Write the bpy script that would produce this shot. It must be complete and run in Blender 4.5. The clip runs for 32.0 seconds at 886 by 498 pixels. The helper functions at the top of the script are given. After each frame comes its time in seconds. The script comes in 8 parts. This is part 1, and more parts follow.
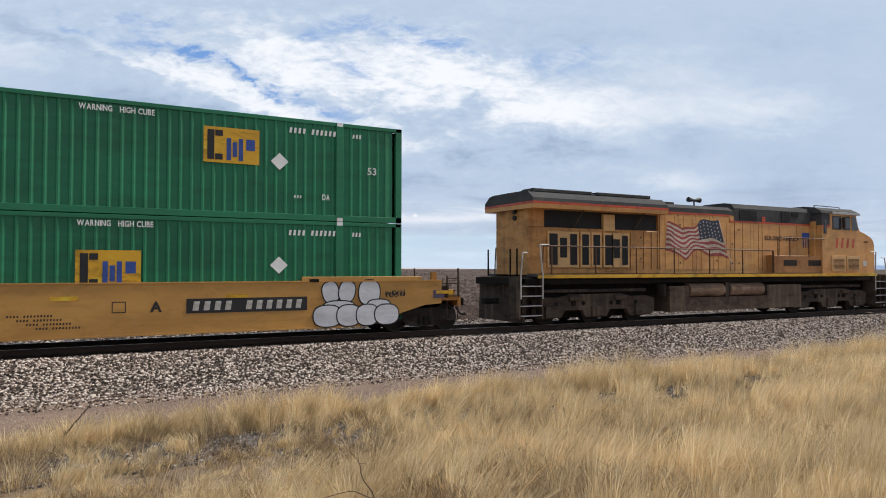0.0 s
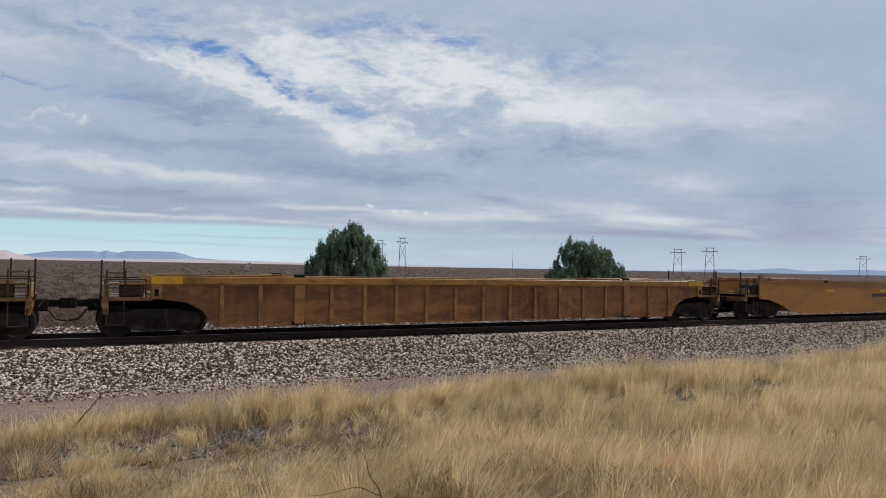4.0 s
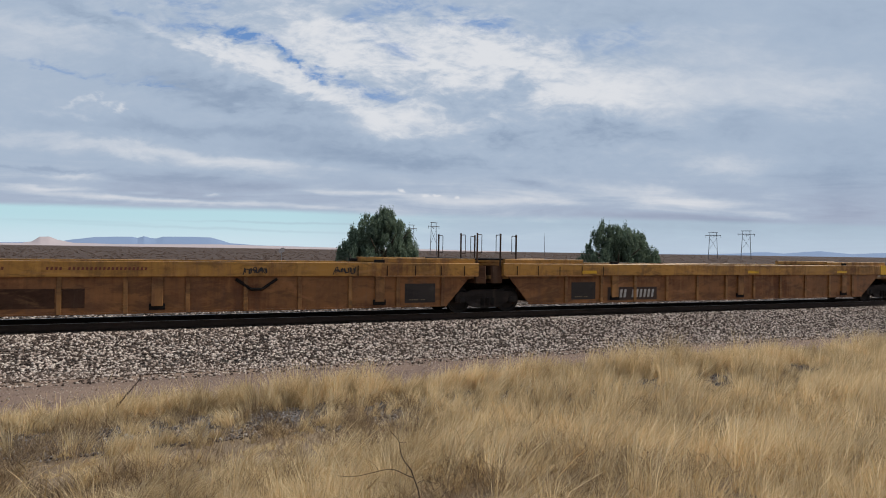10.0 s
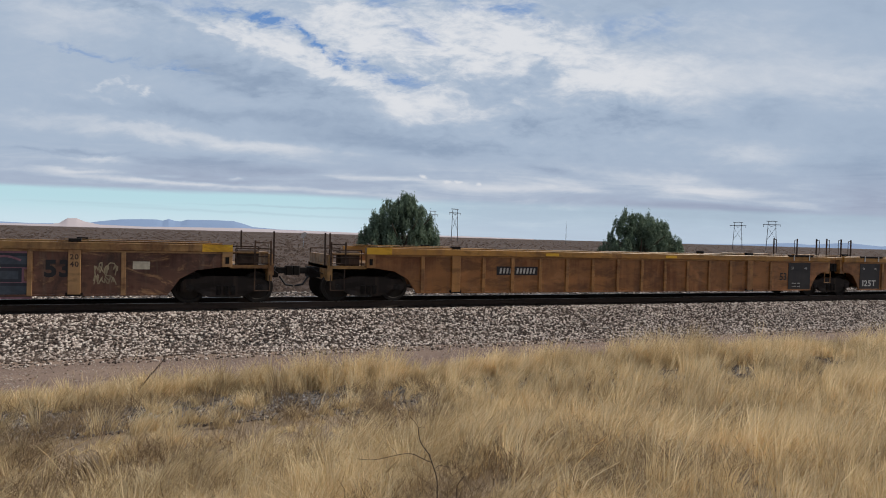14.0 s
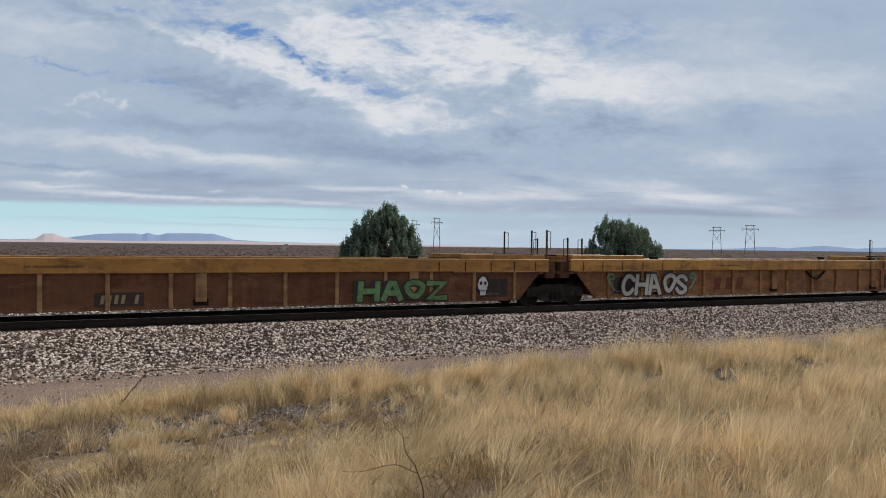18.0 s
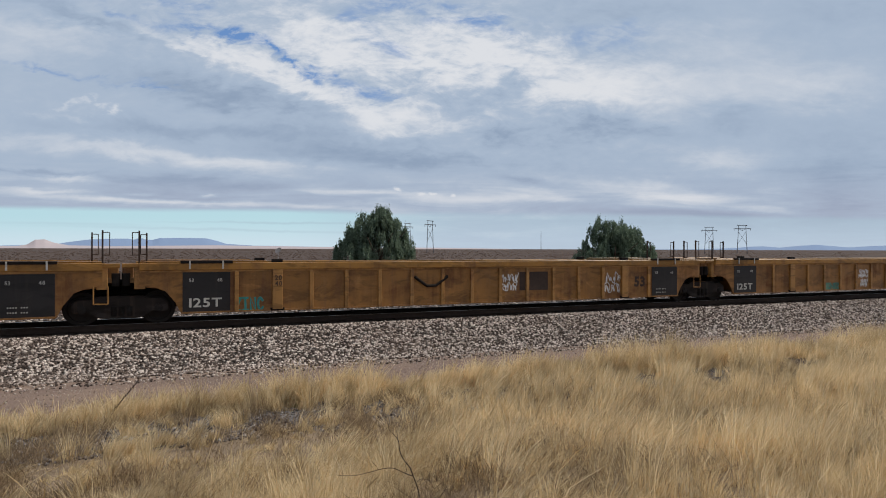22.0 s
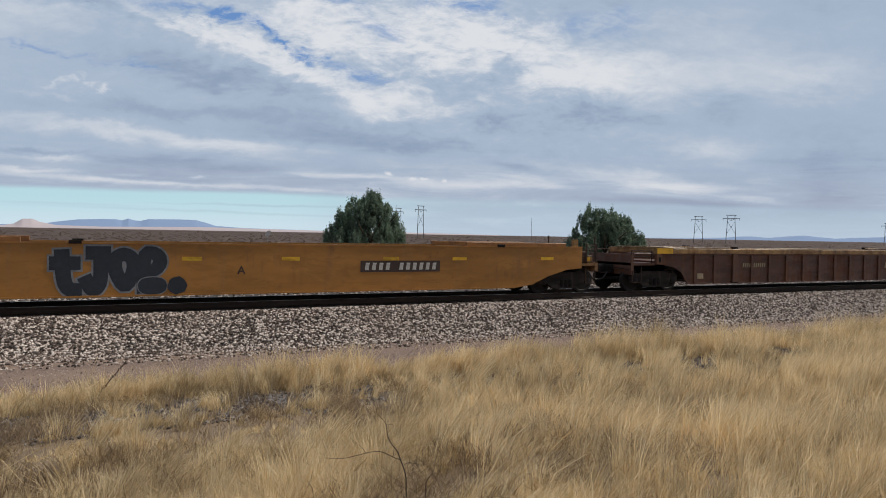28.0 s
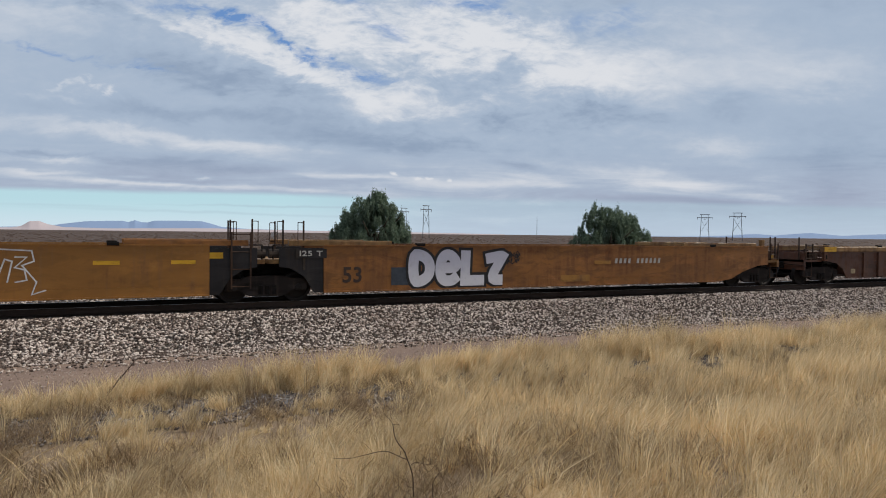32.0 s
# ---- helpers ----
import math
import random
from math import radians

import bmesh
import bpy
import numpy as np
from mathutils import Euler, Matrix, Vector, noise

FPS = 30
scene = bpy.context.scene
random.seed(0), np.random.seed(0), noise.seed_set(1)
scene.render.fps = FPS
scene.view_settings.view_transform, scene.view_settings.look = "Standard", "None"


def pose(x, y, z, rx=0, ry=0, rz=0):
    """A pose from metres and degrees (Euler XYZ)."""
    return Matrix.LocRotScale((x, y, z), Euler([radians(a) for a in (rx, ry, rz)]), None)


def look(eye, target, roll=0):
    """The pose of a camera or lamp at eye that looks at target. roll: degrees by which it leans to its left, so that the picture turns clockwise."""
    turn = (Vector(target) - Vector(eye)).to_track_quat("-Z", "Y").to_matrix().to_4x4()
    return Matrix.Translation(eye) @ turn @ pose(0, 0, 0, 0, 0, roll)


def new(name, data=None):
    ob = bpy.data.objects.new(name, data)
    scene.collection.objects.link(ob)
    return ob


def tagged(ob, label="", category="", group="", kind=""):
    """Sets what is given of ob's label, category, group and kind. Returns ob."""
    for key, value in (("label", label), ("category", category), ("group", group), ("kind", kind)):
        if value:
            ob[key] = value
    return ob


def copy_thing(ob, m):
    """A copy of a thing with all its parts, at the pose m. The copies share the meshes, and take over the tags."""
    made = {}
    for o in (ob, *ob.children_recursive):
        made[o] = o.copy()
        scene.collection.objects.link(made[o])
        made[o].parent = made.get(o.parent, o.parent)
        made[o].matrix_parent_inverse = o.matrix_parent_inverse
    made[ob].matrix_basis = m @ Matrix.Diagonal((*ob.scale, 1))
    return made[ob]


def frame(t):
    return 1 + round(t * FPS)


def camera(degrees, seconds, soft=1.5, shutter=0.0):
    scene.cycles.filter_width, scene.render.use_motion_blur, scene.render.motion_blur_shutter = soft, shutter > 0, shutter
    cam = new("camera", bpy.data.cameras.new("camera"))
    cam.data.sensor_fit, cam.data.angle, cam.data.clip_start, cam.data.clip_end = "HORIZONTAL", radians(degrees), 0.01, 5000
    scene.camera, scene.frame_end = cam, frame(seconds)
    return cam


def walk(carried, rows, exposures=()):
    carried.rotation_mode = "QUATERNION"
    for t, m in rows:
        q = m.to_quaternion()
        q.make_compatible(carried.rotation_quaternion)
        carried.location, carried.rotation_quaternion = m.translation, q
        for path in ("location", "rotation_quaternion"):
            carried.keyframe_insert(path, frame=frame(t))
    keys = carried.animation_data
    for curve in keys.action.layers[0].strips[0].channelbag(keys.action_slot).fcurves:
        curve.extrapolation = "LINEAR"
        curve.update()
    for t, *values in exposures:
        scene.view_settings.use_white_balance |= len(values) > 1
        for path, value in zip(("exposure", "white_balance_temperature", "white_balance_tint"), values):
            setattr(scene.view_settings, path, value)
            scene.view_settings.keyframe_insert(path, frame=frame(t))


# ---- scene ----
EYE = Vector((0.0, 0.0, 1.969))
SPEED, TRACK = 24.32, 20.49      # the train goes towards -x along y = TRACK; z = 0 is the top of the rails
cam = camera(64.98, 32.0, soft=1.0)


def aim(yaw, pitch, roll):
    """A pose of the hand-held camera: degrees to the right of +y, upwards, and its lean."""
    a, b = radians(yaw), radians(pitch)
    return look(EYE, EYE + Vector((math.sin(a) * math.cos(b), math.cos(a) * math.cos(b), math.sin(b))), roll)


walk(cam, [
    (0, aim(28.817, 1.606, 0.045)),
    (0.5, aim(28.779, 1.585, -0.059)),
    (1, aim(28.642, 1.467, 0.094)),
    (1.5, aim(28.510, 1.340, 0.269)),
    (2, aim(28.372, 1.262, 0.447)),
    (2.5, aim(28.227, 1.282, 0.564)),
    (3, aim(28.035, 1.370, 0.734)),
    (3.5, aim(27.883, 1.471, 0.952)),
    (5.5, aim(28.213, 1.052, 1.439)),
    (6, aim(28.270, 0.913, 1.436)),
    (6.5, aim(28.154, 0.862, 1.383)),
    (7, aim(27.872, 0.852, 1.250)),
    (7.5, aim(27.564, 0.845, 1.051)),
    (8, aim(27.177, 0.785, 0.881)),
    (8.5, aim(26.872, 0.690, 0.775)),
    (9, aim(26.460, 0.530, 0.748)),
    (9.5, aim(26.002, 0.341, 0.785)),
    (10, aim(25.409, 0.116, 0.847)),
    (10.5, aim(24.806, -0.106, 0.850)),
    (11, aim(24.290, -0.364, 0.950)),
    (11.5, aim(24.002, -0.595, 1.024)),
    (12, aim(23.829, -0.837, 1.214)),
    (12.5, aim(23.691, -1.004, 1.375)),
    (13, aim(23.608, -1.085, 1.427)),
    (13.5, aim(23.591, -1.100, 1.580)),
    (14, aim(23.710, -1.034, 1.611)),
    (14.5, aim(24.003, -1.010, 1.598)),
    (16.5, aim(24.760, -0.385, 1.155)),
    (17, aim(24.803, -0.133, 0.890)),
    (17.5, aim(24.919, -0.138, 0.743)),
    (18, aim(25.146, -0.239, 0.676)),
    (18.5, aim(25.459, -0.341, 0.662)),
    (19, aim(25.773, -0.298, 0.642)),
    (19.5, aim(25.971, -0.088, 0.570)),
    (20, aim(25.968, 0.074, 0.445)),
    (20.5, aim(25.860, 0.262, 0.244)),
    (21, aim(25.701, 0.242, 0.143)),
    (21.5, aim(25.617, 0.136, 0.162)),
    (22, aim(25.681, -0.038, 0.154)),
    (22.5, aim(25.703, -0.232, 0.366)),
    (23, aim(25.712, -0.360, 0.509)),
    (23.5, aim(25.604, -0.485, 0.553)),
    (24, aim(25.489, -0.584, 0.593)),
    (24.5, aim(25.446, -0.678, 0.640)),
    (25, aim(25.487, -0.805, 0.733)),
    (25.5, aim(25.702, -0.932, 0.791)),
    (27.5, aim(26.445, -1.159, 0.998)),
    (28, aim(26.495, -1.231, 1.008)),
    (28.5, aim(26.506, -1.226, 0.983)),
    (29, aim(26.520, -1.204, 0.930)),
    (29.5, aim(26.520, -1.215, 0.952)),
    (30, aim(26.443, -1.254, 0.893)),
    (30.5, aim(26.325, -1.380, 0.715)),
    (31, aim(26.199, -1.442, 0.678)),
    (31.5, aim(26.084, -1.419, 0.680)),
    (32, aim(26.036, -1.268, 0.651)),
], [(0, 0.38), (0.7, 0.28), (1.4, 0.09), (2.2, 0.0), (32, 0.0)])

# ---- sky, sun, exposure ----
SUN_AZ, SUN_EL = 97.0, 48.0      # compass degrees from +y, clockwise, and the height
world = bpy.data.worlds.new("sky")
scene.world = world
world.use_nodes = True
WT = world.node_tree
WT.nodes.clear()


def wn(kind, **inputs):
    n = WT.nodes.new(kind)
    for k, v in inputs.items():
        if hasattr(v, "is_output"):
            WT.links.new(v, n.inputs[int(k[1:])])
        else:
            n.inputs[int(k[1:])].default_value = v
    return n


def wmath(op, a, b=0.0, c=0.0):
    n = wn("ShaderNodeMath", i0=a, i1=b, i2=c)
    n.operation = op
    return n.outputs[0]


def wramp(x, lo, hi, a=0.0, b=1.0):
    n = wn("ShaderNodeMapRange", i0=x, i1=lo, i2=hi, i3=a, i4=b)
    n.interpolation_type = "SMOOTHSTEP"
    return n.outputs[0]


def wmix(fac, a, b):
    n = WT.nodes.new("ShaderNodeMix")
    n.data_type = "RGBA"
    for sock, v in ((n.inputs[0], fac), (n.inputs[6], a), (n.inputs[7], b)):
        if hasattr(v, "is_output"):
            WT.links.new(v, sock)
        else:
            sock.default_value = v
    return n.outputs[2]


def wnoise(vec, scale, detail, rough, warp=0.0):
    n = wn("ShaderNodeTexNoise", i0=vec, i2=scale, i3=detail, i4=rough)
    n.inputs["Distortion"].default_value = warp
    return n.outputs[0]


nishita = WT.nodes.new("ShaderNodeTexSky")
nishita.sky_type = "NISHITA"
nishita.sun_disc = False
nishita.sun_elevation = radians(SUN_EL)
nishita.sun_rotation = radians(SUN_AZ)
clear = wn("ShaderNodeVectorMath", i0=nishita.outputs[0])
clear.operation = "SCALE"
clear.inputs[3].default_value = 0.085
tc = WT.nodes.new("ShaderNodeTexCoord")
raw = wn("ShaderNodeSeparateXYZ", i0=tc.outputs["Generated"])
# the wind's axis, along which the clouds are drawn out
turn = wn("ShaderNodeMapping", i0=tc.outputs["Generated"])
turn.inputs["Rotation"].default_value = (0, 0, radians(-14))
sep = wn("ShaderNodeSeparateXYZ", i0=turn.outputs[0])
lift = wmath("ADD", wmath("MAXIMUM", sep.outputs[2], 0.0), 0.045)
along, across = wmath("DIVIDE", sep.outputs[0], lift), wmath("DIVIDE", sep.outputs[1], lift)
flat = wn("ShaderNodeCombineXYZ", i0=wmath("MULTIPLY", along, 0.5), i1=across, i2=0.0).outputs[0]
flat2 = wn("ShaderNodeCombineXYZ", i0=wmath("MULTIPLY", along, 0.62), i1=across, i2=3.7).outputs[0]
big = wnoise(flat, 0.42, 3.0, 0.5, 0.3)
mid = wnoise(flat2, 1.15, 6.0, 0.58, 0.6)
fine = wnoise(flat2, 3.6, 4.0, 0.6, 0.8)
# the open sky northwards, as a plane: east-west and up, over the distance ahead
ahead = wmath("MAXIMUM", wmath("ADD", wmath("MULTIPLY", raw.outputs[0], 0.4338), wmath("MULTIPLY", raw.outputs[1], 0.9010)), 0.05)
east = wmath("DIVIDE", wmath("SUBTRACT", wmath("MULTIPLY", raw.outputs[0], 0.9010), wmath("MULTIPLY", raw.outputs[1], 0.4338)), ahead)
high = wmath("DIVIDE", raw.outputs[2], ahead)
leaning = wn("ShaderNodeMapping", i0=wn("ShaderNodeCombineXYZ", i0=east, i1=high, i2=0.0).outputs[0])
leaning.inputs["Rotation"].default_value = (0, 0, radians(13))
leaning.inputs["Scale"].default_value = (1.0, 2.3, 1.0)
curl = wnoise(leaning.outputs[0], 9.0, 5.0, 0.6, 0.3)
curl2 = wnoise(leaning.outputs[0], 10.0, 5.0, 0.6, 0.5)
billow = wnoise(leaning.outputs[0], 15.0, 7.0, 0.62, 0.7)
fleece = wnoise(leaning.outputs[0], 42.0, 4.0, 0.6, 0.4)
bent_east = wmath("ADD", east, wmath("MULTIPLY", wmath("SUBTRACT", curl, 0.5), wramp(high, 0.04, 0.22, 0.05, 0.20)))
bent_high = wmath("ADD", high, wmath("MULTIPLY", wmath("SUBTRACT", curl2, 0.5), wramp(high, 0.04, 0.22, 0.010, 0.085)))
spot = wn("ShaderNodeCombineXYZ", i0=bent_east, i1=bent_high, i2=0.0).outputs[0]


def swell(u, w, slope, length, width):
    """A soft elongated area of the sky, centred at u, w and leaning by slope degrees."""
    n = wn("ShaderNodeTexGradient", i0=spot)
    n.gradient_type = "SPHERICAL"
    n.texture_mapping.vector_type = "TEXTURE"
    n.texture_mapping.translation = (u, w, 0)
    n.texture_mapping.rotation = (0, 0, radians(slope))
    n.texture_mapping.scale = (length * 1.66, width * 1.66, 1)
    return n.outputs["Fac"]


def total(rows):
    acc = 0.0
    for k, u, w, slope, length, width in rows:
        acc = wmath("ADD", acc, wramp(swell(u, w, slope, length, width), 0.0, 1.0, 0.0, k))
    return acc


# breaks in the cloud sheet, then its thicker and thinner stretches: strength, place, lean, size
gaps = total([
    (1.25, -0.310, 0.305, -4, 0.041, 0.0097), (1.25, -0.267, 0.287, -30, 0.028, 0.0097), (0.50, -0.353, 0.326, -20, 0.029, 0.0081), (0.45, -0.365, 0.347, 0, 0.039, 0.0081),
    (0.40, -0.465, 0.342, -30, 0.024, 0.0130), (0.40, -0.400, 0.326, 0, 0.037, 0.0081), (0.75, -0.213, 0.262, -35, 0.028, 0.0081), (0.60, -0.178, 0.249, -15, 0.037, 0.0073),
    (0.60, -0.113, 0.224, -12, 0.050, 0.0073), (0.50, -0.432, 0.234, -9, 0.057, 0.0049), (0.40, -0.552, 0.256, -5, 0.073, 0.0049), (0.40, -0.084, 0.293, -20, 0.024, 0.0106),
    (0.45, -0.117, 0.330, -25, 0.029, 0.0106), (0.65, 0.045, 0.322, -4, 0.057, 0.0114), (0.50, -0.052, 0.350, 0, 0.081, 0.0106), (0.35, 0.232, 0.310, 0, 0.065, 0.0195)])
light = total([
    (0.36, -0.401, 0.300, -15, 0.089, 0.0130), (0.36, -0.296, 0.269, -20, 0.081, 0.0130), (0.42, -0.206, 0.236, -20, 0.073, 0.0138), (0.36, -0.117, 0.204, -12, 0.077, 0.0162),
    (0.36, -0.040, 0.181, -5, 0.077, 0.0162), (0.22, -0.133, 0.261, -14, 0.219, 0.0609), (0.18, -0.052, 0.301, -4, 0.211, 0.0487), (0.26, -0.588, 0.310, -10, 0.097, 0.0146),
    (0.22, -0.604, 0.281, -8, 0.089, 0.0203), (0.26, -0.548, 0.207, 20, 0.012, 0.0057), (0.28, -0.527, 0.212, 40, 0.010, 0.0057), (0.25, -0.507, 0.201, 0, 0.010, 0.0057),
    (0.42, -0.478, 0.195, 5, 0.013, 0.0073), (0.20, -0.535, 0.189, 0, 0.016, 0.0065), (0.15, -0.580, 0.192, 0, 0.026, 0.0065), (0.27, -0.539, 0.145, -4, 0.179, 0.0114),
    (0.28, -0.369, 0.126, -7, 0.138, 0.0106), (0.28, -0.247, 0.118, -5, 0.097, 0.0114), (0.34, -0.535, 0.098, -3, 0.049, 0.0049), (0.38, -0.580, 0.082, -1, 0.065, 0.0032),
    (0.34, -0.466, 0.069, -3, 0.211, 0.0041), (0.38, -0.271, 0.063, -2, 0.171, 0.0032), (0.35, -0.434, 0.077, 0, 0.024, 0.0024), (0.45, -0.336, 0.075, 0, 0.012, 0.0024),
    (0.25, -0.182, 0.311, -10, 0.061, 0.0244), (0.26, -0.117, 0.289, -10, 0.097, 0.0260), (0.30, -0.019, 0.314, 0, 0.057, 0.0179), (0.34, 0.062, 0.292, 0, 0.073, 0.0195),
    (0.28, 0.143, 0.301, -5, 0.042, 0.0162), (0.22, -0.052, 0.267, -3, 0.122, 0.0260), (0.30, 0.078, 0.259, 0, 0.097, 0.0276), (0.50, 0.185, 0.248, 0, 0.081, 0.0309),
    (0.34, 0.204, 0.219, 0, 0.073, 0.0211), (0.36, 0.297, 0.228, 0, 0.106, 0.0325), (0.20, 0.387, 0.273, 0, 0.130, 0.0569), (0.28, 0.525, 0.236, 0, 0.114, 0.0325),
    (0.24, -0.109, 0.178, -3, 0.073, 0.0146), (0.28, 0.387, 0.127, 0, 0.085, 0.0195), (0.36, 0.281, 0.086, -6, 0.097, 0.0162), (0.36, 0.387, 0.072, -3, 0.089, 0.0081),
    (0.34, 0.456, 0.057, -4, 0.041, 0.0049), (0.26, -0.182, 0.090, -3, 0.042, 0.0097), (0.34, -0.117, 0.080, -2, 0.097, 0.0041), (0.26, 0.070, 0.071, 0, 0.146, 0.0049),
    (0.26, 0.143, 0.078, -5, 0.065, 0.0089), (0.70, -0.070, 0.084, 0, 0.006, 0.0024), (0.45, -0.035, 0.077, 0, 0.006, 0.0020), (0.45, -0.019, 0.078, 0, 0.005, 0.0020),
    (0.50, 0.015, 0.077, 0, 0.004, 0.0024)])
shade = total([
    (-0.28, -0.539, 0.334, -15, 0.138, 0.0097), (-0.20, -0.466, 0.305, -15, 0.122, 0.0089), (-0.22, -0.369, 0.236, -10, 0.179, 0.0211), (-0.22, -0.288, 0.210, -10, 0.162, 0.0179),
    (-0.28, -0.247, 0.163, -4, 0.211, 0.0162), (-0.15, -0.474, 0.171, -3, 0.162, 0.0114), (-0.28, -0.393, 0.097, -2, 0.114, 0.0106), (-0.32, -0.588, 0.108, -3, 0.081, 0.0041),
    (-0.20, -0.263, 0.089, 0, 0.122, 0.0106), (-0.26, -0.149, 0.135, -2, 0.162, 0.0114), (-0.24, -0.044, 0.122, 0, 0.122, 0.0130), (-0.14, 0.037, 0.214, -5, 0.081, 0.0146),
    (-0.34, 0.110, 0.098, -9, 0.041, 0.0049), (-0.20, 0.094, 0.162, -8, 0.122, 0.0146), (-0.28, 0.240, 0.175, -3, 0.097, 0.0146), (-0.22, 0.427, 0.184, 0, 0.052, 0.0146),
    (-0.20, 0.582, 0.145, 0, 0.097, 0.0569), (-0.28, 0.569, 0.074, 0, 0.073, 0.0487), (-0.45, 0.338, 0.053, -1, 0.097, 0.0057), (-0.35, 0.419, 0.049, -2, 0.065, 0.0041),
    (-0.14, 0.582, 0.342, 0, 0.122, 0.0406), (-0.16, 0.257, 0.344, 0, 0.122, 0.0195)])
ripple = total([(1.0, -0.10, 0.265, -14, 0.36, 0.10), (0.6, 0.08, 0.29, 0, 0.22, 0.07)])
gaps = wmath("MULTIPLY", gaps, wramp(wmath("ADD", wmath("MULTIPLY", billow, 0.65), wmath("MULTIPLY", fleece, 0.35)), 0.40, 0.60, 1.35, 0.25))
texture = wmath("ADD", wmath("MULTIPLY", wmath("SUBTRACT", billow, 0.5), 1.0), wmath("MULTIPLY", wmath("SUBTRACT", fleece, 0.5), 0.55))
texture = wmath("MULTIPLY", texture, wmath("ADD", 0.26, wmath("MULTIPLY", ripple, 1.25)))
layers = wnoise(wn("ShaderNodeCombineXYZ", i0=wmath("MULTIPLY", east, 5.0), i1=wmath("MULTIPLY", high, 44.0), i2=1.5).outputs[0], 1.0, 6.0, 0.62, 0.6)
layers = wmath("MULTIPLY", wmath("SUBTRACT", layers, 0.49), wramp(high, 0.05, 0.17, 1.25, 0.12))
streak = wmath("ADD", wmath("SUBTRACT", mid, 0.5), wmath("SUBTRACT", fine, 0.5))
broad = wmath("MULTIPLY", wmath("SUBTRACT", big, 0.5), 0.25)
lum = wmath("ADD", wmath("ADD", wmath("ADD", 0.47, wmath("MULTIPLY", light, 0.95)), wmath("ADD", shade, broad)), wmath("ADD", texture, layers))
cloud = wmix(wramp(lum, -0.05, 0.45), (0.272, 0.352, 0.480, 1), (0.385, 0.472, 0.598, 1))
cloud = wmix(wramp(lum, 0.38, 1.2), cloud, (0.715, 0.735, 0.775, 1))
# low layers are a little mauve
cloud = wmix(wmath("MULTIPLY", wramp(high, 0.05, 0.13, 0.5, 0.0), wramp(lum, 0.2, 0.7, 1.0, 0.2)), cloud, (0.375, 0.40, 0.51, 1))
# the sheet ends above a clear strip over the mesas
rim = wmath("MULTIPLY_ADD", wmath("SUBTRACT", layers, 0.0), 0.012, wmath("MULTIPLY_ADD", east, 0.010, high))
strip = wmath("MULTIPLY", wramp(rim, 0.046, 0.056, 1.0, 0.0), wramp(east, -0.24, 0.05, 1.0, 0.25))
wisps = total([(0.5, -0.22, 0.037, 0, 0.16, 0.0016), (0.35, -0.30, 0.026, -1, 0.26, 0.0020), (0.25, -0.55, 0.034, -1, 0.12, 0.0020)])
deep = wmix(0.8, clear.outputs[0], (0.14, 0.285, 0.60, 1))
pale = wmix(wramp(high, 0.0, 0.05), (0.60, 0.74, 0.82, 1), (0.475, 0.695, 0.765, 1))
shown = wmix(wmath("MINIMUM", gaps, 1.0), cloud, deep)
shown = wmix(wramp(high, 0.0, 0.055, 0.45, 0.0), shown, (0.50, 0.60, 0.73, 1))
shown = wmix(strip, shown, wmix(wisps, pale, (0.40, 0.52, 0.60, 1)))
# other quarters of the sky: the same sheet without the placed stretches
rest = wmix(wramp(wmath("ADD", 0.40, streak), 0.0, 1.0), (0.30, 0.36, 0.47, 1), (0.60, 0.64, 0.70, 1))
front = wramp(wmath("ADD", wmath("MULTIPLY", raw.outputs[0], 0.4338), wmath("MULTIPLY", raw.outputs[1], 0.9010)), 0.25, 0.55)
background = wn("ShaderNodeBackground", i0=wmix(front, rest, shown), i1=1.0)
out = wn("ShaderNodeOutputWorld", i0=background.outputs[0])

sun = new("sun", bpy.data.lights.new("sun", "SUN"))
sun.data.energy, sun.data.angle, sun.data.color = 3.6, radians(5), (1.0, 0.93, 0.82)
sa, se = radians(SUN_AZ), radians(SUN_EL)
sun.matrix_world = look(Vector((math.sin(sa) * math.cos(se), math.cos(sa) * math.cos(se), math.sin(se))) * 100, (0, 0, 0))

# ---- materials ----


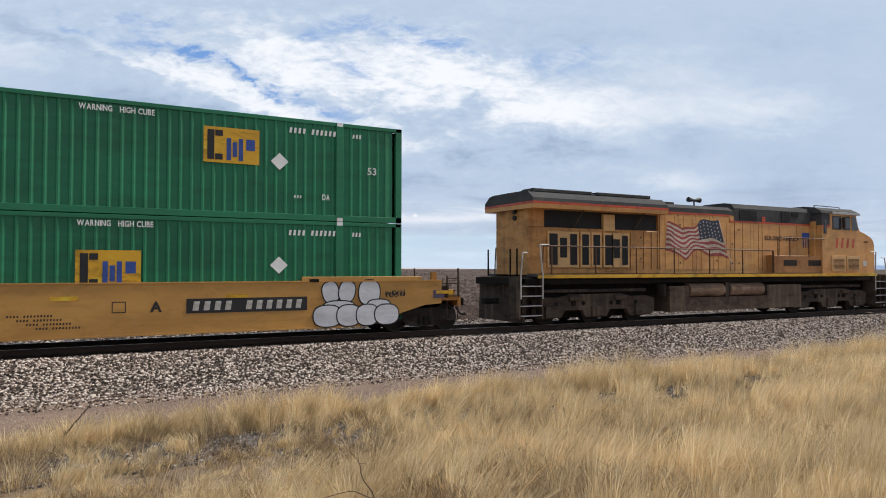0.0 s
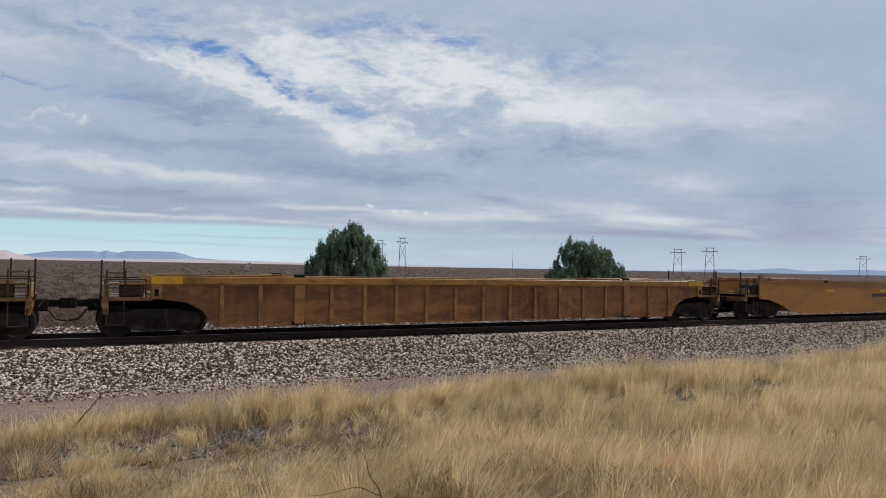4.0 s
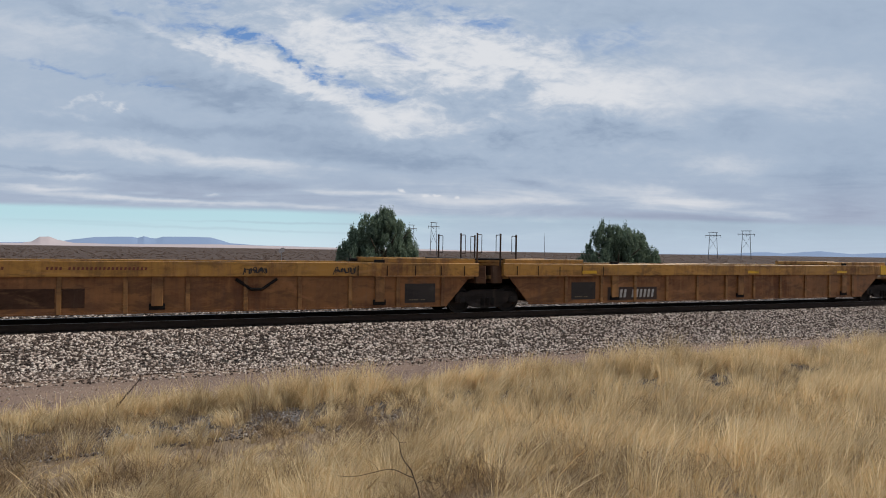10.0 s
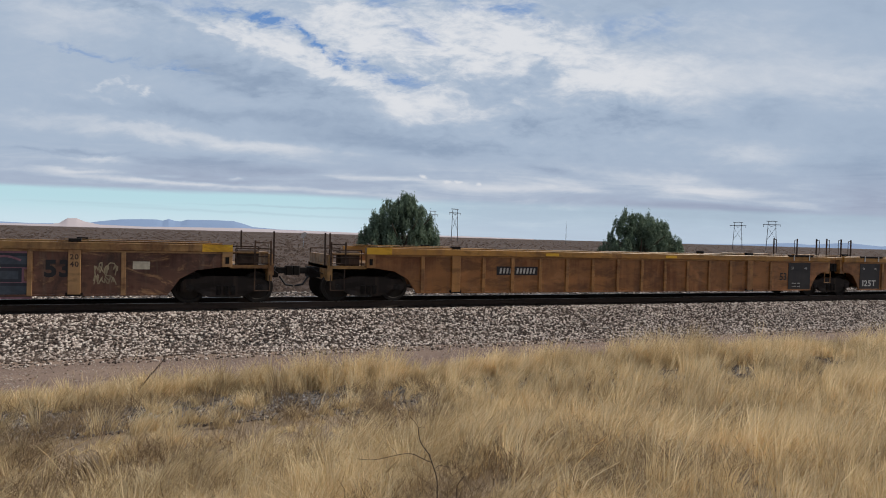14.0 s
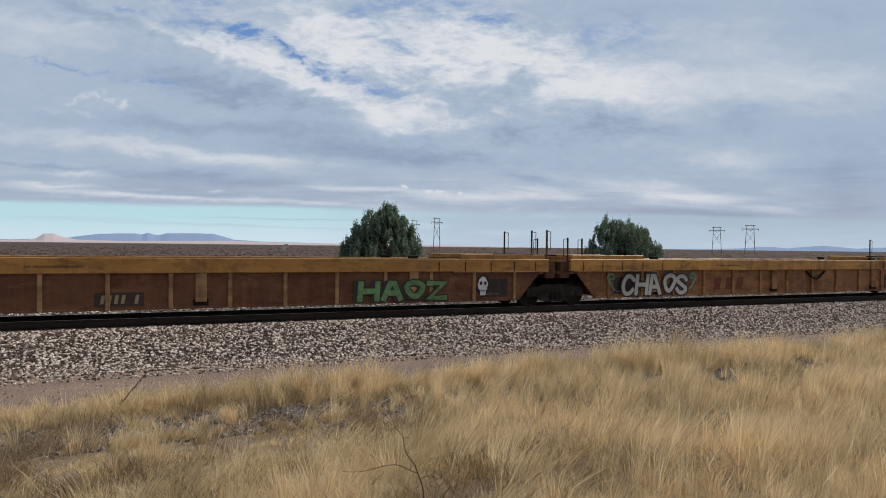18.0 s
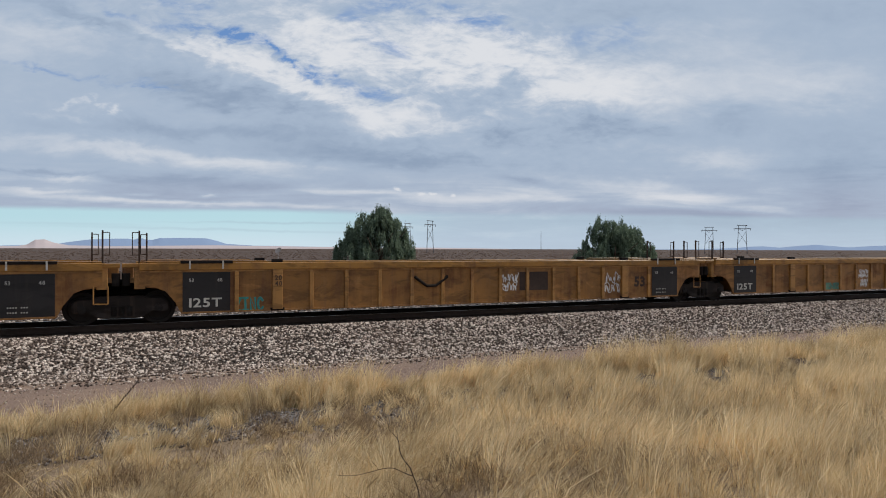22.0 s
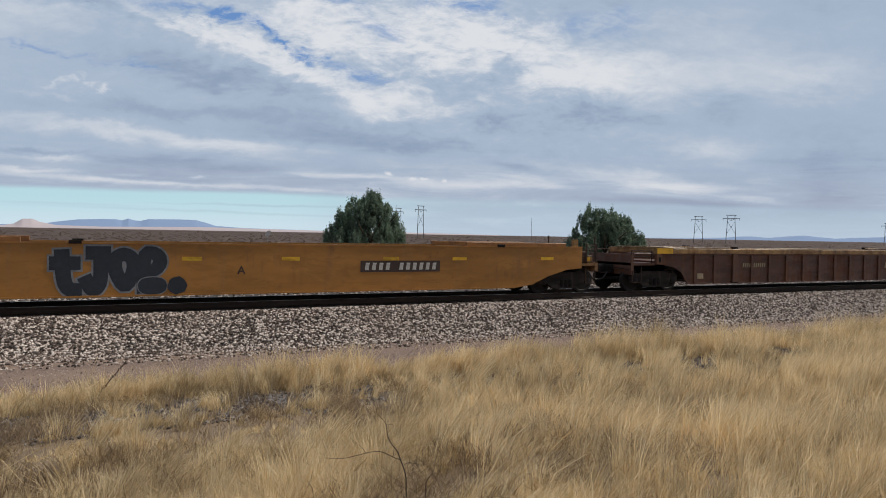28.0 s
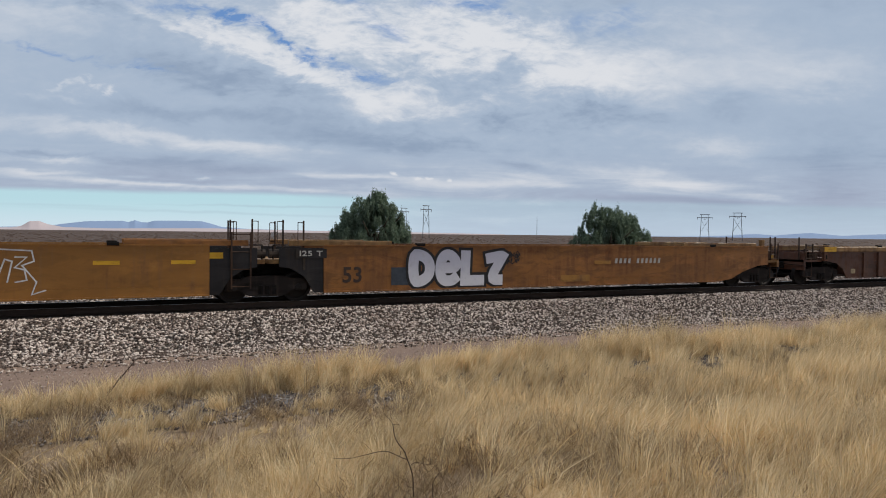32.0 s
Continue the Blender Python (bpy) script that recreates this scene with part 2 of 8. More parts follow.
class Mat:
    """A small node builder: one principled surface with colour, roughness and relief from procedural textures."""

    def __init__(self, name, rough=0.8, metal=0.0):
        self.m = bpy.data.materials.new(name)
        self.m.use_nodes = True
        self.t = self.m.node_tree
        self.p = self.t.nodes["Principled BSDF"]
        self.p.inputs["Roughness"].default_value = rough
        self.p.inputs["Metallic"].default_value = metal
        self.p.inputs["Specular IOR Level"].default_value = 0.15 if rough > 0.7 else 0.35 if rough > 0.2 else 0.5
        self.tc = self.t.nodes.new("ShaderNodeTexCoord")

    def link(self, v, sock):
        if hasattr(v, "is_output"):
            self.t.links.new(v, sock)
        else:
            sock.default_value = v

    def noise(self, scale=(1, 1, 1), size=1.0, detail=4.0, rough=0.55, shift=(0, 0, 0), warp=0.0):
        mp = self.t.nodes.new("ShaderNodeMapping")
        mp.inputs["Scale"].default_value = scale
        mp.inputs["Location"].default_value = shift
        self.t.links.new(self.tc.outputs["Object"], mp.inputs[0])
        n = self.t.nodes.new("ShaderNodeTexNoise")
        n.inputs["Scale"].default_value, n.inputs["Detail"].default_value, n.inputs["Roughness"].default_value = size, detail, rough
        n.inputs["Distortion"].default_value = warp
        self.t.links.new(mp.outputs[0], n.inputs[0])
        return n.outputs[0]

    def ramp(self, x, lo, hi, a=0.0, b=1.0):
        n = self.t.nodes.new("ShaderNodeMapRange")
        n.interpolation_type = "SMOOTHSTEP"
        for i, v in enumerate((x, lo, hi, a, b)):
            self.link(v, n.inputs[i])
        return n.outputs[0]

    def math(self, op, a, b=0.0):
        n = self.t.nodes.new("ShaderNodeMath")
        n.operation = op
        self.link(a, n.inputs[0]), self.link(b, n.inputs[1])
        return n.outputs[0]

    def mix(self, fac, a, b, mode="MIX"):
        n = self.t.nodes.new("ShaderNodeMix")
        n.data_type, n.blend_type = "RGBA", mode
        for i, v in ((0, fac), (6, a), (7, b)):
            self.link((*v, 1) if isinstance(v, tuple) and len(v) == 3 else v, n.inputs[i])
        return n.outputs[2]

    def island(self):
        return self.t.nodes.new("ShaderNodeNewGeometry").outputs["Random Per Island"]

    def each(self):
        return self.t.nodes.new("ShaderNodeObjectInfo").outputs["Random"]

    def axis(self, i):
        s = self.t.nodes.new("ShaderNodeSeparateXYZ")
        self.t.links.new(self.tc.outputs["Object"], s.inputs[0])
        return s.outputs[i]

    def bump(self, h, strength=0.3, dist=0.02):
        b = self.t.nodes.new("ShaderNodeBump")
        b.inputs["Strength"].default_value, b.inputs["Distance"].default_value = strength, dist
        self.link(h, b.inputs["Height"])
        self.t.links.new(b.outputs[0], self.p.inputs["Normal"])
        return self

    def thin(self, share, c):
        """Lets a share of the light through, as blades and leaves do."""
        t = self.t.nodes.new("ShaderNodeBsdfTranslucent")
        self.link((*c, 1) if isinstance(c, tuple) else c, t.inputs["Color"])
        mx = self.t.nodes.new("ShaderNodeMixShader")
        mx.inputs[0].default_value = share
        self.t.links.new(self.p.outputs[0], mx.inputs[1])
        self.t.links.new(t.outputs[0], mx.inputs[2])
        self.t.links.new(mx.outputs[0], self.t.nodes["Material Output"].inputs[0])
        return self

    def colour(self, c):
        self.link((*c, 1) if isinstance(c, tuple) else c, self.p.inputs["Base Color"])
        return self

    def gloss(self, v):
        self.link(v, self.p.inputs["Roughness"])
        return self


def weathered(name, base, rust=(0.095, 0.033, 0.015), amount=0.4, rough=0.45, dust=0.17, seed=0.0, cloud=1.0, smear=0.0):
    """Sprayed steel with streaks running down, rust in blotches and dust."""
    m = Mat(name, rough)
    o = (seed * 3.1, seed * 1.7, seed)
    streak = m.noise((2.6, 2.6, 0.22), 1.6, 6, 0.65, o)
    blotch = m.noise((0.55, 0.8, 1.0), 1.0, 7, 0.62, o, 0.6)
    fine = m.noise((1, 1, 1), 14, 5, 0.6, o)
    low = 0.62 - 0.34 * amount
    wear = m.ramp(m.math("ADD", m.math("MULTIPLY", streak, 0.45), m.math("MULTIPLY", blotch, 0.55)), low, low + 0.22)
    wear = m.math("MULTIPLY", wear, m.ramp(fine, 0.2, 0.55, 0.55, 1.0))
    c = m.mix(m.ramp(m.noise((0.3, 0.3, 1.2), 1.0, 5, 0.6, (7, 3, seed)), 0.35, 0.7), base, tuple(v * 0.72 for v in base))
    c = m.mix(m.ramp(m.noise((0.7, 0.7, 2.2), 1.4, 6, 0.7, (1, 9, seed), 0.8), 0.48, 0.62, 0.0, 0.7 * cloud), c, tuple(v * 0.38 for v in base))
    c = m.mix(m.ramp(m.noise((0.8, 0.8, 1.6), 0.9, 5, 0.65, (5, 2, seed + 4), 1.2), 0.55, 0.68, 0.0, 0.4 * cloud), c, tuple(min(0.6, v * 1.5 + 0.02) for v in base))
    c = m.mix(m.math("MULTIPLY", wear, 0.85), c, rust)
    c = m.mix(m.math("MULTIPLY", m.ramp(streak, 0.5, 0.8), dust), c, (0.30, 0.23, 0.16))
    if smear:
        c = m.mix(m.ramp(m.noise((0.5, 0.5, 1.5), 1.7, 7, 0.72, (seed, 8, 3), 1.4), 0.54, 0.66, 0.0, smear), c, (0.33, 0.185, 0.085))
        c = m.mix(m.ramp(m.noise((1.2, 1.2, 0.6), 1.3, 6, 0.7, (3, seed, 6), 0.8), 0.52, 0.62, 0.0, smear), c, (0.030, 0.016, 0.012))
    m.colour(c)
    m.gloss(m.ramp(wear, 0, 1, rough, 0.9))
    return m.bump(m.math("ADD", fine, m.math("MULTIPLY", blotch, 2.0)), 0.12, 0.01).m


def plain(name, col, rough=0.6, metal=0.0, spread=0.3):
    m = Mat(name, rough, metal)
    n = m.noise((1, 1, 1), 9, 6, 0.65)
    b = m.noise((1, 1, 1), 0.9, 4, 0.6)
    c = m.mix(m.ramp(m.math("ADD", m.math("MULTIPLY", n, 0.5), m.math("MULTIPLY", b, 0.5)), 0.35, 0.68), tuple(v * (1 - spread) for v in col), tuple(min(1, v * (1 + spread * 0.5)) for v in col))
    return m.colour(c).bump(n, 0.1, 0.01).m


RUST_BROWN = weathered("rusty_brown_paint", (0.165, 0.062, 0.021), amount=0.66, seed=1, smear=0.22)
BROWN = weathered("faded_brown_paint", (0.190, 0.078, 0.024), amount=0.6, seed=2, smear=0.25)
MAROON_BROWN = weathered("maroon_brown_paint", (0.122, 0.053, 0.032), (0.045, 0.020, 0.014), amount=0.55, dust=0.4, seed=18, smear=0.65)
DARK_BROWN = weathered("dark_brown_paint", (0.088, 0.038, 0.023), amount=0.6, seed=3)
OCHRE = weathered("ochre_paint", (0.32, 0.155, 0.032), amount=0.42, seed=4)
ORANGE = weathered("orange_yellow_paint", (0.34, 0.150, 0.030), amount=0.28, dust=0.15, seed=5, cloud=0.4)
CLEAN_ORANGE = weathered("clean_orange_paint", (0.47, 0.245, 0.062), amount=0.15, dust=0.15, seed=19, cloud=0.3)
ORANGE_RUST = weathered("rusting_orange_paint", (0.275, 0.112, 0.026), amount=0.5, dust=0.12, seed=6, cloud=0.8, smear=0.06)
YELLOW = weathered("yellow_chord_paint", (0.385, 0.190, 0.036), amount=0.52, seed=7, smear=0.28)
CHORD_BROWN = weathered("worn_chord_paint", (0.27, 0.15, 0.05), amount=0.55, seed=8, smear=0.4)
RIB = weathered("rib_paint", (0.285, 0.135, 0.042), amount=0.5, seed=9)
RIB_BROWN = weathered("worn_rib_paint", (0.30, 0.17, 0.072), amount=0.5, seed=10)
BRIGHT = weathered("safety_yellow", (0.62, 0.34, 0.02), amount=0.12, dust=0.1, seed=11)
GRIME = weathered("grimy_steel", (0.012, 0.010, 0.009), (0.018, 0.011, 0.008), amount=0.5, rough=0.85, dust=0.03, seed=12)
ENDS = weathered("rusty_end_gear", (0.050, 0.034, 0.027), (0.095, 0.050, 0.030), amount=0.5, rough=0.85, dust=0.15, seed=31)
AMBER = weathered("amber_paint", (0.300, 0.140, 0.036), amount=0.48, seed=33, smear=0.15)
AMBER_RIB = weathered("amber_rib_paint", (0.36, 0.18, 0.052), amount=0.45, seed=34)
BAND_BROWN = weathered("orange_brown_paint", (0.272, 0.113, 0.034), amount=0.5, seed=32, smear=0.15)
GRIME_LIGHT = weathered("dusty_underframe", (0.05, 0.04, 0.034), (0.07, 0.05, 0.035), amount=0.5, rough=0.8, dust=0.3, seed=13)
BLACK_PANEL = weathered("black_panel_paint", (0.016, 0.014, 0.015), (0.03, 0.018, 0.012), amount=0.3, dust=0.06, seed=14)
TRUCK = weathered("grimy_cast_steel", (0.028, 0.022, 0.019), (0.05, 0.033, 0.025), amount=0.5, rough=0.8, dust=0.12, seed=38)
RUSTED = weathered("heavily_rusted_steel", (0.085, 0.042, 0.024), (0.05, 0.024, 0.016), amount=0.55, rough=0.85, dust=0.2, seed=37, smear=0.25)
WHEEL = plain("wheel_steel", (0.016, 0.012, 0.010), 0.7, 0.2)
STEEL = plain("galvanised_steel", (0.34, 0.35, 0.36), 0.5, 0.6)
WHITE = weathered("white_stencil", (0.50, 0.48, 0.44), amount=0.25, dust=0.2, seed=15)
BLACK = plain("black_stencil", (0.018, 0.017, 0.018), 0.6)
GREEN = weathered("green_container_paint", (0.015, 0.165, 0.076), (0.012, 0.075, 0.04), amount=0.1, rough=0.45, dust=0.06, seed=16, cloud=0.2)
SILVER = weathered("silver_spray", (0.56, 0.57, 0.60), (0.34, 0.34, 0.36), amount=0.25, dust=0.05, seed=17, cloud=0.3)


def ballast_mat():
    m = Mat("ballast_stone_gap_shade", 0.9)
    r = m.island()
    # the near-black share of the stones stands for shade in the gaps
    c = m.mix(m.ramp(r, 0.45, 0.53), (0.026, 0.020, 0.019), (0.355, 0.285, 0.245))
    c = m.mix(m.ramp(r, 0.52, 0.94), c, (0.725, 0.64, 0.57))
    n = m.noise((1, 1, 1), 30, 4)
    stain = m.noise((0.4, 1, 1), 0.8, 4, 0.6)
    c = m.mix(m.ramp(n, 0.3, 0.7), c, m.mix(0.5, c, (0.2, 0.15, 0.12)))
    return m.colour(m.mix(m.ramp(stain, 0.45, 0.7, 0.0, 0.3), c, (0.16, 0.115, 0.09))).m


def bed_mat():
    m = Mat("ballast_bed", 0.95)
    a, b = m.noise((1, 1, 1), 13, 3, 0.7), m.noise((1, 1, 1), 0.7, 3)
    # bed colour is darkened too, to deepen the shaded gaps between stones
    c = m.mix(m.ramp(a, 0.38, 0.62), (0.018, 0.015, 0.014), (0.12, 0.105, 0.095))
    return m.colour(m.mix(m.ramp(b, 0.3, 0.7), c, m.mix(0.3, c, (0.2, 0.15, 0.12)))).bump(a, 1.0, 0.08).m


def ground_mat():
    """Gravelly track beside the line, dry soil under the grass, brown scrubland beyond."""
    m = Mat("dry_ground", 0.95)
    y = m.axis(1)
    wob = m.math("ADD", y, m.math("MULTIPLY", m.math("SUBTRACT", m.noise((1, 1, 1), 0.35, 4), 0.5), 3.0))
    grit, stone = m.noise((1, 1, 1), 22, 4, 0.75), m.noise((1, 1, 1), 60, 2, 0.6)
    patch = m.noise((1, 1, 1), 0.5, 5, 0.6)
    soil = m.mix(m.ramp(patch, 0.3, 0.7), (0.17, 0.125, 0.085), (0.27, 0.205, 0.14))
    path = m.mix(m.ramp(grit, 0.3, 0.72), (0.116, 0.081, 0.066), (0.248, 0.180, 0.148))
    path = m.mix(m.ramp(stone, 0.64, 0.74), path, (0.33, 0.29, 0.26))
    dark = m.mix(m.ramp(grit, 0.3, 0.7), (0.05, 0.048, 0.05), (0.20, 0.19, 0.19))
    path = m.mix(m.ramp(m.noise((0.35, 1.0, 1), 0.8, 5, 0.65), 0.42, 0.66, 0.0, 0.6), path, (0.265, 0.19, 0.142))
    near = m.mix(m.ramp(wob, 10.0, 10.8), soil, dark)
    near = m.mix(m.ramp(wob, 12.2, 13.2), near, path)
    scrub_n, scrub_f = m.noise((1, 1, 1), 0.12, 6, 0.7), m.noise((0.25, 1, 1), 0.012, 5, 0.6)
    scrub = m.mix(m.ramp(scrub_n, 0.35, 0.65), (0.060, 0.041, 0.033), (0.078, 0.054, 0.043))
    scrub = m.mix(m.ramp(scrub_f, 0.45, 0.7), scrub, (0.088, 0.062, 0.049))
    m.colour(m.mix(m.ramp(y, 23.0, 30.0), near, scrub))
    return m.bump(m.math("ADD", grit, m.math("MULTIPLY", stone, 0.5)), 0.5, 0.03).m


def grass_mat(name, dry, pale):
    m = Mat(name, 0.75)
    r = m.island()
    n = m.noise((1, 1, 1), 0.45, 4, 0.6)
    c = m.mix(m.ramp(r, 0, 1), dry, pale)
    thinner = m.math("ADD", m.ramp(m.noise((1, 1, 1), 0.9, 4, 0.6, (4, 2, 0)), 0.46, 0.66, 0.0, 0.5), m.ramp(m.axis(0), 0.0, 6.0, 0.22, 0.0))
    c = m.mix(m.math("MINIMUM", thinner, 0.8), c, m.mix(m.ramp(r, 0.1, 1), (0.20, 0.14, 0.075), (0.56, 0.44, 0.265)))
    c = m.mix(m.ramp(n, 0.45, 0.68, 0, 0.55), c, m.mix(m.ramp(r, 0.2, 1), (0.28, 0.20, 0.105), (0.58, 0.455, 0.28)))
    tuft = m.noise((1, 1, 0.3), 2.6, 3, 0.6, (3, 7, 1))
    c = m.mix(m.ramp(tuft, 0.54, 0.66, 0, 0.55), c, m.mix(m.ramp(r, 0.2, 1), (0.20, 0.155, 0.10), (0.42, 0.35, 0.24)))
    c = m.mix(m.ramp(tuft, 0.44, 0.34, 0, 0.35), c, (0.86, 0.75, 0.52))
    m.colour(c)
    return m.thin(0.48, c).m


def leaf_mat(name, a, b):
    m = Mat(name, 0.9)
    n = m.noise((1, 1, 1), 0.5, 3)
    c = m.mix(m.ramp(m.island(), 0, 1), a, b)
    c = m.mix(m.ramp(n, 0.35, 0.7), c, m.mix(0.5, c, tuple(v * 0.6 for v in a)))
    return m.colour(c).thin(0.38, c).m


def pebble_mat():
    m = Mat("path_pebble", 0.95)
    return m.colour(m.mix(m.ramp(m.island(), 0.1, 0.95), (0.15, 0.105, 0.08), (0.48, 0.42, 0.36))).m


PEBBLE = pebble_mat()
STONE, BED, GROUND = ballast_mat(), bed_mat(), ground_mat()
GRASS = grass_mat("dry_grass", (0.615, 0.445, 0.222), (0.94, 0.775, 0.505))
WEED = leaf_mat("dead_weed", (0.15, 0.10, 0.06), (0.42, 0.31, 0.19))
LEAF = leaf_mat("tree_leaf", (0.135, 0.190, 0.130), (0.225, 0.285, 0.200))
SCRUB = leaf_mat("scrub_twig", (0.165, 0.118, 0.096), (0.225, 0.166, 0.132))
BARK = plain("bark", (0.10, 0.075, 0.055), 0.95)
RAIL = plain("rail_steel", (0.055, 0.036, 0.027), 0.6, 0.3)
RAIL_TOP = plain("polished_rail_head", (0.30, 0.29, 0.28), 0.3, 0.9)
TIE = plain("old_sleeper_wood", (0.060, 0.048, 0.040), 0.95)
# distance haze is put into the mesa colour as a blue tint
MESA = plain("haze_tinted_hills", (0.205, 0.28, 0.42), 1.0, 0.0, 0.06)
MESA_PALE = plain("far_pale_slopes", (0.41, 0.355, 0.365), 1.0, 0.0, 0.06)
PYLON = plain("weathered_pylon_steel", (0.12, 0.12, 0.13), 0.7, 0.3)
TWIG = plain("dead_twig", (0.085, 0.060, 0.045), 0.9)


# ---- letters ----
GLYPHS = {}
FATS = (0.0, 0.03, 0.06, 0.09, 0.13, 0.18)


def cut_letters():
    """Cuts the letters of the built-in font once, in six weights, before the place is built."""
    made = []
    for ch in "ABCDEFGHIJKLMNOPQRSTUVWXYZt0123456789":
        for fat in FATS:
            cu = bpy.data.curves.new("letter", "FONT")
            cu.body, cu.size, cu.offset, cu.resolution_u = ch, 1.38, fat, 3
            made.append((ch, fat, new("letter", cu)))
    bpy.context.view_layer.update()
    deps = bpy.context.evaluated_depsgraph_get()
    for ch, fat, ob in made:
        me = bpy.data.meshes.new_from_object(ob.evaluated_get(deps))
        vs = [tuple(v.co) for v in me.vertices]
        a = min(v[0] for v in vs)
        GLYPHS[ch, fat] = [(v[0] - a, v[1]) for v in vs], [tuple(p.vertices) for p in me.polygons]
        bpy.data.meshes.remove(me)
    for ch, fat, ob in made:
        cu = ob.data
        bpy.data.objects.remove(ob), bpy.data.curves.remove(cu)


cut_letters()


def glyph(text, fat=0.0):
    """The faces of a word at height 1."""
    fat = min(FATS, key=lambda f: abs(f - fat))
    vs, fs, x = [], [], 0.0
    for ch in text:
        if ch == " ":
            x += 0.45
            continue
        v, f = GLYPHS[ch, fat]
        fs += [tuple(i + len(vs) for i in q) for q in f]
        vs += [(a + x, b, 0.0) for a, b in v]
        x += max(a for a, b in v) + 0.13
    return vs, fs


# ---- mesh tools ----


class Shape:
    """Collects boxes, prisms and tubes into one mesh."""

    def __init__(self):
        self.v, self.f = [], []

    def add(self, verts, faces):
        k = len(self.v)
        self.v += [tuple(p) for p in verts]
        self.f += [tuple(i + k for i in f) for f in faces]
        return self

    def box(self, x0, x1, y0, y1, z0, z1, c=0.0):
        """A box, its long edges chamfered by c."""
        if c <= 0:
            return self.add([(x, y, z) for x in (x0, x1) for y in (y0, y1) for z in (z0, z1)],
                            [(0, 1, 3, 2), (4, 6, 7, 5), (0, 4, 5, 1), (2, 3, 7, 6), (0, 2, 6, 4), (1, 5, 7, 3)])
        if x1 - x0 >= z1 - z0:
            ring = [(y0 + c, z0), (y1 - c, z0), (y1, z0 + c), (y1, z1 - c), (y1 - c, z1), (y0 + c, z1), (y0, z1 - c), (y0, z0 + c)]
            vs = [(x, y, z) for x in (x0, x1) for y, z in ring]
        else:
            ring = [(x0 + c, y0), (x1 - c, y0), (x1, y0 + c), (x1, y1 - c), (x1 - c, y1), (x0 + c, y1), (x0, y1 - c), (x0, y0 + c)]
            vs = [(x, y, z) for z in (z0, z1) for x, y in ring]
        return self.add(vs, [tuple(range(7, -1, -1)), tuple(range(8, 16))] + [(i, (i + 1) % 8, 8 + (i + 1) % 8, 8 + i) for i in range(8)])

    def prism(self, outline, y0, y1):
        """An outline in x and z, drawn out from y0 to y1."""
        n = len(outline)
        vs = [(x, y0, z) for x, z in outline] + [(x, y1, z) for x, z in outline]
        return self.add(vs, [tuple(range(n)), tuple(range(2 * n - 1, n - 1, -1))] + [(i, i + n, (i + 1) % n + n, (i + 1) % n) for i in range(n)])

    def tube(self, a, b, r0, r1=None, n=8):
        a, b = Vector(a), Vector(b)
        r1 = r0 if r1 is None else r1
        d = (b - a).normalized()
        u = d.orthogonal().normalized()
        w = d.cross(u)
        vs = [p + (u * math.cos(2 * math.pi * i / n) + w * math.sin(2 * math.pi * i / n)) * r for p, r in ((a, r0), (b, r1)) for i in range(n)]
        return self.add(vs, [tuple(range(n - 1, -1, -1)), tuple(range(n, 2 * n))] + [(i, (i + 1) % n, n + (i + 1) % n, n + i) for i in range(n)])

    def path(self, pts, r, n=6):
        for a, b in zip(pts, pts[1:]):
            self.tube(a, b, r, r, n)
        return self

    def lathe(self, prof, c=(0, 0, 0), n=20):
        """Radius and offset pairs turned about the y axis through c."""
        vs = [(c[0] + r * math.cos(2 * math.pi * i / n), c[1] + o, c[2] + r * math.sin(2 * math.pi * i / n)) for r, o in prof for i in range(n)]
        fs = [(j * n + i, j * n + (i + 1) % n, (j + 1) * n + (i + 1) % n, (j + 1) * n + i) for j in range(len(prof) - 1) for i in range(n)]
        return self.add(vs, fs + [tuple(range(n)), tuple(range(len(prof) * n - 1, (len(prof) - 1) * n - 1, -1))])

    def mesh(self, name):
        me = bpy.data.meshes.new(name)
        me.from_pydata(self.v, [], self.f)
        bm = bmesh.new()
        bm.from_mesh(me)
        bmesh.ops.recalc_face_normals(bm, faces=bm.faces)
        bm.to_mesh(me)
        bm.free()
        return me


def smooth(pts, closed, times=2):
    for _ in range(times):
        out = []
        n = len(pts)
        for i in range(n if closed else n - 1):
            (a, b), (c, d) = pts[i], pts[(i + 1) % n]
            out += [(0.75 * a + 0.25 * c, 0.75 * b + 0.25 * d), (0.25 * a + 0.75 * c, 0.25 * b + 0.75 * d)]
        pts = out if closed else [pts[0]] + out[1:-1] + [pts[-1]]
    return pts


MESHES = {}


def part(name, shape, material, parent, label="", key=None):
    """Links a shape as ONE mesh object under a thing or part; shapes with one key and material share their mesh."""
    k = (key, material.name) if key else None
    me = MESHES.get(k) if k else None
    if me is None:
        me = (shape() if callable(shape) else shape).mesh(name)
        me.materials.append(material)
        if k:
            MESHES[k] = me
    ob = new(name, me)
    ob.parent = parent
    if label:
        ob["label"] = label
    return ob


def many(name, co, faces, material, smooth=False):
    """One object from arrays of points and of faces of one size."""
    me = bpy.data.meshes.new(name)
    k = faces.shape[1]
    me.vertices.add(len(co))
    me.vertices.foreach_set("co", np.ascontiguousarray(co, dtype=np.float32).ravel())
    me.loops.add(faces.size)
    me.loops.foreach_set("vertex_index", np.ascontiguousarray(faces, dtype=np.int32).ravel())
    me.polygons.add(len(faces))
    me.polygons.foreach_set("loop_start", np.arange(0, faces.size, k, dtype=np.int32))
    me.update(calc_edges=True)
    me.validate()
    if not smooth:
        me.polygons.foreach_set("use_smooth", np.zeros(len(faces), dtype=bool))
    me.materials.append(material)
    return new(name, me)

# ---- ground, line and distance ----


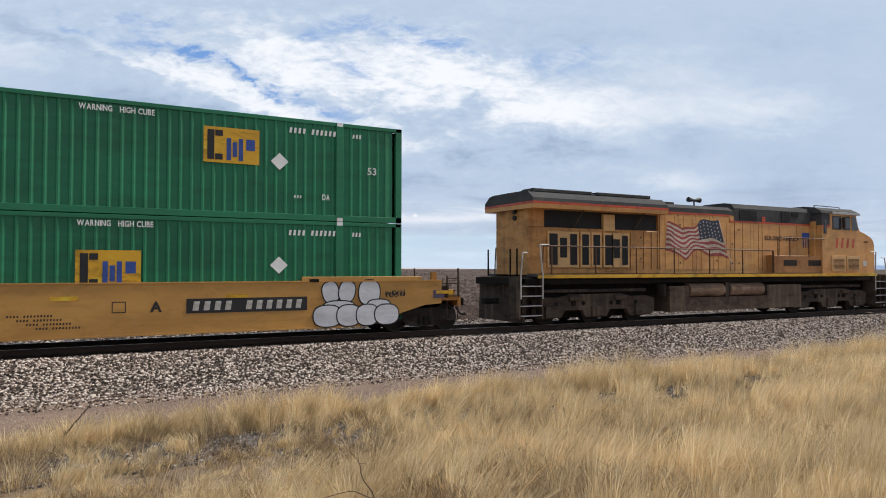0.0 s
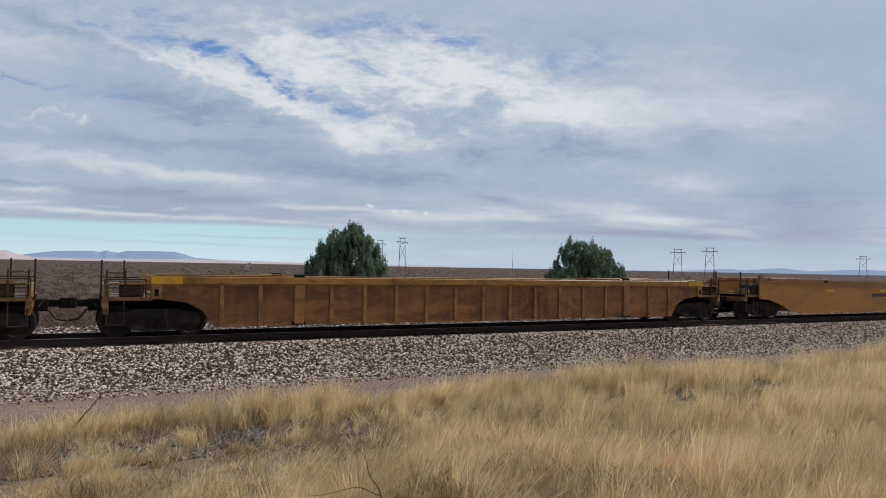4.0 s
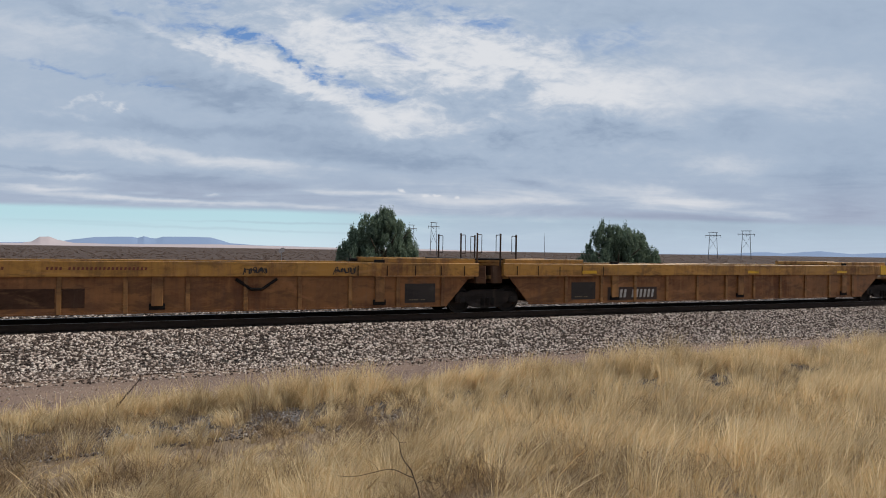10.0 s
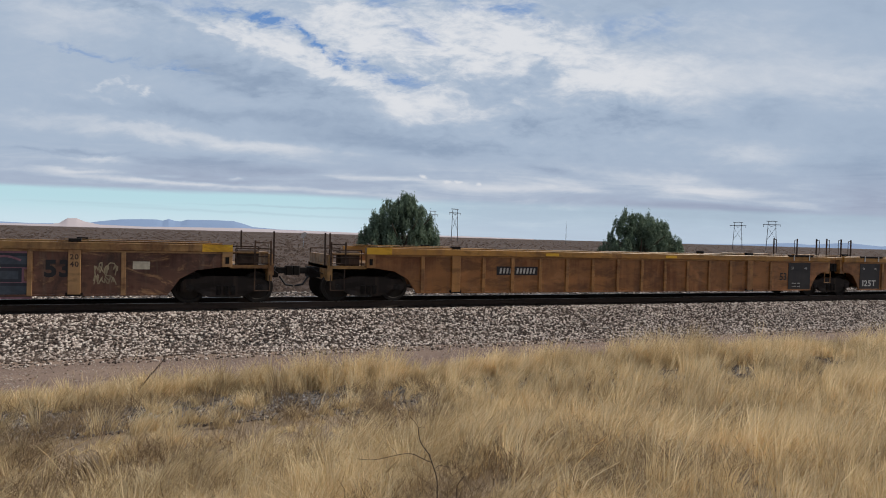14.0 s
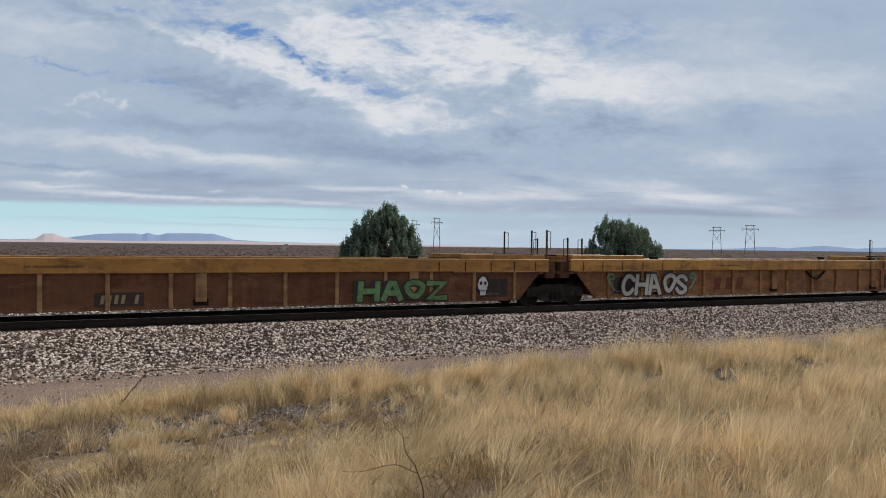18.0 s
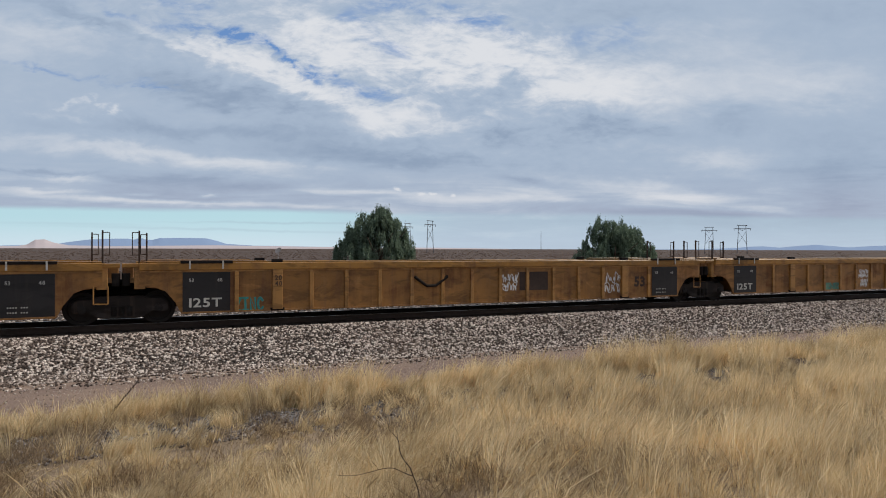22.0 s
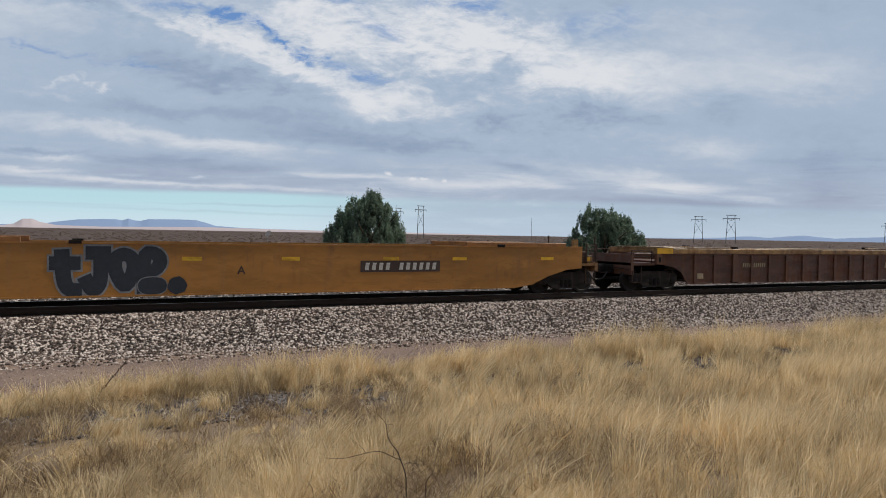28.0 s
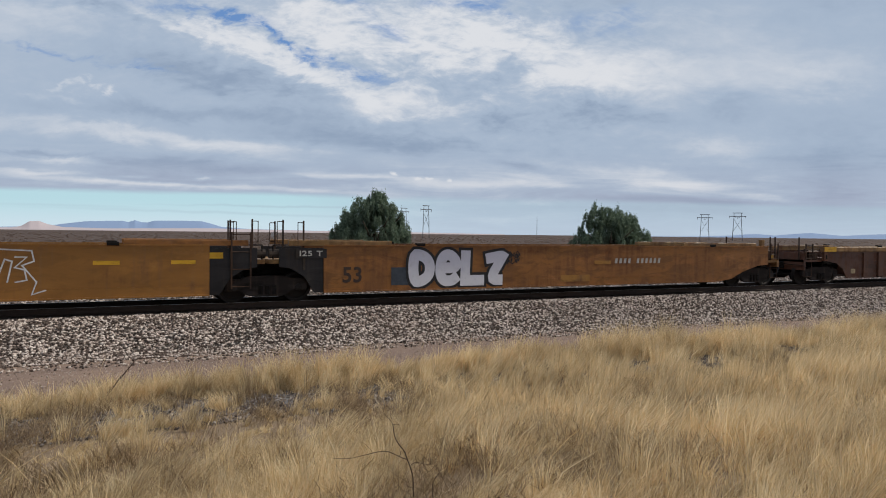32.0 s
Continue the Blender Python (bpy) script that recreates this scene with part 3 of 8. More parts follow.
def land(x, y):
    """The height of the ground: the bank on which the camera stands, the track beside the line, the plain."""
    y = np.asarray(y, dtype=float)
    z = np.interp(y, (-60, -4, 0, 3, 6, 9, 12.5, 14, 17.3, 25, 40, 4600), (0.55, 0.5, 0.42, 0.10, -0.36, -0.70, -0.88, -0.92, -0.90, -1.0, -1.15, -1.15))
    return z + 0.05 * np.sin(x * 0.9 + y * 0.6) * np.clip((13 - y) / 6, 0, 1) + 0.04 * np.sin(x * 0.37 - y * 1.1) * np.clip((15 - y) / 6, 0, 1)


def make_ground():
    xs = np.unique(np.concatenate([-np.geomspace(8, 4600, 22), np.linspace(-8, 45, 90), np.geomspace(46, 4600, 26)]))
    ys = np.unique(np.concatenate([[-4600, -800, -150, -40, -12], np.linspace(-4, 26, 80), np.geomspace(27, 4600, 30)]))
    gx, gy = np.meshgrid(xs, ys)
    co = np.stack([gx.ravel(), gy.ravel(), land(gx.ravel(), gy.ravel())], 1)
    n = len(xs)
    i = (np.arange(len(ys) - 1)[:, None] * n + np.arange(n - 1)[None, :]).ravel()
    tagged(many("ground", co, np.stack([i, i + 1, i + n + 1, i + n], 1), GROUND, True), "dry gravelly soil and brown scrub plain", "ground", kind="structure")


make_ground()
X0, X1 = -260.0, 900.0


def make_line():
    bed = Shape()
    ring = [(17.0, -0.93), (17.35, -0.84), (18.75, -0.27), (19.05, -0.21), (20.49, -0.19), (21.9, -0.21), (22.3, -0.24), (26.8, -0.32), (28.6, -1.20), (17.0, -1.2)]
    bed.add([(x, y, z) for x in (X0, X1) for y, z in ring], [tuple(range(len(ring))), tuple(range(2 * len(ring) - 1, len(ring) - 1, -1))] + [(i, (i + 1) % 10, (i + 1) % 10 + 10, i + 10) for i in range(10)])
    bed_ob = part("ballast_bed", bed, BED, None)
    tagged(bed_ob, "grey crushed-stone ballast bank under the rails", "ballast", kind="structure")
    head = [(-0.036, 0.0), (-0.036, -0.035), (-0.010, -0.05), (-0.009, -0.14), (-0.07, -0.16), (-0.07, -0.172), (0.07, -0.172), (0.07, -0.16), (0.009, -0.14), (0.010, -0.05), (0.036, -0.035), (0.036, 0.0)]
    for side in (-0.755, 0.755):
        r = Shape()
        r.add([(x, TRACK + side + a, b - 0.003) for x in (X0, X1) for a, b in head], [tuple(range(12)), tuple(range(23, 11, -1))] + [(i, (i + 1) % 12, (i + 1) % 12 + 12, i + 12) for i in range(12)])
        rail = part("rail", r, RAIL, None)
        tagged(rail, "dark rusty steel rail spiked to wooden sleepers", "rail", "rails", "structure")
        part("rail_head", Shape().box(X0, X1, TRACK + side - 0.026, TRACK + side + 0.026, -0.003, 0.0005), RAIL_TOP, rail, "polished running surface")
    tie = Shape().box(-0.115, 0.115, -1.29, 1.29, -0.33, -0.172, 0.012)
    first = part("sleeper", tie, TIE, None)
    first.location = (-9.0, TRACK, 0)
    tagged(first, "weathered dark wooden sleeper bedded in ballast", "sleeper", "sleepers under the rails", "structure")
    rnd = random.Random(3)
    for k in range(1, 130):
        copy_thing(first, pose(-9.0 + 0.53 * k, TRACK + rnd.uniform(-0.03, 0.03), 0, 0, 0, rnd.uniform(-1, 1)))
    far = Shape()
    for k in range(1, 420):
        far.box(60.0 + 0.53 * k - 0.115, 60.0 + 0.53 * k + 0.115, TRACK - 1.29, TRACK + 1.29, -0.33, -0.174)
    tagged(part("far_sleepers", far, TIE, None), "row of dark wooden sleepers down the line", "sleepers", kind="stuff")


make_line()


def stones(name, n, xr, yr, size, base, material, label, seed, bias=1.0):
    """Angular stones strewn over a strip, each one its own lump."""
    g = np.random.default_rng(seed)
    ico = np.array([(0, 0, 1), (0.9, 0, 0.25), (0.25, 0.87, 0.3), (-0.75, 0.5, 0.2), (-0.7, -0.6, 0.3), (0.3, -0.85, 0.2), (0.6, 0.5, -0.5), (-0.5, 0.4, -0.6), (-0.1, -0.6, -0.6)])
    tri = np.array([(0, 1, 2), (0, 2, 3), (0, 3, 4), (0, 4, 5), (0, 5, 1), (1, 6, 2), (2, 6, 7), (2, 7, 3), (3, 7, 4), (4, 7, 8), (4, 8, 5), (5, 8, 1), (1, 8, 6)])
    x = xr[0] + (xr[1] - xr[0]) * g.random(n) ** bias
    y = yr[0] + (yr[1] - yr[0]) * g.random(n)
    s = size * g.uniform(0.55, 1.35, n)
    a = g.uniform(0, 2 * np.pi, n)
    v = ico[None] * g.uniform(0.7, 1.25, (n, 9, 3)) * np.stack([s, s * g.uniform(0.6, 1.0, n), s * g.uniform(0.5, 0.85, n)], 1)[:, None, :]
    c, d = np.cos(a)[:, None], np.sin(a)[:, None]
    v = np.stack([v[..., 0] * c - v[..., 1] * d, v[..., 0] * d + v[..., 1] * c, v[..., 2]], -1)
    v += np.stack([x, y, base(x, y) + 0.25 * s], 1)[:, None, :]
    f = (np.arange(n)[:, None, None] * 9 + tri[None]).reshape(-1, 3)
    return tagged(many(name, v.reshape(-1, 3), f, material), label, "gravel", kind="stuff")


def bed_top(x, y):
    return np.interp(y, (16.0, 17.0, 17.35, 18.75, 19.05, 20.49, 21.9, 26.8), (-0.90, -0.90, -0.84, -0.27, -0.21, -0.19, -0.21, -0.32))


stones("ballast_stones", 60000, (-4.2, 42), (16.8, 19.25), 0.042, bed_top, STONE, "loose grey and white crushed ballast stones", 5, 1.15)
stones("ballast_stones", 9000, (-4.5, 60), (19.85, 26.8), 0.05, bed_top, STONE, "loose grey ballast stones between the rails", 6, 1.1)
stones("ballast_stones", 3200, (-4.2, 40), (16.1, 17.0), 0.034, bed_top, STONE, "stray ballast stones along the toe of the bank", 9, 1.1)
stones("path_gravel", 9000, (-4, 36), (12.6, 17.1), 0.018, land, PEBBLE, "scattered pale pebbles on the dirt track", 7, 1.2)


def dark_gravel_mat():
    m = Mat("dark_gravel", 0.95)
    r = m.island()
    c = m.mix(m.ramp(r, 0.2, 0.7), (0.055, 0.045, 0.045), (0.17, 0.15, 0.14))
    return m.colour(m.mix(m.ramp(r, 0.8, 0.95), c, (0.40, 0.37, 0.34))).m


DARK_STONE = dark_gravel_mat()
stones("dark_gravel", 21000, (-3, 32), (9.9, 12.7), 0.032, land, DARK_STONE, "dark grey gravel showing between grass tufts", 8, 1.1)


def lumpy(x, y, seed):
    return (np.sin(x * 0.83 + seed) * np.cos(y * 1.21 - seed) + 0.6 * np.sin(x * 2.1 - y * 1.7 + 2 * seed) + 0.4 * np.sin(x * 4.3 + y * 3.6 + seed)) / 2


# bare stony spots in the strip before the track: place along x at y = 11, half width
BARE = ((-0.7, 1.15), (0.95, 0.6), (2.45, 1.25), (4.3, 0.45), (9.9, 0.75), (11.9, 0.7), (14.4, 0.8))


def make_grass():
    """Bunches of dry grass of many sizes: each a fountain of blades that lean together."""
    g = np.random.default_rng(11)
    n = 7600
    y = 2.4 + 11.5 * g.random(n) ** 1.05
    x = -0.16 * y - 0.6 + (2.14 * y + 1.2) * g.random(n)
    edge = 13.25 + 0.45 * lumpy(x * 1.4, y * 0, 1.0) + 0.3 * np.sin(x * 3.1)
    open_ = lumpy(x * 1.1, y * 1.3, 2.0)
    strip = (y > 9.9 + 0.3 * np.sin(x * 0.9)) & (y < 12.1 + 0.25 * np.sin(x * 1.3))
    bare = np.zeros(n, dtype=bool)
    for c, h in BARE:
        bare |= np.abs(x * 11.0 / y - c - 0.35 * np.sin(y * 5.0 + c)) < h * (0.75 + 0.5 * lumpy(x * 2.0, y * 2.5, c))
    right = x > 7.0
    stony = strip & bare & ~(right & (y < 10.5))
    before = (y > 8.0) & (y <= np.where(right, 10.6, 10.0)) & bare
    left = np.clip((7.0 - x) / 4.0, 0, 1)
    field = np.clip(0.80 + (0.3 + 0.6 * left) * open_, 0.12, 1)
    chance = np.where(stony, np.where(right, 0.22, 0.07), np.where(before, np.where(right, 0.85, 0.34), np.where(strip, 0.72, np.where(y > 12.0, 0.9, field))))
    keep = (y < edge) & (g.random(n) < chance) & (g.random(n) < np.clip(0.34 + y / 11, 0, 1))
    keep &= ~((np.abs(x - 0.44 * y) < 0.16) & (y < 4.6))
    # a closer row of tufts along the edge of the track
    hx = np.concatenate([g.uniform(-3.2, 9.0, 420), g.uniform(9.0, 28.0, 420)])
    hy = 12.62 + 0.28 * lumpy(hx * 1.1, hx * 0, 3.0) + g.normal(0, 0.2, len(hx))
    none = np.zeros(len(hx), dtype=bool)
    x, y, stony, before = np.append(x[keep], hx), np.append(y[keep], hy), np.append(stony[keep], none), np.append(before[keep], none)
    left, right = np.clip((7.0 - x) / 4.0, 0, 1), x > 7.0
    n = len(x)
    back = y > 12.0
    big = np.clip(g.lognormal(0.0, 0.34, n), 0.55, 1.9)
    tall = (0.37 + 0.12 * lumpy(x * 0.8, y * 0.8, 6.0)) * big * np.where(stony, 0.5, 1) * np.where(before, np.where(right, 0.62, 0.42), 1) * np.where(back, np.clip(1.12 + 0.02 * x, 1.05, 1.3), 1) * np.clip(0.74 + x * 0.02, 0.68, 0.95)
    per = 78
    k = n * per
    rad = np.repeat(g.uniform(0.04, 0.10, n) * np.sqrt(big), per) * np.abs(g.normal(0, 1, k))
    az = g.uniform(0, 2 * np.pi, k)
    X, Y = np.repeat(x, per) + rad * np.cos(az), np.repeat(y, per) + rad * np.sin(az)
    L = np.repeat(tall, per) * g.uniform(0.35, 1.12, k)
    lean = np.abs(g.normal(0.10, 0.11, k)) + 2.4 * rad
    sweep = 0.30 + 0.30 * lumpy(x * 0.55, y * 0.75, 8.0) + g.normal(0, 0.30, n) * (0.5 + left)
    way = np.repeat(np.where(back, 0.5 * sweep, sweep), per) + g.normal(0, 0.06, k)
    dx, dy = np.cos(az) * lean + way, np.sin(az) * lean + np.repeat(g.normal(-0.05, 0.18, n), per)
    w = g.uniform(0.0013, 0.0036, k) * (0.62 + 0.062 * Y)
    Z = land(X, Y) - 0.02
    px, py = np.cos(az + 1.57), np.sin(az + 1.57)
    px = np.sign(px) * np.maximum(np.abs(px), 0.5)
    rows = []
    for s, wd in ((0.0, 1.0), (0.55, 0.95), (1.0, 0.2)):
        bend = s ** 1.8
        cx, cy, cz = X + dx * L * bend, Y + dy * L * bend, Z + L * s * (1 - 0.30 * (dx ** 2 + dy ** 2) * s)
        rows.append(np.stack([cx - px * w * wd, cy - py * w * wd, cz], 1))
        rows.append(np.stack([cx + px * w * wd, cy + py * w * wd, cz], 1))
    v = np.stack(rows, 1).reshape(-1, 3)
    f = (np.arange(k)[:, None, None] * 6 + np.array([(0, 1, 3, 2), (2, 3, 5, 4)])[None]).reshape(-1, 4)
    tagged(many("dry_grass", v, f, GRASS), "tall dry golden bunch grass leaning in the wind", "grass", kind="stuff")


make_grass()


def make_meadow():
    """The same dry grass, thinner, over the rest of the bank about the camera."""
    g = np.random.default_rng(23)
    n = 2600
    x, y = g.uniform(-30, 60, n), g.uniform(-14, 12.6, n)
    seen = (y > 2.2) & (x > -0.16 * y - 0.9) & (x < 1.98 * y + 0.8)
    keep = ~seen & (np.hypot(x, y) > 1.6) & (g.random(n) < np.clip(0.7 + 0.6 * lumpy(x * 0.7, y * 0.7, 3.0), 0.1, 1))
    x, y = x[keep], y[keep]
    n, per = len(x), 40
    k = n * per
    rad = np.abs(g.normal(0, 0.11, k))
    az = g.uniform(0, 6.283, k)
    X, Y = np.repeat(x, per) + rad * np.cos(az), np.repeat(y, per) + rad * np.sin(az)
    L = np.repeat(g.uniform(0.22, 0.45, n), per) * g.uniform(0.55, 1.1, k)
    dx, dy = np.cos(az) * (0.15 + 2.0 * rad) + 0.25, np.sin(az) * (0.15 + 2.0 * rad)
    Z, w = land(X, Y) - 0.02, g.uniform(0.003, 0.006, k)
    px, py = np.cos(az + 1.57) * w, np.sin(az + 1.57) * w
    v = np.stack([np.stack([X - px, Y - py, Z], 1), np.stack([X + px, Y + py, Z], 1), np.stack([X + dx * L, Y + dy * L, Z + L * 0.9], 1)], 1).reshape(-1, 3)
    tagged(many("dry_grass", v, np.arange(3 * k).reshape(-1, 3), GRASS), "thin dry bunch grass on the bank", "grass", kind="stuff")


make_meadow()


def make_weeds():
    """Tangled red-brown weeds and bent stalks low between the bunches."""
    g = np.random.default_rng(17)
    n = 1250
    y = 4.0 + 9.3 * g.random(n)
    x = -0.16 * y - 0.4 + (1.7 * y + 1.0) * g.random(n) ** 1.35
    keep = ((lumpy(x * 1.1, y * 1.3, 2.0) < -0.05) | (lumpy(x * 0.7, y * 0.9, 9.0) > 0.2)) & (y < 11.8)
    x, y = x[keep], y[keep]
    n, per = len(x), 60
    k = n * per
    a = g.uniform(0, 6.283, k)
    X, Y = np.repeat(x, per) + g.normal(0, 0.12, k), np.repeat(y, per) + g.normal(0, 0.12, k)
    L = g.uniform(0.08, 0.26, k)
    e = g.uniform(0.15, 1.2, k)
    Z = land(X, Y) + g.uniform(0.0, 0.16, k)
    w = g.uniform(0.0012, 0.0026, k)
    tip = np.stack([np.cos(a) * np.cos(e) * L, np.sin(a) * np.cos(e) * L, np.sin(e) * L], 1)
    mid = tip * 0.5 + np.stack([g.normal(0, 0.02, k), g.normal(0, 0.02, k), np.abs(g.normal(0.02, 0.02, k))], 1)
    base = np.stack([X, Y, Z], 1)
    side = np.stack([np.full(k, 1.0), np.zeros(k), g.uniform(-0.8, 0.8, k)], 1) * w[:, None]
    v = np.stack([base - side, base + side, base + mid - side, base + mid + side, base + tip - side * 0.3, base + tip + side * 0.3], 1).reshape(-1, 3)
    f = (np.arange(k)[:, None, None] * 6 + np.array([(0, 1, 3, 2), (2, 3, 5, 4)])[None]).reshape(-1, 4)
    tagged(many("dry_weeds", v, f, WEED), "tangled red-brown dead weeds between the grass bunches", "weeds", kind="stuff")


make_weeds()


def make_stalks():
    """Single tall stalks with thin seed heads, bent over the grass."""
    g = np.random.default_rng(19)
    s = Shape()
    for k in range(260):
        y = g.uniform(4.5, 13.4)
        x = -0.14 * y + g.random() ** 1.2 * 1.75 * y
        z, l, a, b = float(land(x, y)), g.uniform(0.4, 0.75), g.normal(0.25, 0.4), g.normal(0, 0.25)
        p = [(x + a * l * f ** 1.6, y + b * l * f ** 1.6, z + l * f * (1 - 0.2 * abs(a) * f)) for f in (0, 0.45, 0.8, 1.0)]
        for i in range(3):
            s.tube(p[i], p[i + 1], 0.0028 if i < 2 else 0.006, 0.0024 if i < 2 else 0.001, 4)
    tagged(part("grass_stalks", s, GRASS, None), "tall thin dry stalks standing over the grass", "grass", kind="stuff")


make_stalks()


def make_tree(name, at, width, height, lobes, leaves, seed, label):
    g = np.random.default_rng(seed)
    tree = new(name)
    tree.location = at
    tagged(tree, label, "tree", "trees on the plain")
    trunk = Shape()
    trunk.tube((0, 0, -0.2), (0.1, 0, height * 0.22), 0.32, 0.26, 10).tube((0.1, 0, height * 0.22), (-0.1, 0.1, height * 0.5), 0.26, 0.16, 10)
    part("trunk", trunk, BARK, tree)
    for k in range(7):
        a = k * 0.9 + seed
        limb = Shape()
        p = [Vector((0.05, 0, height * (0.15 + 0.03 * k))), Vector((math.cos(a) * width * 0.16, math.sin(a) * width * 0.16, height * (0.32 + 0.04 * k))), Vector((math.cos(a) * width * 0.30, math.sin(a) * width * 0.30, height * (0.46 + 0.05 * k)))]
        limb.tube(p[0], p[1], 0.13, 0.09, 6).tube(p[1], p[2], 0.09, 0.03, 6)
        part("limb", limb, BARK, tree)
    # leaf sprays gathered round many small twigs inside a few large lobes
    lobes = [(a * 1.11, b * 1.11, c, r * 1.14, rz * 1.06) for a, b, c, r, rz in lobes]
    pts = []
    share = np.cumsum([l[3] * l[4] for l in lobes]) / sum(l[3] * l[4] for l in lobes)
    clumps = 760
    for k in np.searchsorted(share, g.random(clumps)):
        lx, ly, lz, r, rz = lobes[min(k, len(lobes) - 1)]
        d = g.normal(0, 1, 3)
        d[2] = d[2] * 0.8 + 0.25
        d /= np.linalg.norm(d)
        rr = g.uniform(0.40, 1.0) ** 0.5
        size = g.uniform(0.11, 0.24)
        m = int(leaves / clumps * (size / 0.20) ** 1.5)
        e = g.normal(0, 1, (m, 3))
        e *= (0.55 + 0.45 * np.abs(g.normal(0, 1, m)))[:, None] / np.linalg.norm(e, axis=1)[:, None]
        pts.append(np.array([lx + d[0] * r * rr, ly + d[1] * r * rr, lz + d[2] * rz * rr]) + e * np.array([size, size, size * 2.6]) + np.array([0, 0, 0.25 * size]))
    q = np.concatenate(pts)
    q[:, 2] = np.maximum(q[:, 2], 0.25)
    m = len(q)
    a, t = g.uniform(0, 6.283, m), g.uniform(0.5, 1.5, m)
    s = g.uniform(0.055, 0.125, m)
    u = np.stack([np.cos(a) * np.cos(t), np.sin(a) * np.cos(t), np.sin(t)], 1) * s[:, None]
    w = np.stack([-np.sin(a), np.cos(a), g.uniform(-0.5, 0.5, m)], 1) * (s * 0.45)[:, None]
    v = np.stack([q - u, q + w, q + u * 1.15, q - w], 1).reshape(-1, 3)
    crown = many("crown", v, np.arange(m * 4).reshape(-1, 4), LEAF)
    crown.parent = tree
    return tree


def at_bearing(az, dist):
    """A spot on the plain at that bearing (degrees right of +y) and distance."""
    x, y = dist * math.sin(radians(az)), dist * math.cos(radians(az))
    return (x, y, float(land(x, y)))


make_tree("broad_tree", at_bearing(20.40, 72), 9.6, 7.6,
          [(0.5, 0.1, 6.0, 0.85, 1.15), (-0.2, 0.2, 5.4, 1.3, 1.3), (-1.5, 0.1, 4.4, 1.4, 1.7), (1.5, 0.1, 4.5, 1.35, 1.6), (2.7, 0.2, 2.9, 1.0, 1.5), (-2.3, 0, 2.0, 2.0, 1.9), (1.9, 0.3, 1.9, 1.9, 1.8), (-0.1, 0, 2.6, 2.7, 2.6), (-1.7, 0.3, 3.6, 1.6, 1.9), (-0.9, 0.1, 4.9, 1.5, 1.8), (0.3, -0.2, 5.3, 1.35, 1.7), (0.4, 0.2, 6.1, 0.8, 1.0), (1.5, 0.3, 4.2, 1.5, 1.8), (2.2, 0.2, 3.1, 1.2, 1.5), (-2.9, 0.1, 2.4, 1.3, 1.5)],
          84000, 21, "dense dark green broad-crowned tree standing on the scrub plain")
make_tree("broad_tree", at_bearing(39.55, 84), 10.6, 6.8,
          [(-1.7, 0.1, 5.0, 1.0, 1.5), (2.5, 0.1, 3.9, 1.2, 1.6), (0.4, 0.1, 4.8, 1.2, 1.5), (-3.0, 0, 1.7, 2.0, 1.5), (-1.6, 0.3, 3.0, 2.0, 2.1), (-2.2, 0, 4.4, 1.1, 1.5), (0.3, 0, 3.5, 2.1, 2.2), (0.2, -0.6, 4.2, 1.4, 1.5), (1.4, -0.3, 3.8, 1.3, 1.4), (2.0, 0.2, 3.2, 1.7, 1.9), (2.7, -0.2, 2.2, 2.1, 1.6), (4.3, 0, 1.3, 1.5, 1.1), (0, 0.3, 1.8, 2.6, 1.8)],
          84000, 22, "dark green rounded spreading tree standing on the scrub plain")


def make_scrub():
    g = np.random.default_rng(31)
    n = 9000
    d = 34 * (1500 / 34) ** g.random(n)
    az = g.uniform(-9, 66, n)
    x, y = d * np.sin(np.radians(az)), d * np.cos(np.radians(az))
    ok = y > 27
    x, y, d = x[ok], y[ok], d[ok]
    n, m = len(x), 26
    r = g.uniform(0.25, 0.6, n) * (1 + d / 1200)
    dirs = g.normal(0, 1, (n, m, 3))
    dirs /= np.linalg.norm(dirs, axis=2)[..., None]
    dirs[..., 2] = np.abs(dirs[..., 2]) * 0.62
    c = np.stack([x, y, land(x, y)], 1)[:, None] + dirs * r[:, None, None] * g.uniform(0.4, 1.0, (n, m, 1))
    a, s = g.uniform(0, 6.28, (n, m)), g.uniform(0.12, 0.3, (n, m)) * r[:, None]
    u = np.stack([np.cos(a), np.sin(a) * 0.4, np.full_like(a, 0.3)], -1) * s[..., None]
    w = np.stack([-0.3 * np.sin(a), np.full_like(a, 0.1), np.full_like(a, 1.0)], -1) * s[..., None]
    v = np.stack([c - u, c + u, c + w], 2).reshape(-1, 3)
    tagged(many("desert_scrub", v, np.arange(len(v)).reshape(-1, 3), SCRUB), "low brown desert scrub over the plain", "scrub", kind="stuff")


make_scrub()


RIDGE = 0.78


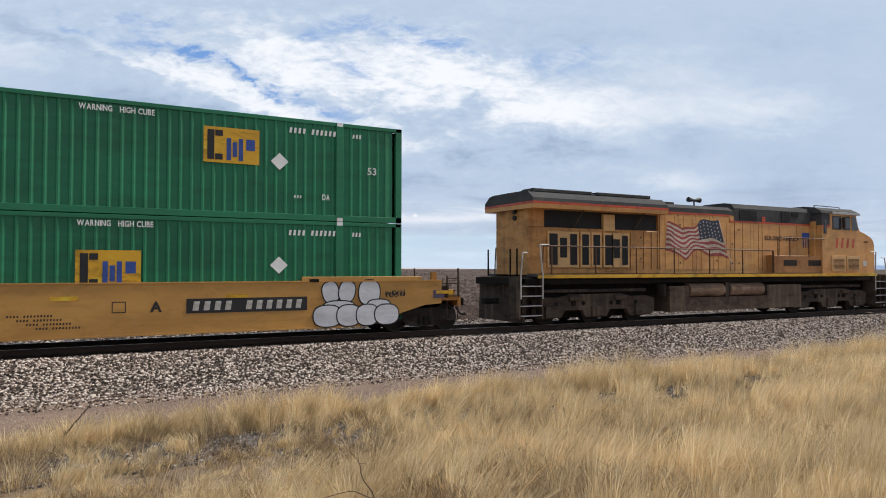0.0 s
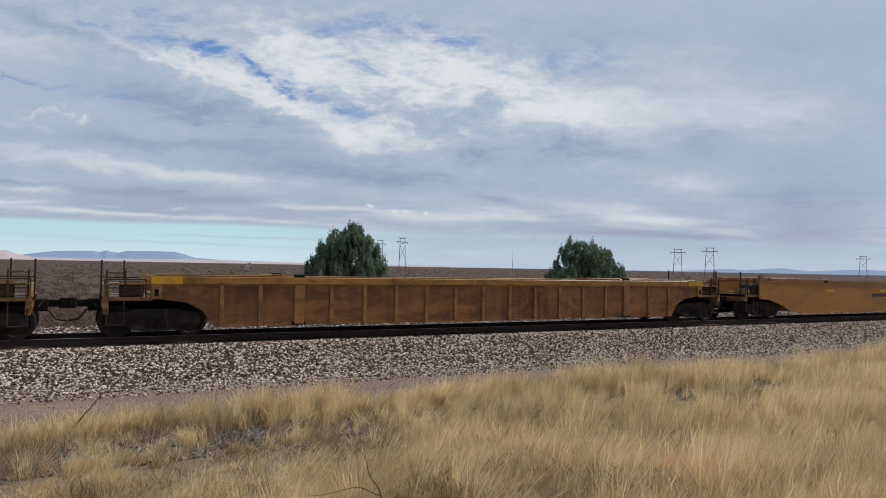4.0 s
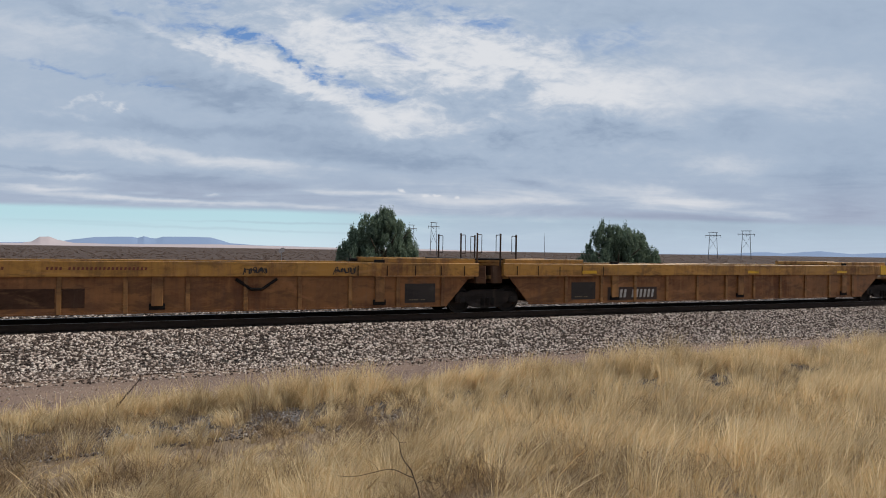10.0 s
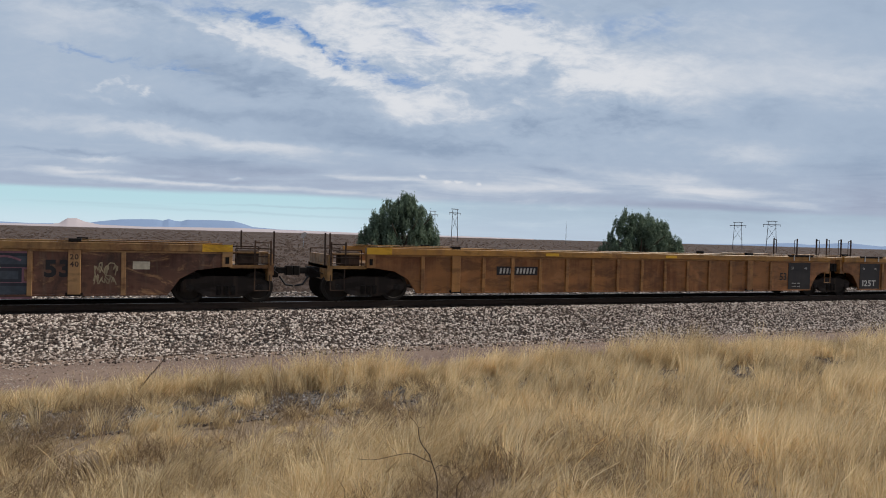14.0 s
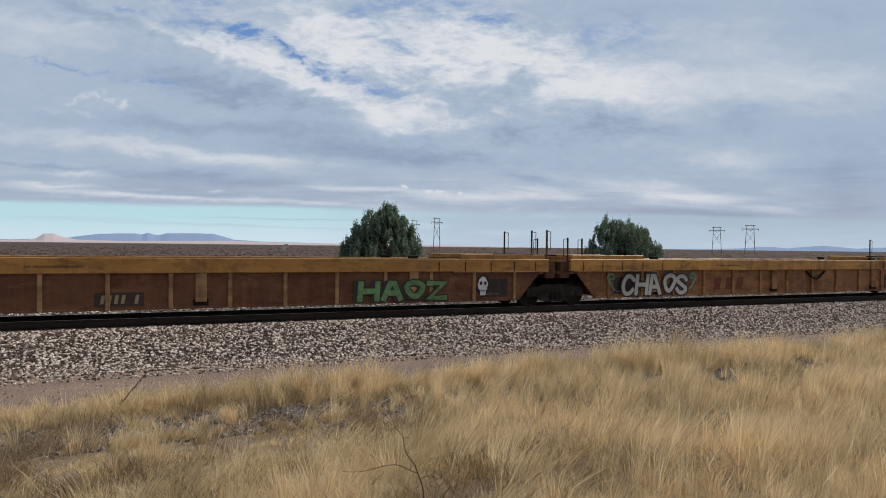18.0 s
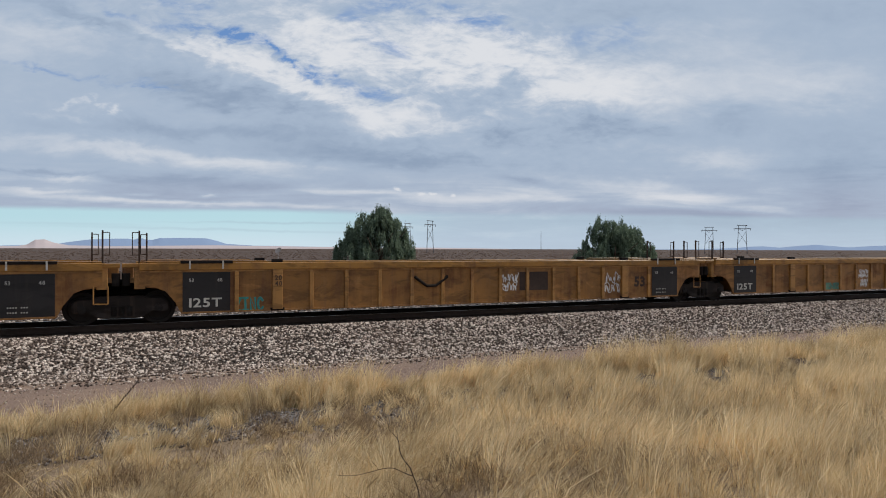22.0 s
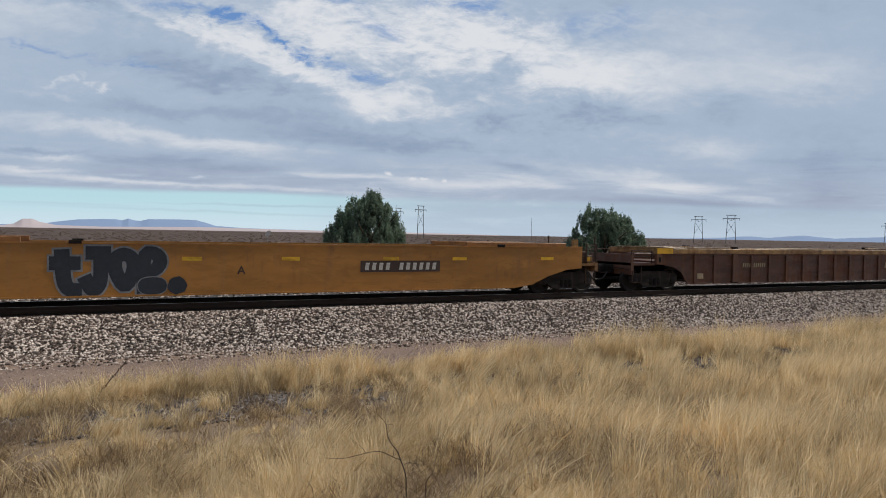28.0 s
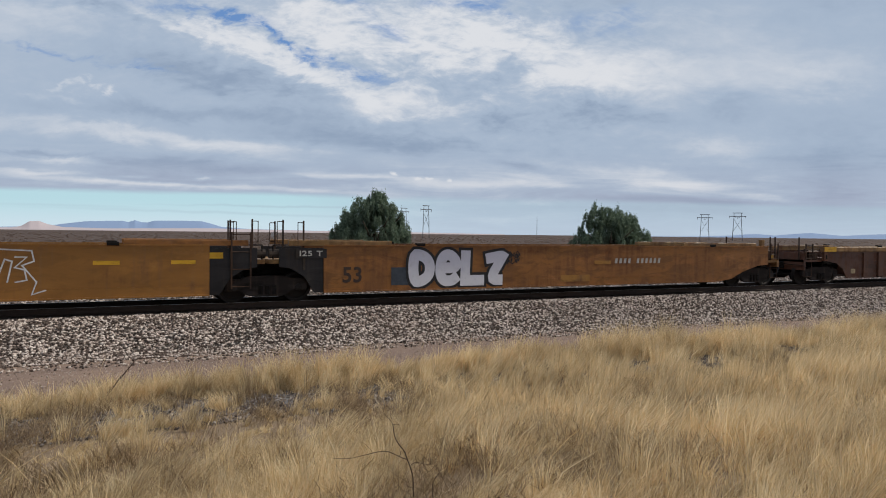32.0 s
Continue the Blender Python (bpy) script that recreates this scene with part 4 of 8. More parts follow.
def make_hills(name, profile, dist, material, label):
    """A far ridge: bearing and height of its skyline, with a sloping front."""
    s = Shape()
    pts = []
    for (a0, h0), (a1, h1) in zip(profile, profile[1:]):
        for k in range(6):
            f = k / 6
            pts.append((a0 + (a1 - a0) * f, h0 + (h1 - h0) * f))
    pts.append(profile[-1])
    rows = []
    for i, (a, h) in enumerate(pts):
        w = 1.0
        c, d = math.sin(radians(a)), math.cos(radians(a))
        h *= RIDGE
        rows += [(c * (dist - 190), d * (dist - 190), -1.3), (c * (dist - 70), d * (dist - 70), h * 0.45 * w), (c * dist, d * dist, h * w), (c * (dist + 150), d * (dist + 150), h * 0.8), (c * (dist + 300), d * (dist + 300), -1.3)]
    s.add(rows, [(5 * i + j, 5 * i + j + 1, 5 * i + j + 6, 5 * i + j + 5) for i in range(len(pts) - 1) for j in range(4)])
    ob = part(name, s, material, None)
    ob.data.polygons.foreach_set("use_smooth", [True] * len(ob.data.polygons))
    tagged(ob, label, "hills", kind="structure")


make_hills("backdrop_mesas", [(-30, 20), (-20, 34), (-12, 16), (-8.7, 19), (-6.8, 14), (-3.5, 23), (-2.8, 37), (-1.2, 58), (0.3, 64), (1.3, 65), (1.7, 58), (2.15, 71), (2.6, 59), (3.0, 57), (3.5, 70), (5.5, 73), (6.9, 71), (7.6, 55), (8.4, 32), (10.5, 20), (13.6, 16), (17.2, 10), (21.8, 1)], 4100, MESA, "flat-topped mesas on the horizon, blue haze put into their colour")
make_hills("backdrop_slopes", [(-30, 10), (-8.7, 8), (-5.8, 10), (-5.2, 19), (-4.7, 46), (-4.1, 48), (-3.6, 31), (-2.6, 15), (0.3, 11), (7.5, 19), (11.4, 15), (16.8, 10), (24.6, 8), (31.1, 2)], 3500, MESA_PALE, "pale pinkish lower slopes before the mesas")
make_hills("backdrop_ridge", [(42.3, 1), (44.4, 1), (46.4, 4), (48.5, 12), (49.6, 21), (50.4, 23), (51.5, 15), (53.0, 28), (53.9, 34), (54.8, 26), (55.9, 17), (57.3, 25), (59.3, 33), (62.4, 16), (70, 20), (80, 6)], 4000, MESA, "low ridge on the horizon, blue haze put into its colour")


def make_pylon(az, dist, h, turned, first=[]):
    x, y, z = at_bearing(az, dist)
    if first:
        ob = copy_thing(first[0], pose(x, y, z, 0, 0, turned - az))
        ob.scale = (h / 25,) * 3
        return
    ob = new("pylon")
    first.append(ob)
    ob.matrix_world = pose(x, y, z, 0, 0, turned - az)
    ob.scale = (h / 25,) * 3
    tagged(ob, "steel two-legged transmission pylon on the plain", "pylon", "pylons along the plain")
    for sgn in (-1, 1):
        part("leg", Shape().tube((sgn * 4.2, 0, -1), (sgn * 2.9, 0, 25), 0.30, 0.2, 6), PYLON, ob)
        part("cross_brace", Shape().tube((sgn * 3.75, 0, 8.5), (-sgn * 3.15, 0, 19.5), 0.12, 0.12, 5), PYLON, ob)
        part("knee_brace", Shape().tube((sgn * 3.0, 0, 22), (0, 0, 20.2), 0.12, 0.12, 5), PYLON, ob)
    part("top_beam", Shape().box(-4.2, 4.2, -0.2, 0.2, 24.7, 25.2), PYLON, ob)
    part("crossarm", Shape().box(-7.0, 7.0, -0.2, 0.2, 21.8, 22.3), PYLON, ob)
    for k in (-6.6, 0, 6.6):
        part("insulator", Shape().tube((k, 0, 21.8), (k, 0, 20.2), 0.14, 0.14, 6), PYLON, ob)


for row in ((24.62, 480, 22.2, 52), (22.78, 610, 25, 48), (46.62, 520, 18.5, 0), (48.95, 520, 19.6, 8), (59.1, 690, 18.5, 0)):
    make_pylon(*row)


def make_mast():
    x, y, z = at_bearing(33.7, 560)
    ob = new("radio_mast")
    ob.location = (x, y, z)
    tagged(ob, "thin distant steel radio mast", "mast")
    part("pole", Shape().tube((0, 0, 0), (0, 0, 15), 0.22, 0.12, 6), PYLON, ob)
    part("antenna", Shape().tube((0, 0, 15), (0, 0, 18), 0.07, 0.05, 5), PYLON, ob)


make_mast()


def make_fence():
    first = []
    for k in range(38):
        x, y = -22.0 + 4.4 * k, 104.0
        m = pose(x, y, float(land(x, y)), 0, random.Random(k).uniform(-3, 3), 0)
        if not first:
            ob = part("fence_post", Shape().tube((0, 0, -0.2), (0, 0, 1.35), 0.055, 0.05, 8), BARK, None)
            ob.matrix_world = m
            tagged(ob, "weathered wooden fence post on the plain", "fence post", "fence posts beyond the line")
            first.append(ob)
        else:
            copy_thing(first[0], m)


make_fence()


def make_dish():
    x, y, z = at_bearing(12.35, 150)
    ob = new("satellite_dish")
    ob.location = (x, y, z)
    tagged(ob, "small white dish on a post on the plain", "dish")
    part("post", Shape().tube((0, 0, 0), (0, 0, 2.2), 0.07, 0.07, 8), STEEL, ob)
    bowl = part("bowl", Shape().lathe([(0.75, 0.0), (0.6, 0.12), (0.3, 0.2), (0.02, 0.23)], (0, 0, 0), 20), plain("white_dish", (0.8, 0.8, 0.8), 0.5), ob)
    bowl.matrix_local = pose(0, 0, 2.6, 35, 0, 30)


make_dish()


def make_twig():
    """A leafless shrub: one bent stem, an upper and a long side branch, short twigs."""
    x, y = 1.92, 4.3
    ob = new("dead_shrub")
    ob.location = (x, y, float(land(x, y)))
    tagged(ob, "leafless dark dead shrub among dry grass", "shrub")
    base = float(land(x, y))

    def limb(name, pts, r0, r1, parent):
        q = smooth(pts, False, 2)
        sh = Shape()
        n = len(q)
        for i in range(n - 1):
            f, g = i / (n - 1), (i + 1) / (n - 1)
            wob = 0.012 * math.sin(7.0 * f + len(pts)), 0.012 * math.sin(7.0 * g + len(pts))
            sh.tube((q[i][0] - x, wob[0], q[i][1] - base), (q[i + 1][0] - x, wob[1], q[i + 1][1] - base), 0.72 * (r0 + (r1 - r0) * f), 0.72 * (r0 + (r1 - r0) * g), 6)
        return part(name, sh, TWIG, parent)

    limb("stem", [(1.93, base - 0.03), (1.91, 0.1), (1.90, 0.21), (1.89, 0.32), (1.86, 0.41), (1.832, 0.49)], 0.007, 0.0055, ob)
    up = limb("branch", [(1.832, 0.49), (1.775, 0.56), (1.753, 0.63), (1.738, 0.70), (1.676, 0.77)], 0.005, 0.0024, ob)
    left = limb("branch", [(1.845, 0.44), (1.79, 0.464), (1.695, 0.52), (1.536, 0.511), (1.42, 0.499), (1.324, 0.516)], 0.005, 0.002, ob)
    right = limb("branch", [(1.875, 0.40), (1.889, 0.415), (1.966, 0.393), (2.023, 0.38)], 0.004, 0.002, ob)
    limb("twig", [(1.739, 0.69), (1.765, 0.685), (1.793, 0.68)], 0.0025, 0.0015, up)
    limb("twig", [(1.735, 0.70), (1.728, 0.74), (1.74, 0.77)], 0.0025, 0.0012, up)
    limb("twig", [(1.79, 0.464), (1.80, 0.50), (1.795, 0.53)], 0.003, 0.0015, left)
    limb("twig", [(1.60, 0.515), (1.57, 0.56), (1.52, 0.60)], 0.002, 0.001, left)
    limb("twig", [(2.023, 0.38), (2.02, 0.43), (2.01, 0.49)], 0.0025, 0.0012, right)
    limb("twig", [(1.97, 0.393), (1.965, 0.42), (1.968, 0.44)], 0.002, 0.001, right)
    limb("branch", [(2.03, base - 0.02), (2.042, 0.196), (2.054, 0.272), (2.096, 0.332)], 0.005, 0.003, ob)
    limb("twig", [(1.89, 0.24), (1.865, 0.251), (1.837, 0.261), (1.80, 0.297)], 0.0028, 0.0015, ob)


make_twig()


def make_seed_stalk():
    """A tall dark stalk with a rough seed spike, leaning over the grass."""
    ob = new("seed_stalk")
    ob.location = (-0.1, 12.4, float(land(-0.1, 12.4)))
    tagged(ob, "tall dark dead seed stalk leaning over dry grass", "stalk")
    part("stem", Shape().tube((0, 0, -0.03), (0.26, -0.1, 0.34), 0.009, 0.007, 6), TWIG, ob)
    rnd = random.Random(4)
    spike = Shape()
    for k in range(16):
        f = 0.3 + 0.7 * k / 15
        r = 0.017 * (1.15 - 0.6 * f)
        spike.tube((0.56 * f, -0.2 * f, 0.74 * f), (0.56 * f + rnd.uniform(-0.01, 0.03), -0.2 * f, 0.74 * f + 0.045), r * rnd.uniform(0.7, 1.3), r * 0.4, 5)
    part("seed_spike", spike, TWIG, ob, "rough brown seed spike")


make_seed_stalk()

# ---- lettering ----
class Paint(Shape):
    """Thin painted marks on a side that faces -y."""

    def word(self, text, x, z, h, y, width=None, fat=0.0, tilt=0.0, slant=0.0, fill=False):
        """A word; fill: stretched to the height whatever its letters."""
        vs, fs = glyph(text, fat)
        if fill:
            lo, hi = min(v[1] for v in vs), max(v[1] for v in vs)
            vs = [(v[0], (v[1] - lo) / (hi - lo), 0.0) for v in vs]
        a, b = min(v[0] for v in vs), max(v[0] for v in vs)
        k = (width / (b - a)) if width else h
        c, s = math.cos(tilt), math.sin(tilt)
        pts = [((v[0] - a) * k + slant * v[1] * h, v[1] * h) for v in vs]
        return self.add([(x + p * c - q * s, y, z + p * s + q * c) for p, q in pts], fs)

    def patch(self, x0, x1, z0, z1, y):
        return self.add([(x0, y, z0), (x1, y, z0), (x1, y, z1), (x0, y, z1)], [(0, 1, 2, 3)])

    def stroke(self, pts, w, y):
        """One connected ribbon along the points."""
        n = len(pts)
        vs = []
        for k, (a, b) in enumerate(pts):
            p, q = pts[max(k - 1, 0)], pts[min(k + 1, n - 1)]
            l = math.hypot(q[0] - p[0], q[1] - p[1]) or 1
            nx, nz = -(q[1] - p[1]) / l * w / 2, (q[0] - p[0]) / l * w / 2
            vs += [(a + nx, y, b + nz), (a - nx, y, b - nz)]
        return self.add(vs, [(2 * k, 2 * k + 1, 2 * k + 3, 2 * k + 2) for k in range(n - 1)])

    def blob(self, x, z, rx, rz, y, seed=0, n=18):
        rnd = random.Random(seed)
        return self.add([(x + rx * math.cos(6.283 * i / n) * rnd.uniform(0.85, 1.1), y, z + rz * math.sin(6.283 * i / n) * rnd.uniform(0.85, 1.1)) for i in range(n)], [tuple(range(n))])


def words(unit, text, x, z, h, y, mat, name="lettering", width=None, fat=0.02, label="", slant=0.0):
    """A written word, one mesh a letter."""
    full = max(v[0] for v in glyph(text, fat)[0])
    k = (width / full) if width else h
    at, made = 0.0, None
    for ch in text:
        if ch == " ":
            at += 0.45
            continue
        wide = max(v[0] for v in glyph(ch, fat)[0])
        made = part("letter", Paint().word(ch, x + at * k, z, h, y, wide * k, fat, 0, slant), mat, unit, label)
        at += wide + 0.13
    return made


def marks(unit, x, z, n, h, y, mat, pitch=0.62, back=None, gap=4):
    """A row of plain bars; back: the dark board behind it."""
    step = h * pitch * 1.15
    if back:
        part("marking_board", Paint().patch(x - h * 0.5, x + n * step + h * 0.4, z - h * 0.3, z + h * 1.3, y), back, unit)
    for k in range(n):
        if k != gap:
            ob = part("marking", lambda: Paint().add([(0, 0, 0), (h * pitch * 0.62, 0, 0), (h * pitch * 0.62 + h * 0.16, 0, h), (h * 0.16, 0, h)], [(0, 1, 2, 3)]), mat, unit, key=("bar", round(h, 3), round(pitch, 3)))
            ob.location = (x + k * step + h * pitch * 0.14, y - 0.003, z)


def cloud_outline(x0, x1, z0, z1, seed, bumps=0.12):
    """A lumpy closed outline."""
    rnd = random.Random(seed)
    n = 40
    pts = []
    for k in range(n):
        a = 6.283 * k / n
        c, s = math.cos(a), math.sin(a)
        p = 0.38
        pts.append(((x0 + x1) / 2 + (x1 - x0) / 2 * math.copysign(abs(c) ** p, c) * (1 + rnd.uniform(-bumps, bumps) * 0.3), (z0 + z1) / 2 + (z1 - z0) / 2 * math.copysign(abs(s) ** p, s) * (1 + rnd.uniform(-bumps, bumps))))
    return pts


# letters as strokes on a grid of eight by eight
STROKES = {"D": "00 08 48 86 82 40 00", "R": "00 08 57 85 54 04|44 80", "O": "40 04 07 38 58 87 84 40", "G": "86 58 28 05 03 20 60 84 54", "B": "00 08 68 86 54 04|54 82 60 00", "Y": "08 44|88 44 40",
           "L": "08 00 80", "A": "00 38 58 80|23 63", "S": "86 68 28 06 25 63 82 60 20 02", "I": "08 88|48 40|00 80", "T": "08 88|48 40", "Z": "08 88 00 80", "K": "00 08|88 04 80", "E": "88 08 00 80|04 64",
           "e": "04 84 86 58 28 06 02 20 60 81", "U": "08 03 20 60 83 88", "H": "00 08|80 88|04 84", "N": "00 08 80 88", "M": "00 08 44 88 80", "V": "08 40 88", "P": "00 08 68 86 54 04", "J": "28 88|68 62 40 20 02", "C": "86 58 28 05 03 20 60 82",
           "^": "08 30 50 88|25 65", "t": "38 32 50 80|06 86", "a": "18 88 80 00 04 84", "z": "07 88 77 00 80 60"}
ROUND = "DRGSOPJCeUBtz"


def ribbon(s, pts, w, y, closed=False, cap=0.0):
    """A mitred band of width w along the points, its open ends drawn out by cap."""
    n = len(pts)
    if not closed and cap:
        def longer(p, q):
            l = math.hypot(p[0] - q[0], p[1] - q[1]) or 1
            return (p[0] + (p[0] - q[0]) / l * cap, p[1] + (p[1] - q[1]) / l * cap)
        pts = [longer(pts[0], pts[1])] + list(pts[1:-1]) + [longer(pts[-1], pts[-2])]
    vs = []
    for k in range(n):
        p, o, q = pts[k - 1] if closed or k else pts[k], pts[k], pts[(k + 1) % n] if closed or k < n - 1 else pts[k]
        d0, d1 = Vector((o[0] - p[0], o[1] - p[1])), Vector((q[0] - o[0], q[1] - o[1]))
        d0, d1 = (d0 if d0.length > 1e-6 else d1).normalized(), (d1 if d1.length > 1e-6 else d0).normalized()
        t = d0 + d1
        t = t.normalized() if t.length > 0.2 else d0
        m = min(1.7, 1 / max(0.3, t.dot(d0))) * w / 2
        vs += [(o[0] - t[1] * m, y - 0.00006 * k, o[1] + t[0] * m), (o[0] + t[1] * m, y - 0.00006 * k, o[1] - t[0] * m)]
    s.add(vs, [(2 * k, 2 * k + 1, (2 * k + 3) % (2 * n), (2 * k + 2) % (2 * n)) for k in range(n if closed else n - 1)])
    return s


def graffiti(unit, text, x0, x1, z0, z1, y, fill, line, label, seed=1, fat=0.3, cloud=None, jump=0.05, halo=None, shade=None, edge=0.07, drop=(0.09, -0.03), tilt=0.05, wide=0.98):
    """Sprayed block letters: halo, shade to one side, dark edge and fill, each its own coat; fat: the stroke over the letter's pitch."""
    rnd = random.Random(seed)
    step = (x1 - x0) / len(text)
    w = fat * step
    if cloud:
        part("graffiti_cloud", Paint().add([(a, y + 0.003, b) for a, b in cloud_outline(x0 - 0.12, x1 + 0.12, z0 - 0.02, z1 + 0.02, seed)], [tuple(range(40))]), cloud, unit)
    coats = [("graffiti_halo", halo, w + 2 * edge + 0.09, 0.0, (0, 0))] * bool(halo) + [("graffiti_shade", shade, w + edge, 0.0015, drop)] * bool(shade) + [("graffiti_outline", line, w + 2 * edge, 0.003, (0, 0)), ("graffiti", fill, w, 0.006, (0, 0))]
    for k, ch in enumerate(text):
        tl, hh = rnd.uniform(-tilt, tilt), (z1 - z0) * (1 + rnd.uniform(-jump, 0))
        inset = w / 2 + edge * 0.6
        ax, az, bx, bz = x0 + k * step + inset, z0 + inset, max(step * wide - 2 * inset, 0.1 * step), hh - 2 * inset
        for name, mat, ww, dy, (ox, oz) in coats:
            s = Paint()
            for i, line_ in enumerate(STROKES[ch].split("|")):
                pts = [(ax + ox + int(c[0]) / 8 * bx + tl * int(c[1]) / 8 * bz, az + oz + int(c[1]) / 8 * bz) for c in line_.split()]
                closed = line_.split()[0] == line_.split()[-1]
                if closed:
                    pts = pts[:-1]
                if ch in ROUND:
                    pts = smooth(pts, closed)
                ribbon(s, pts, ww, y - dy - 0.0005 * i - 0.0002 * (k % 2), closed, (ww - w) / 2 + (w * 0.42 if ch not in ROUND else w * 0.3))
            part(name, s, mat, unit, label if name == "graffiti" else "")


def bubble(unit, x, z, rx, rz, y, fill, line, k, label="", edge=0.035, turn=0.0):
    """One swollen lobe of a bubble piece."""
    for name, g, dy, m in (("graffiti_outline", edge, 0.0, line), ("graffiti", 0.0, 0.003, fill)):
        c, s = math.cos(turn), math.sin(turn)
        pts = []
        for i in range(24):
            a, b = (rx + g) * math.copysign(abs(math.cos(i * 0.2618)) ** 0.8, math.cos(i * 0.2618)), (rz + g) * math.copysign(abs(math.sin(i * 0.2618)) ** 0.8, math.sin(i * 0.2618))
            pts.append((x + a * c - b * s, y - dy - 0.0055 * k, z + a * s + b * c))
        part(name, Paint().add(pts, [tuple(range(24))]), m, unit, label if name == "graffiti" else "")


def scrawl(unit, x, z, w, h, y, mat, seed, label="thin sprayed scribble", width=0.025, n=9):
    """A dense looping scribble, one line above another."""
    rnd = random.Random(seed)
    s = Paint()
    rows = 2 if h > 0.3 * w and h > 0.3 else 1
    cells = max(4, int(w / (h / rows * 0.45)))
    for r in range(rows):
        pts = []
        zc, hh = z + h * r / rows * 0.85, h / rows * 1.15
        for k in range(cells):
            xa = x + w * (k + 0.12 + 0.25 * r) / (cells + 0.25)
            for j in range(6):
                pts.append((xa + w / cells * (1.1 * rnd.random() - 0.1), zc + hh * (rnd.uniform(0.62, 1) if (j + k) % 2 else rnd.uniform(0, 0.38))))
        ribbon(s, smooth(pts, False, 1 if seed % 3 else 2), width, y - 0.0016 * r, False, 0.02)
    return part("graffiti", s, mat, unit, label)


# ---- well cars ----
FADED = plain("faded_stencil", (0.34, 0.27, 0.17), 0.8, 0, 0.4)
DIM = plain("dark_stencil", (0.05, 0.03, 0.022), 0.7, 0, 0.3)
WHEEL_R = 0.42
WHEELS = []          # wheelset, the train's coordinate of its axle, radius


def wheelset_shape(r=WHEEL_R):
    s = Shape()
    for g in (-1, 1):
        s.lathe([(r * 0.2, g * 0.80), (r * 0.75, g * 0.79), (r * 0.80, g * 0.82), (r, g * 0.82), (r, g * 0.71), (r + 0.028, g * 0.69), (r * 0.8, g * 0.68), (r * 0.2, g * 0.70)], (0, 0, 0), 22)
        s.lathe([(0.10, g * 0.98), (0.10, g * 1.10), (0.04, g * 1.11)], (0, 0, 0), 10)
        for k in range(3):
            a = k * 2.094
            s.tube((0.06 * math.cos(a), g * 1.105, 0.06 * math.sin(a)), (0.06 * math.cos(a), g * 1.125, 0.06 * math.sin(a)), 0.014, 0.014, 5)
    return s.tube((0, -1.1, 0), (0, 1.1, 0), 0.08, 0.08, 10)


def truck(unit, x, s_unit):
    t = part("truck", lambda: Shape().box(-0.22, 0.22, -1.0, 1.0, 0.42, 0.72, 0.05).box(-0.16, 0.16, -0.3, 0.3, 0.72, 0.86), GRIME, unit, "grimy cast-steel bogie", "truck")
    t.location = (x, 0, 0)
    out = [(-1.12, 0.36), (-1.12, 0.56), (-0.98, 0.66), (-0.72, 0.66), (-0.5, 0.74), (0.5, 0.74), (0.72, 0.66), (0.98, 0.66), (1.12, 0.56), (1.12, 0.36), (1.02, 0.33), (0.76, 0.36), (0.55, 0.22), (0.34, 0.17), (-0.34, 0.17), (-0.55, 0.22), (-0.76, 0.36), (-1.02, 0.33)]
    for g in (-1, 1):
        part("side_frame", lambda: Shape().prism(out, g * 0.93, g * 1.07), TRUCK, t, key=("frame", g))
        part("spring_set", lambda: Shape().tube((-0.16, g * 1.06, 0.24), (-0.16, g * 1.06, 0.48), 0.07, 0.07, 8).tube((0.02, g * 1.06, 0.24), (0.02, g * 1.06, 0.48), 0.07, 0.07, 8).tube((0.2, g * 1.06, 0.24), (0.2, g * 1.06, 0.48), 0.07, 0.07, 8), GRIME, t, key=("spring", g))
    for dx in (-0.89, 0.89):
        w = part("wheelset", wheelset_shape, WHEEL, t, "worn steel wheels on their axle", "wheelset")
        w.location = (dx, 0, WHEEL_R)
        WHEELS.append((w, (dx, 0, WHEEL_R), s_unit + x + dx, WHEEL_R))
    return t


# how the side is cut away over the trucks: distance from the coupling, height
CUTS = {("rib", "c"): [(1.85, 1.02), (2.2, 0.98), (2.75, 0.90), (3.15, 0.68), (3.45, 0.26)],
        ("rib", "a"): [(0.42, 1.02), (0.75, 0.97), (1.05, 0.84), (1.28, 0.55), (1.42, 0.26)],
        ("flat", "c"): [(1.5, 0.88), (2.1, 0.84), (2.9, 0.62), (3.5, 0.36), (4.2, 0.26)],
        ("flat", "a"): [(1.55, 0.90), (1.55, 0.26)],
        ("band", "c"): [(2.6, 1.16), (3.75, 0.27)],
        ("band", "a"): [(0.70, 1.16), (1.50, 0.27)]}


def pole(unit, x, y, z0, z1, mat, hoop=0):
    part("post", Shape().box(x - 0.021, x + 0.021, y - 0.02, y + 0.02, z0, z1), mat, unit)
    if hoop:
        part("grab_iron", Shape().path([(x, y, z1 - 0.05), (x + hoop * 0.16, y, z1 - 0.05), (x + hoop * 0.16, y, z1 - 0.62), (x, y, z1 - 0.62)], 0.012, 5), mat, unit)


def ladder(unit, x, y, z0, z1, mat, w=0.42):
    s = Shape()
    for dx in (-w / 2, w / 2):
        s.box(x + dx - 0.02, x + dx + 0.02, y - 0.02, y + 0.02, z0, z1)
    n = max(2, int((z1 - z0) / 0.32))
    for k in range(n):
        z = z0 + 0.06 + (z1 - z0 - 0.12) * k / (n - 1)
        s.tube((x - w / 2, y, z), (x + w / 2, y, z), 0.014, 0.014, 5)
    part("ladder", s, mat, unit)


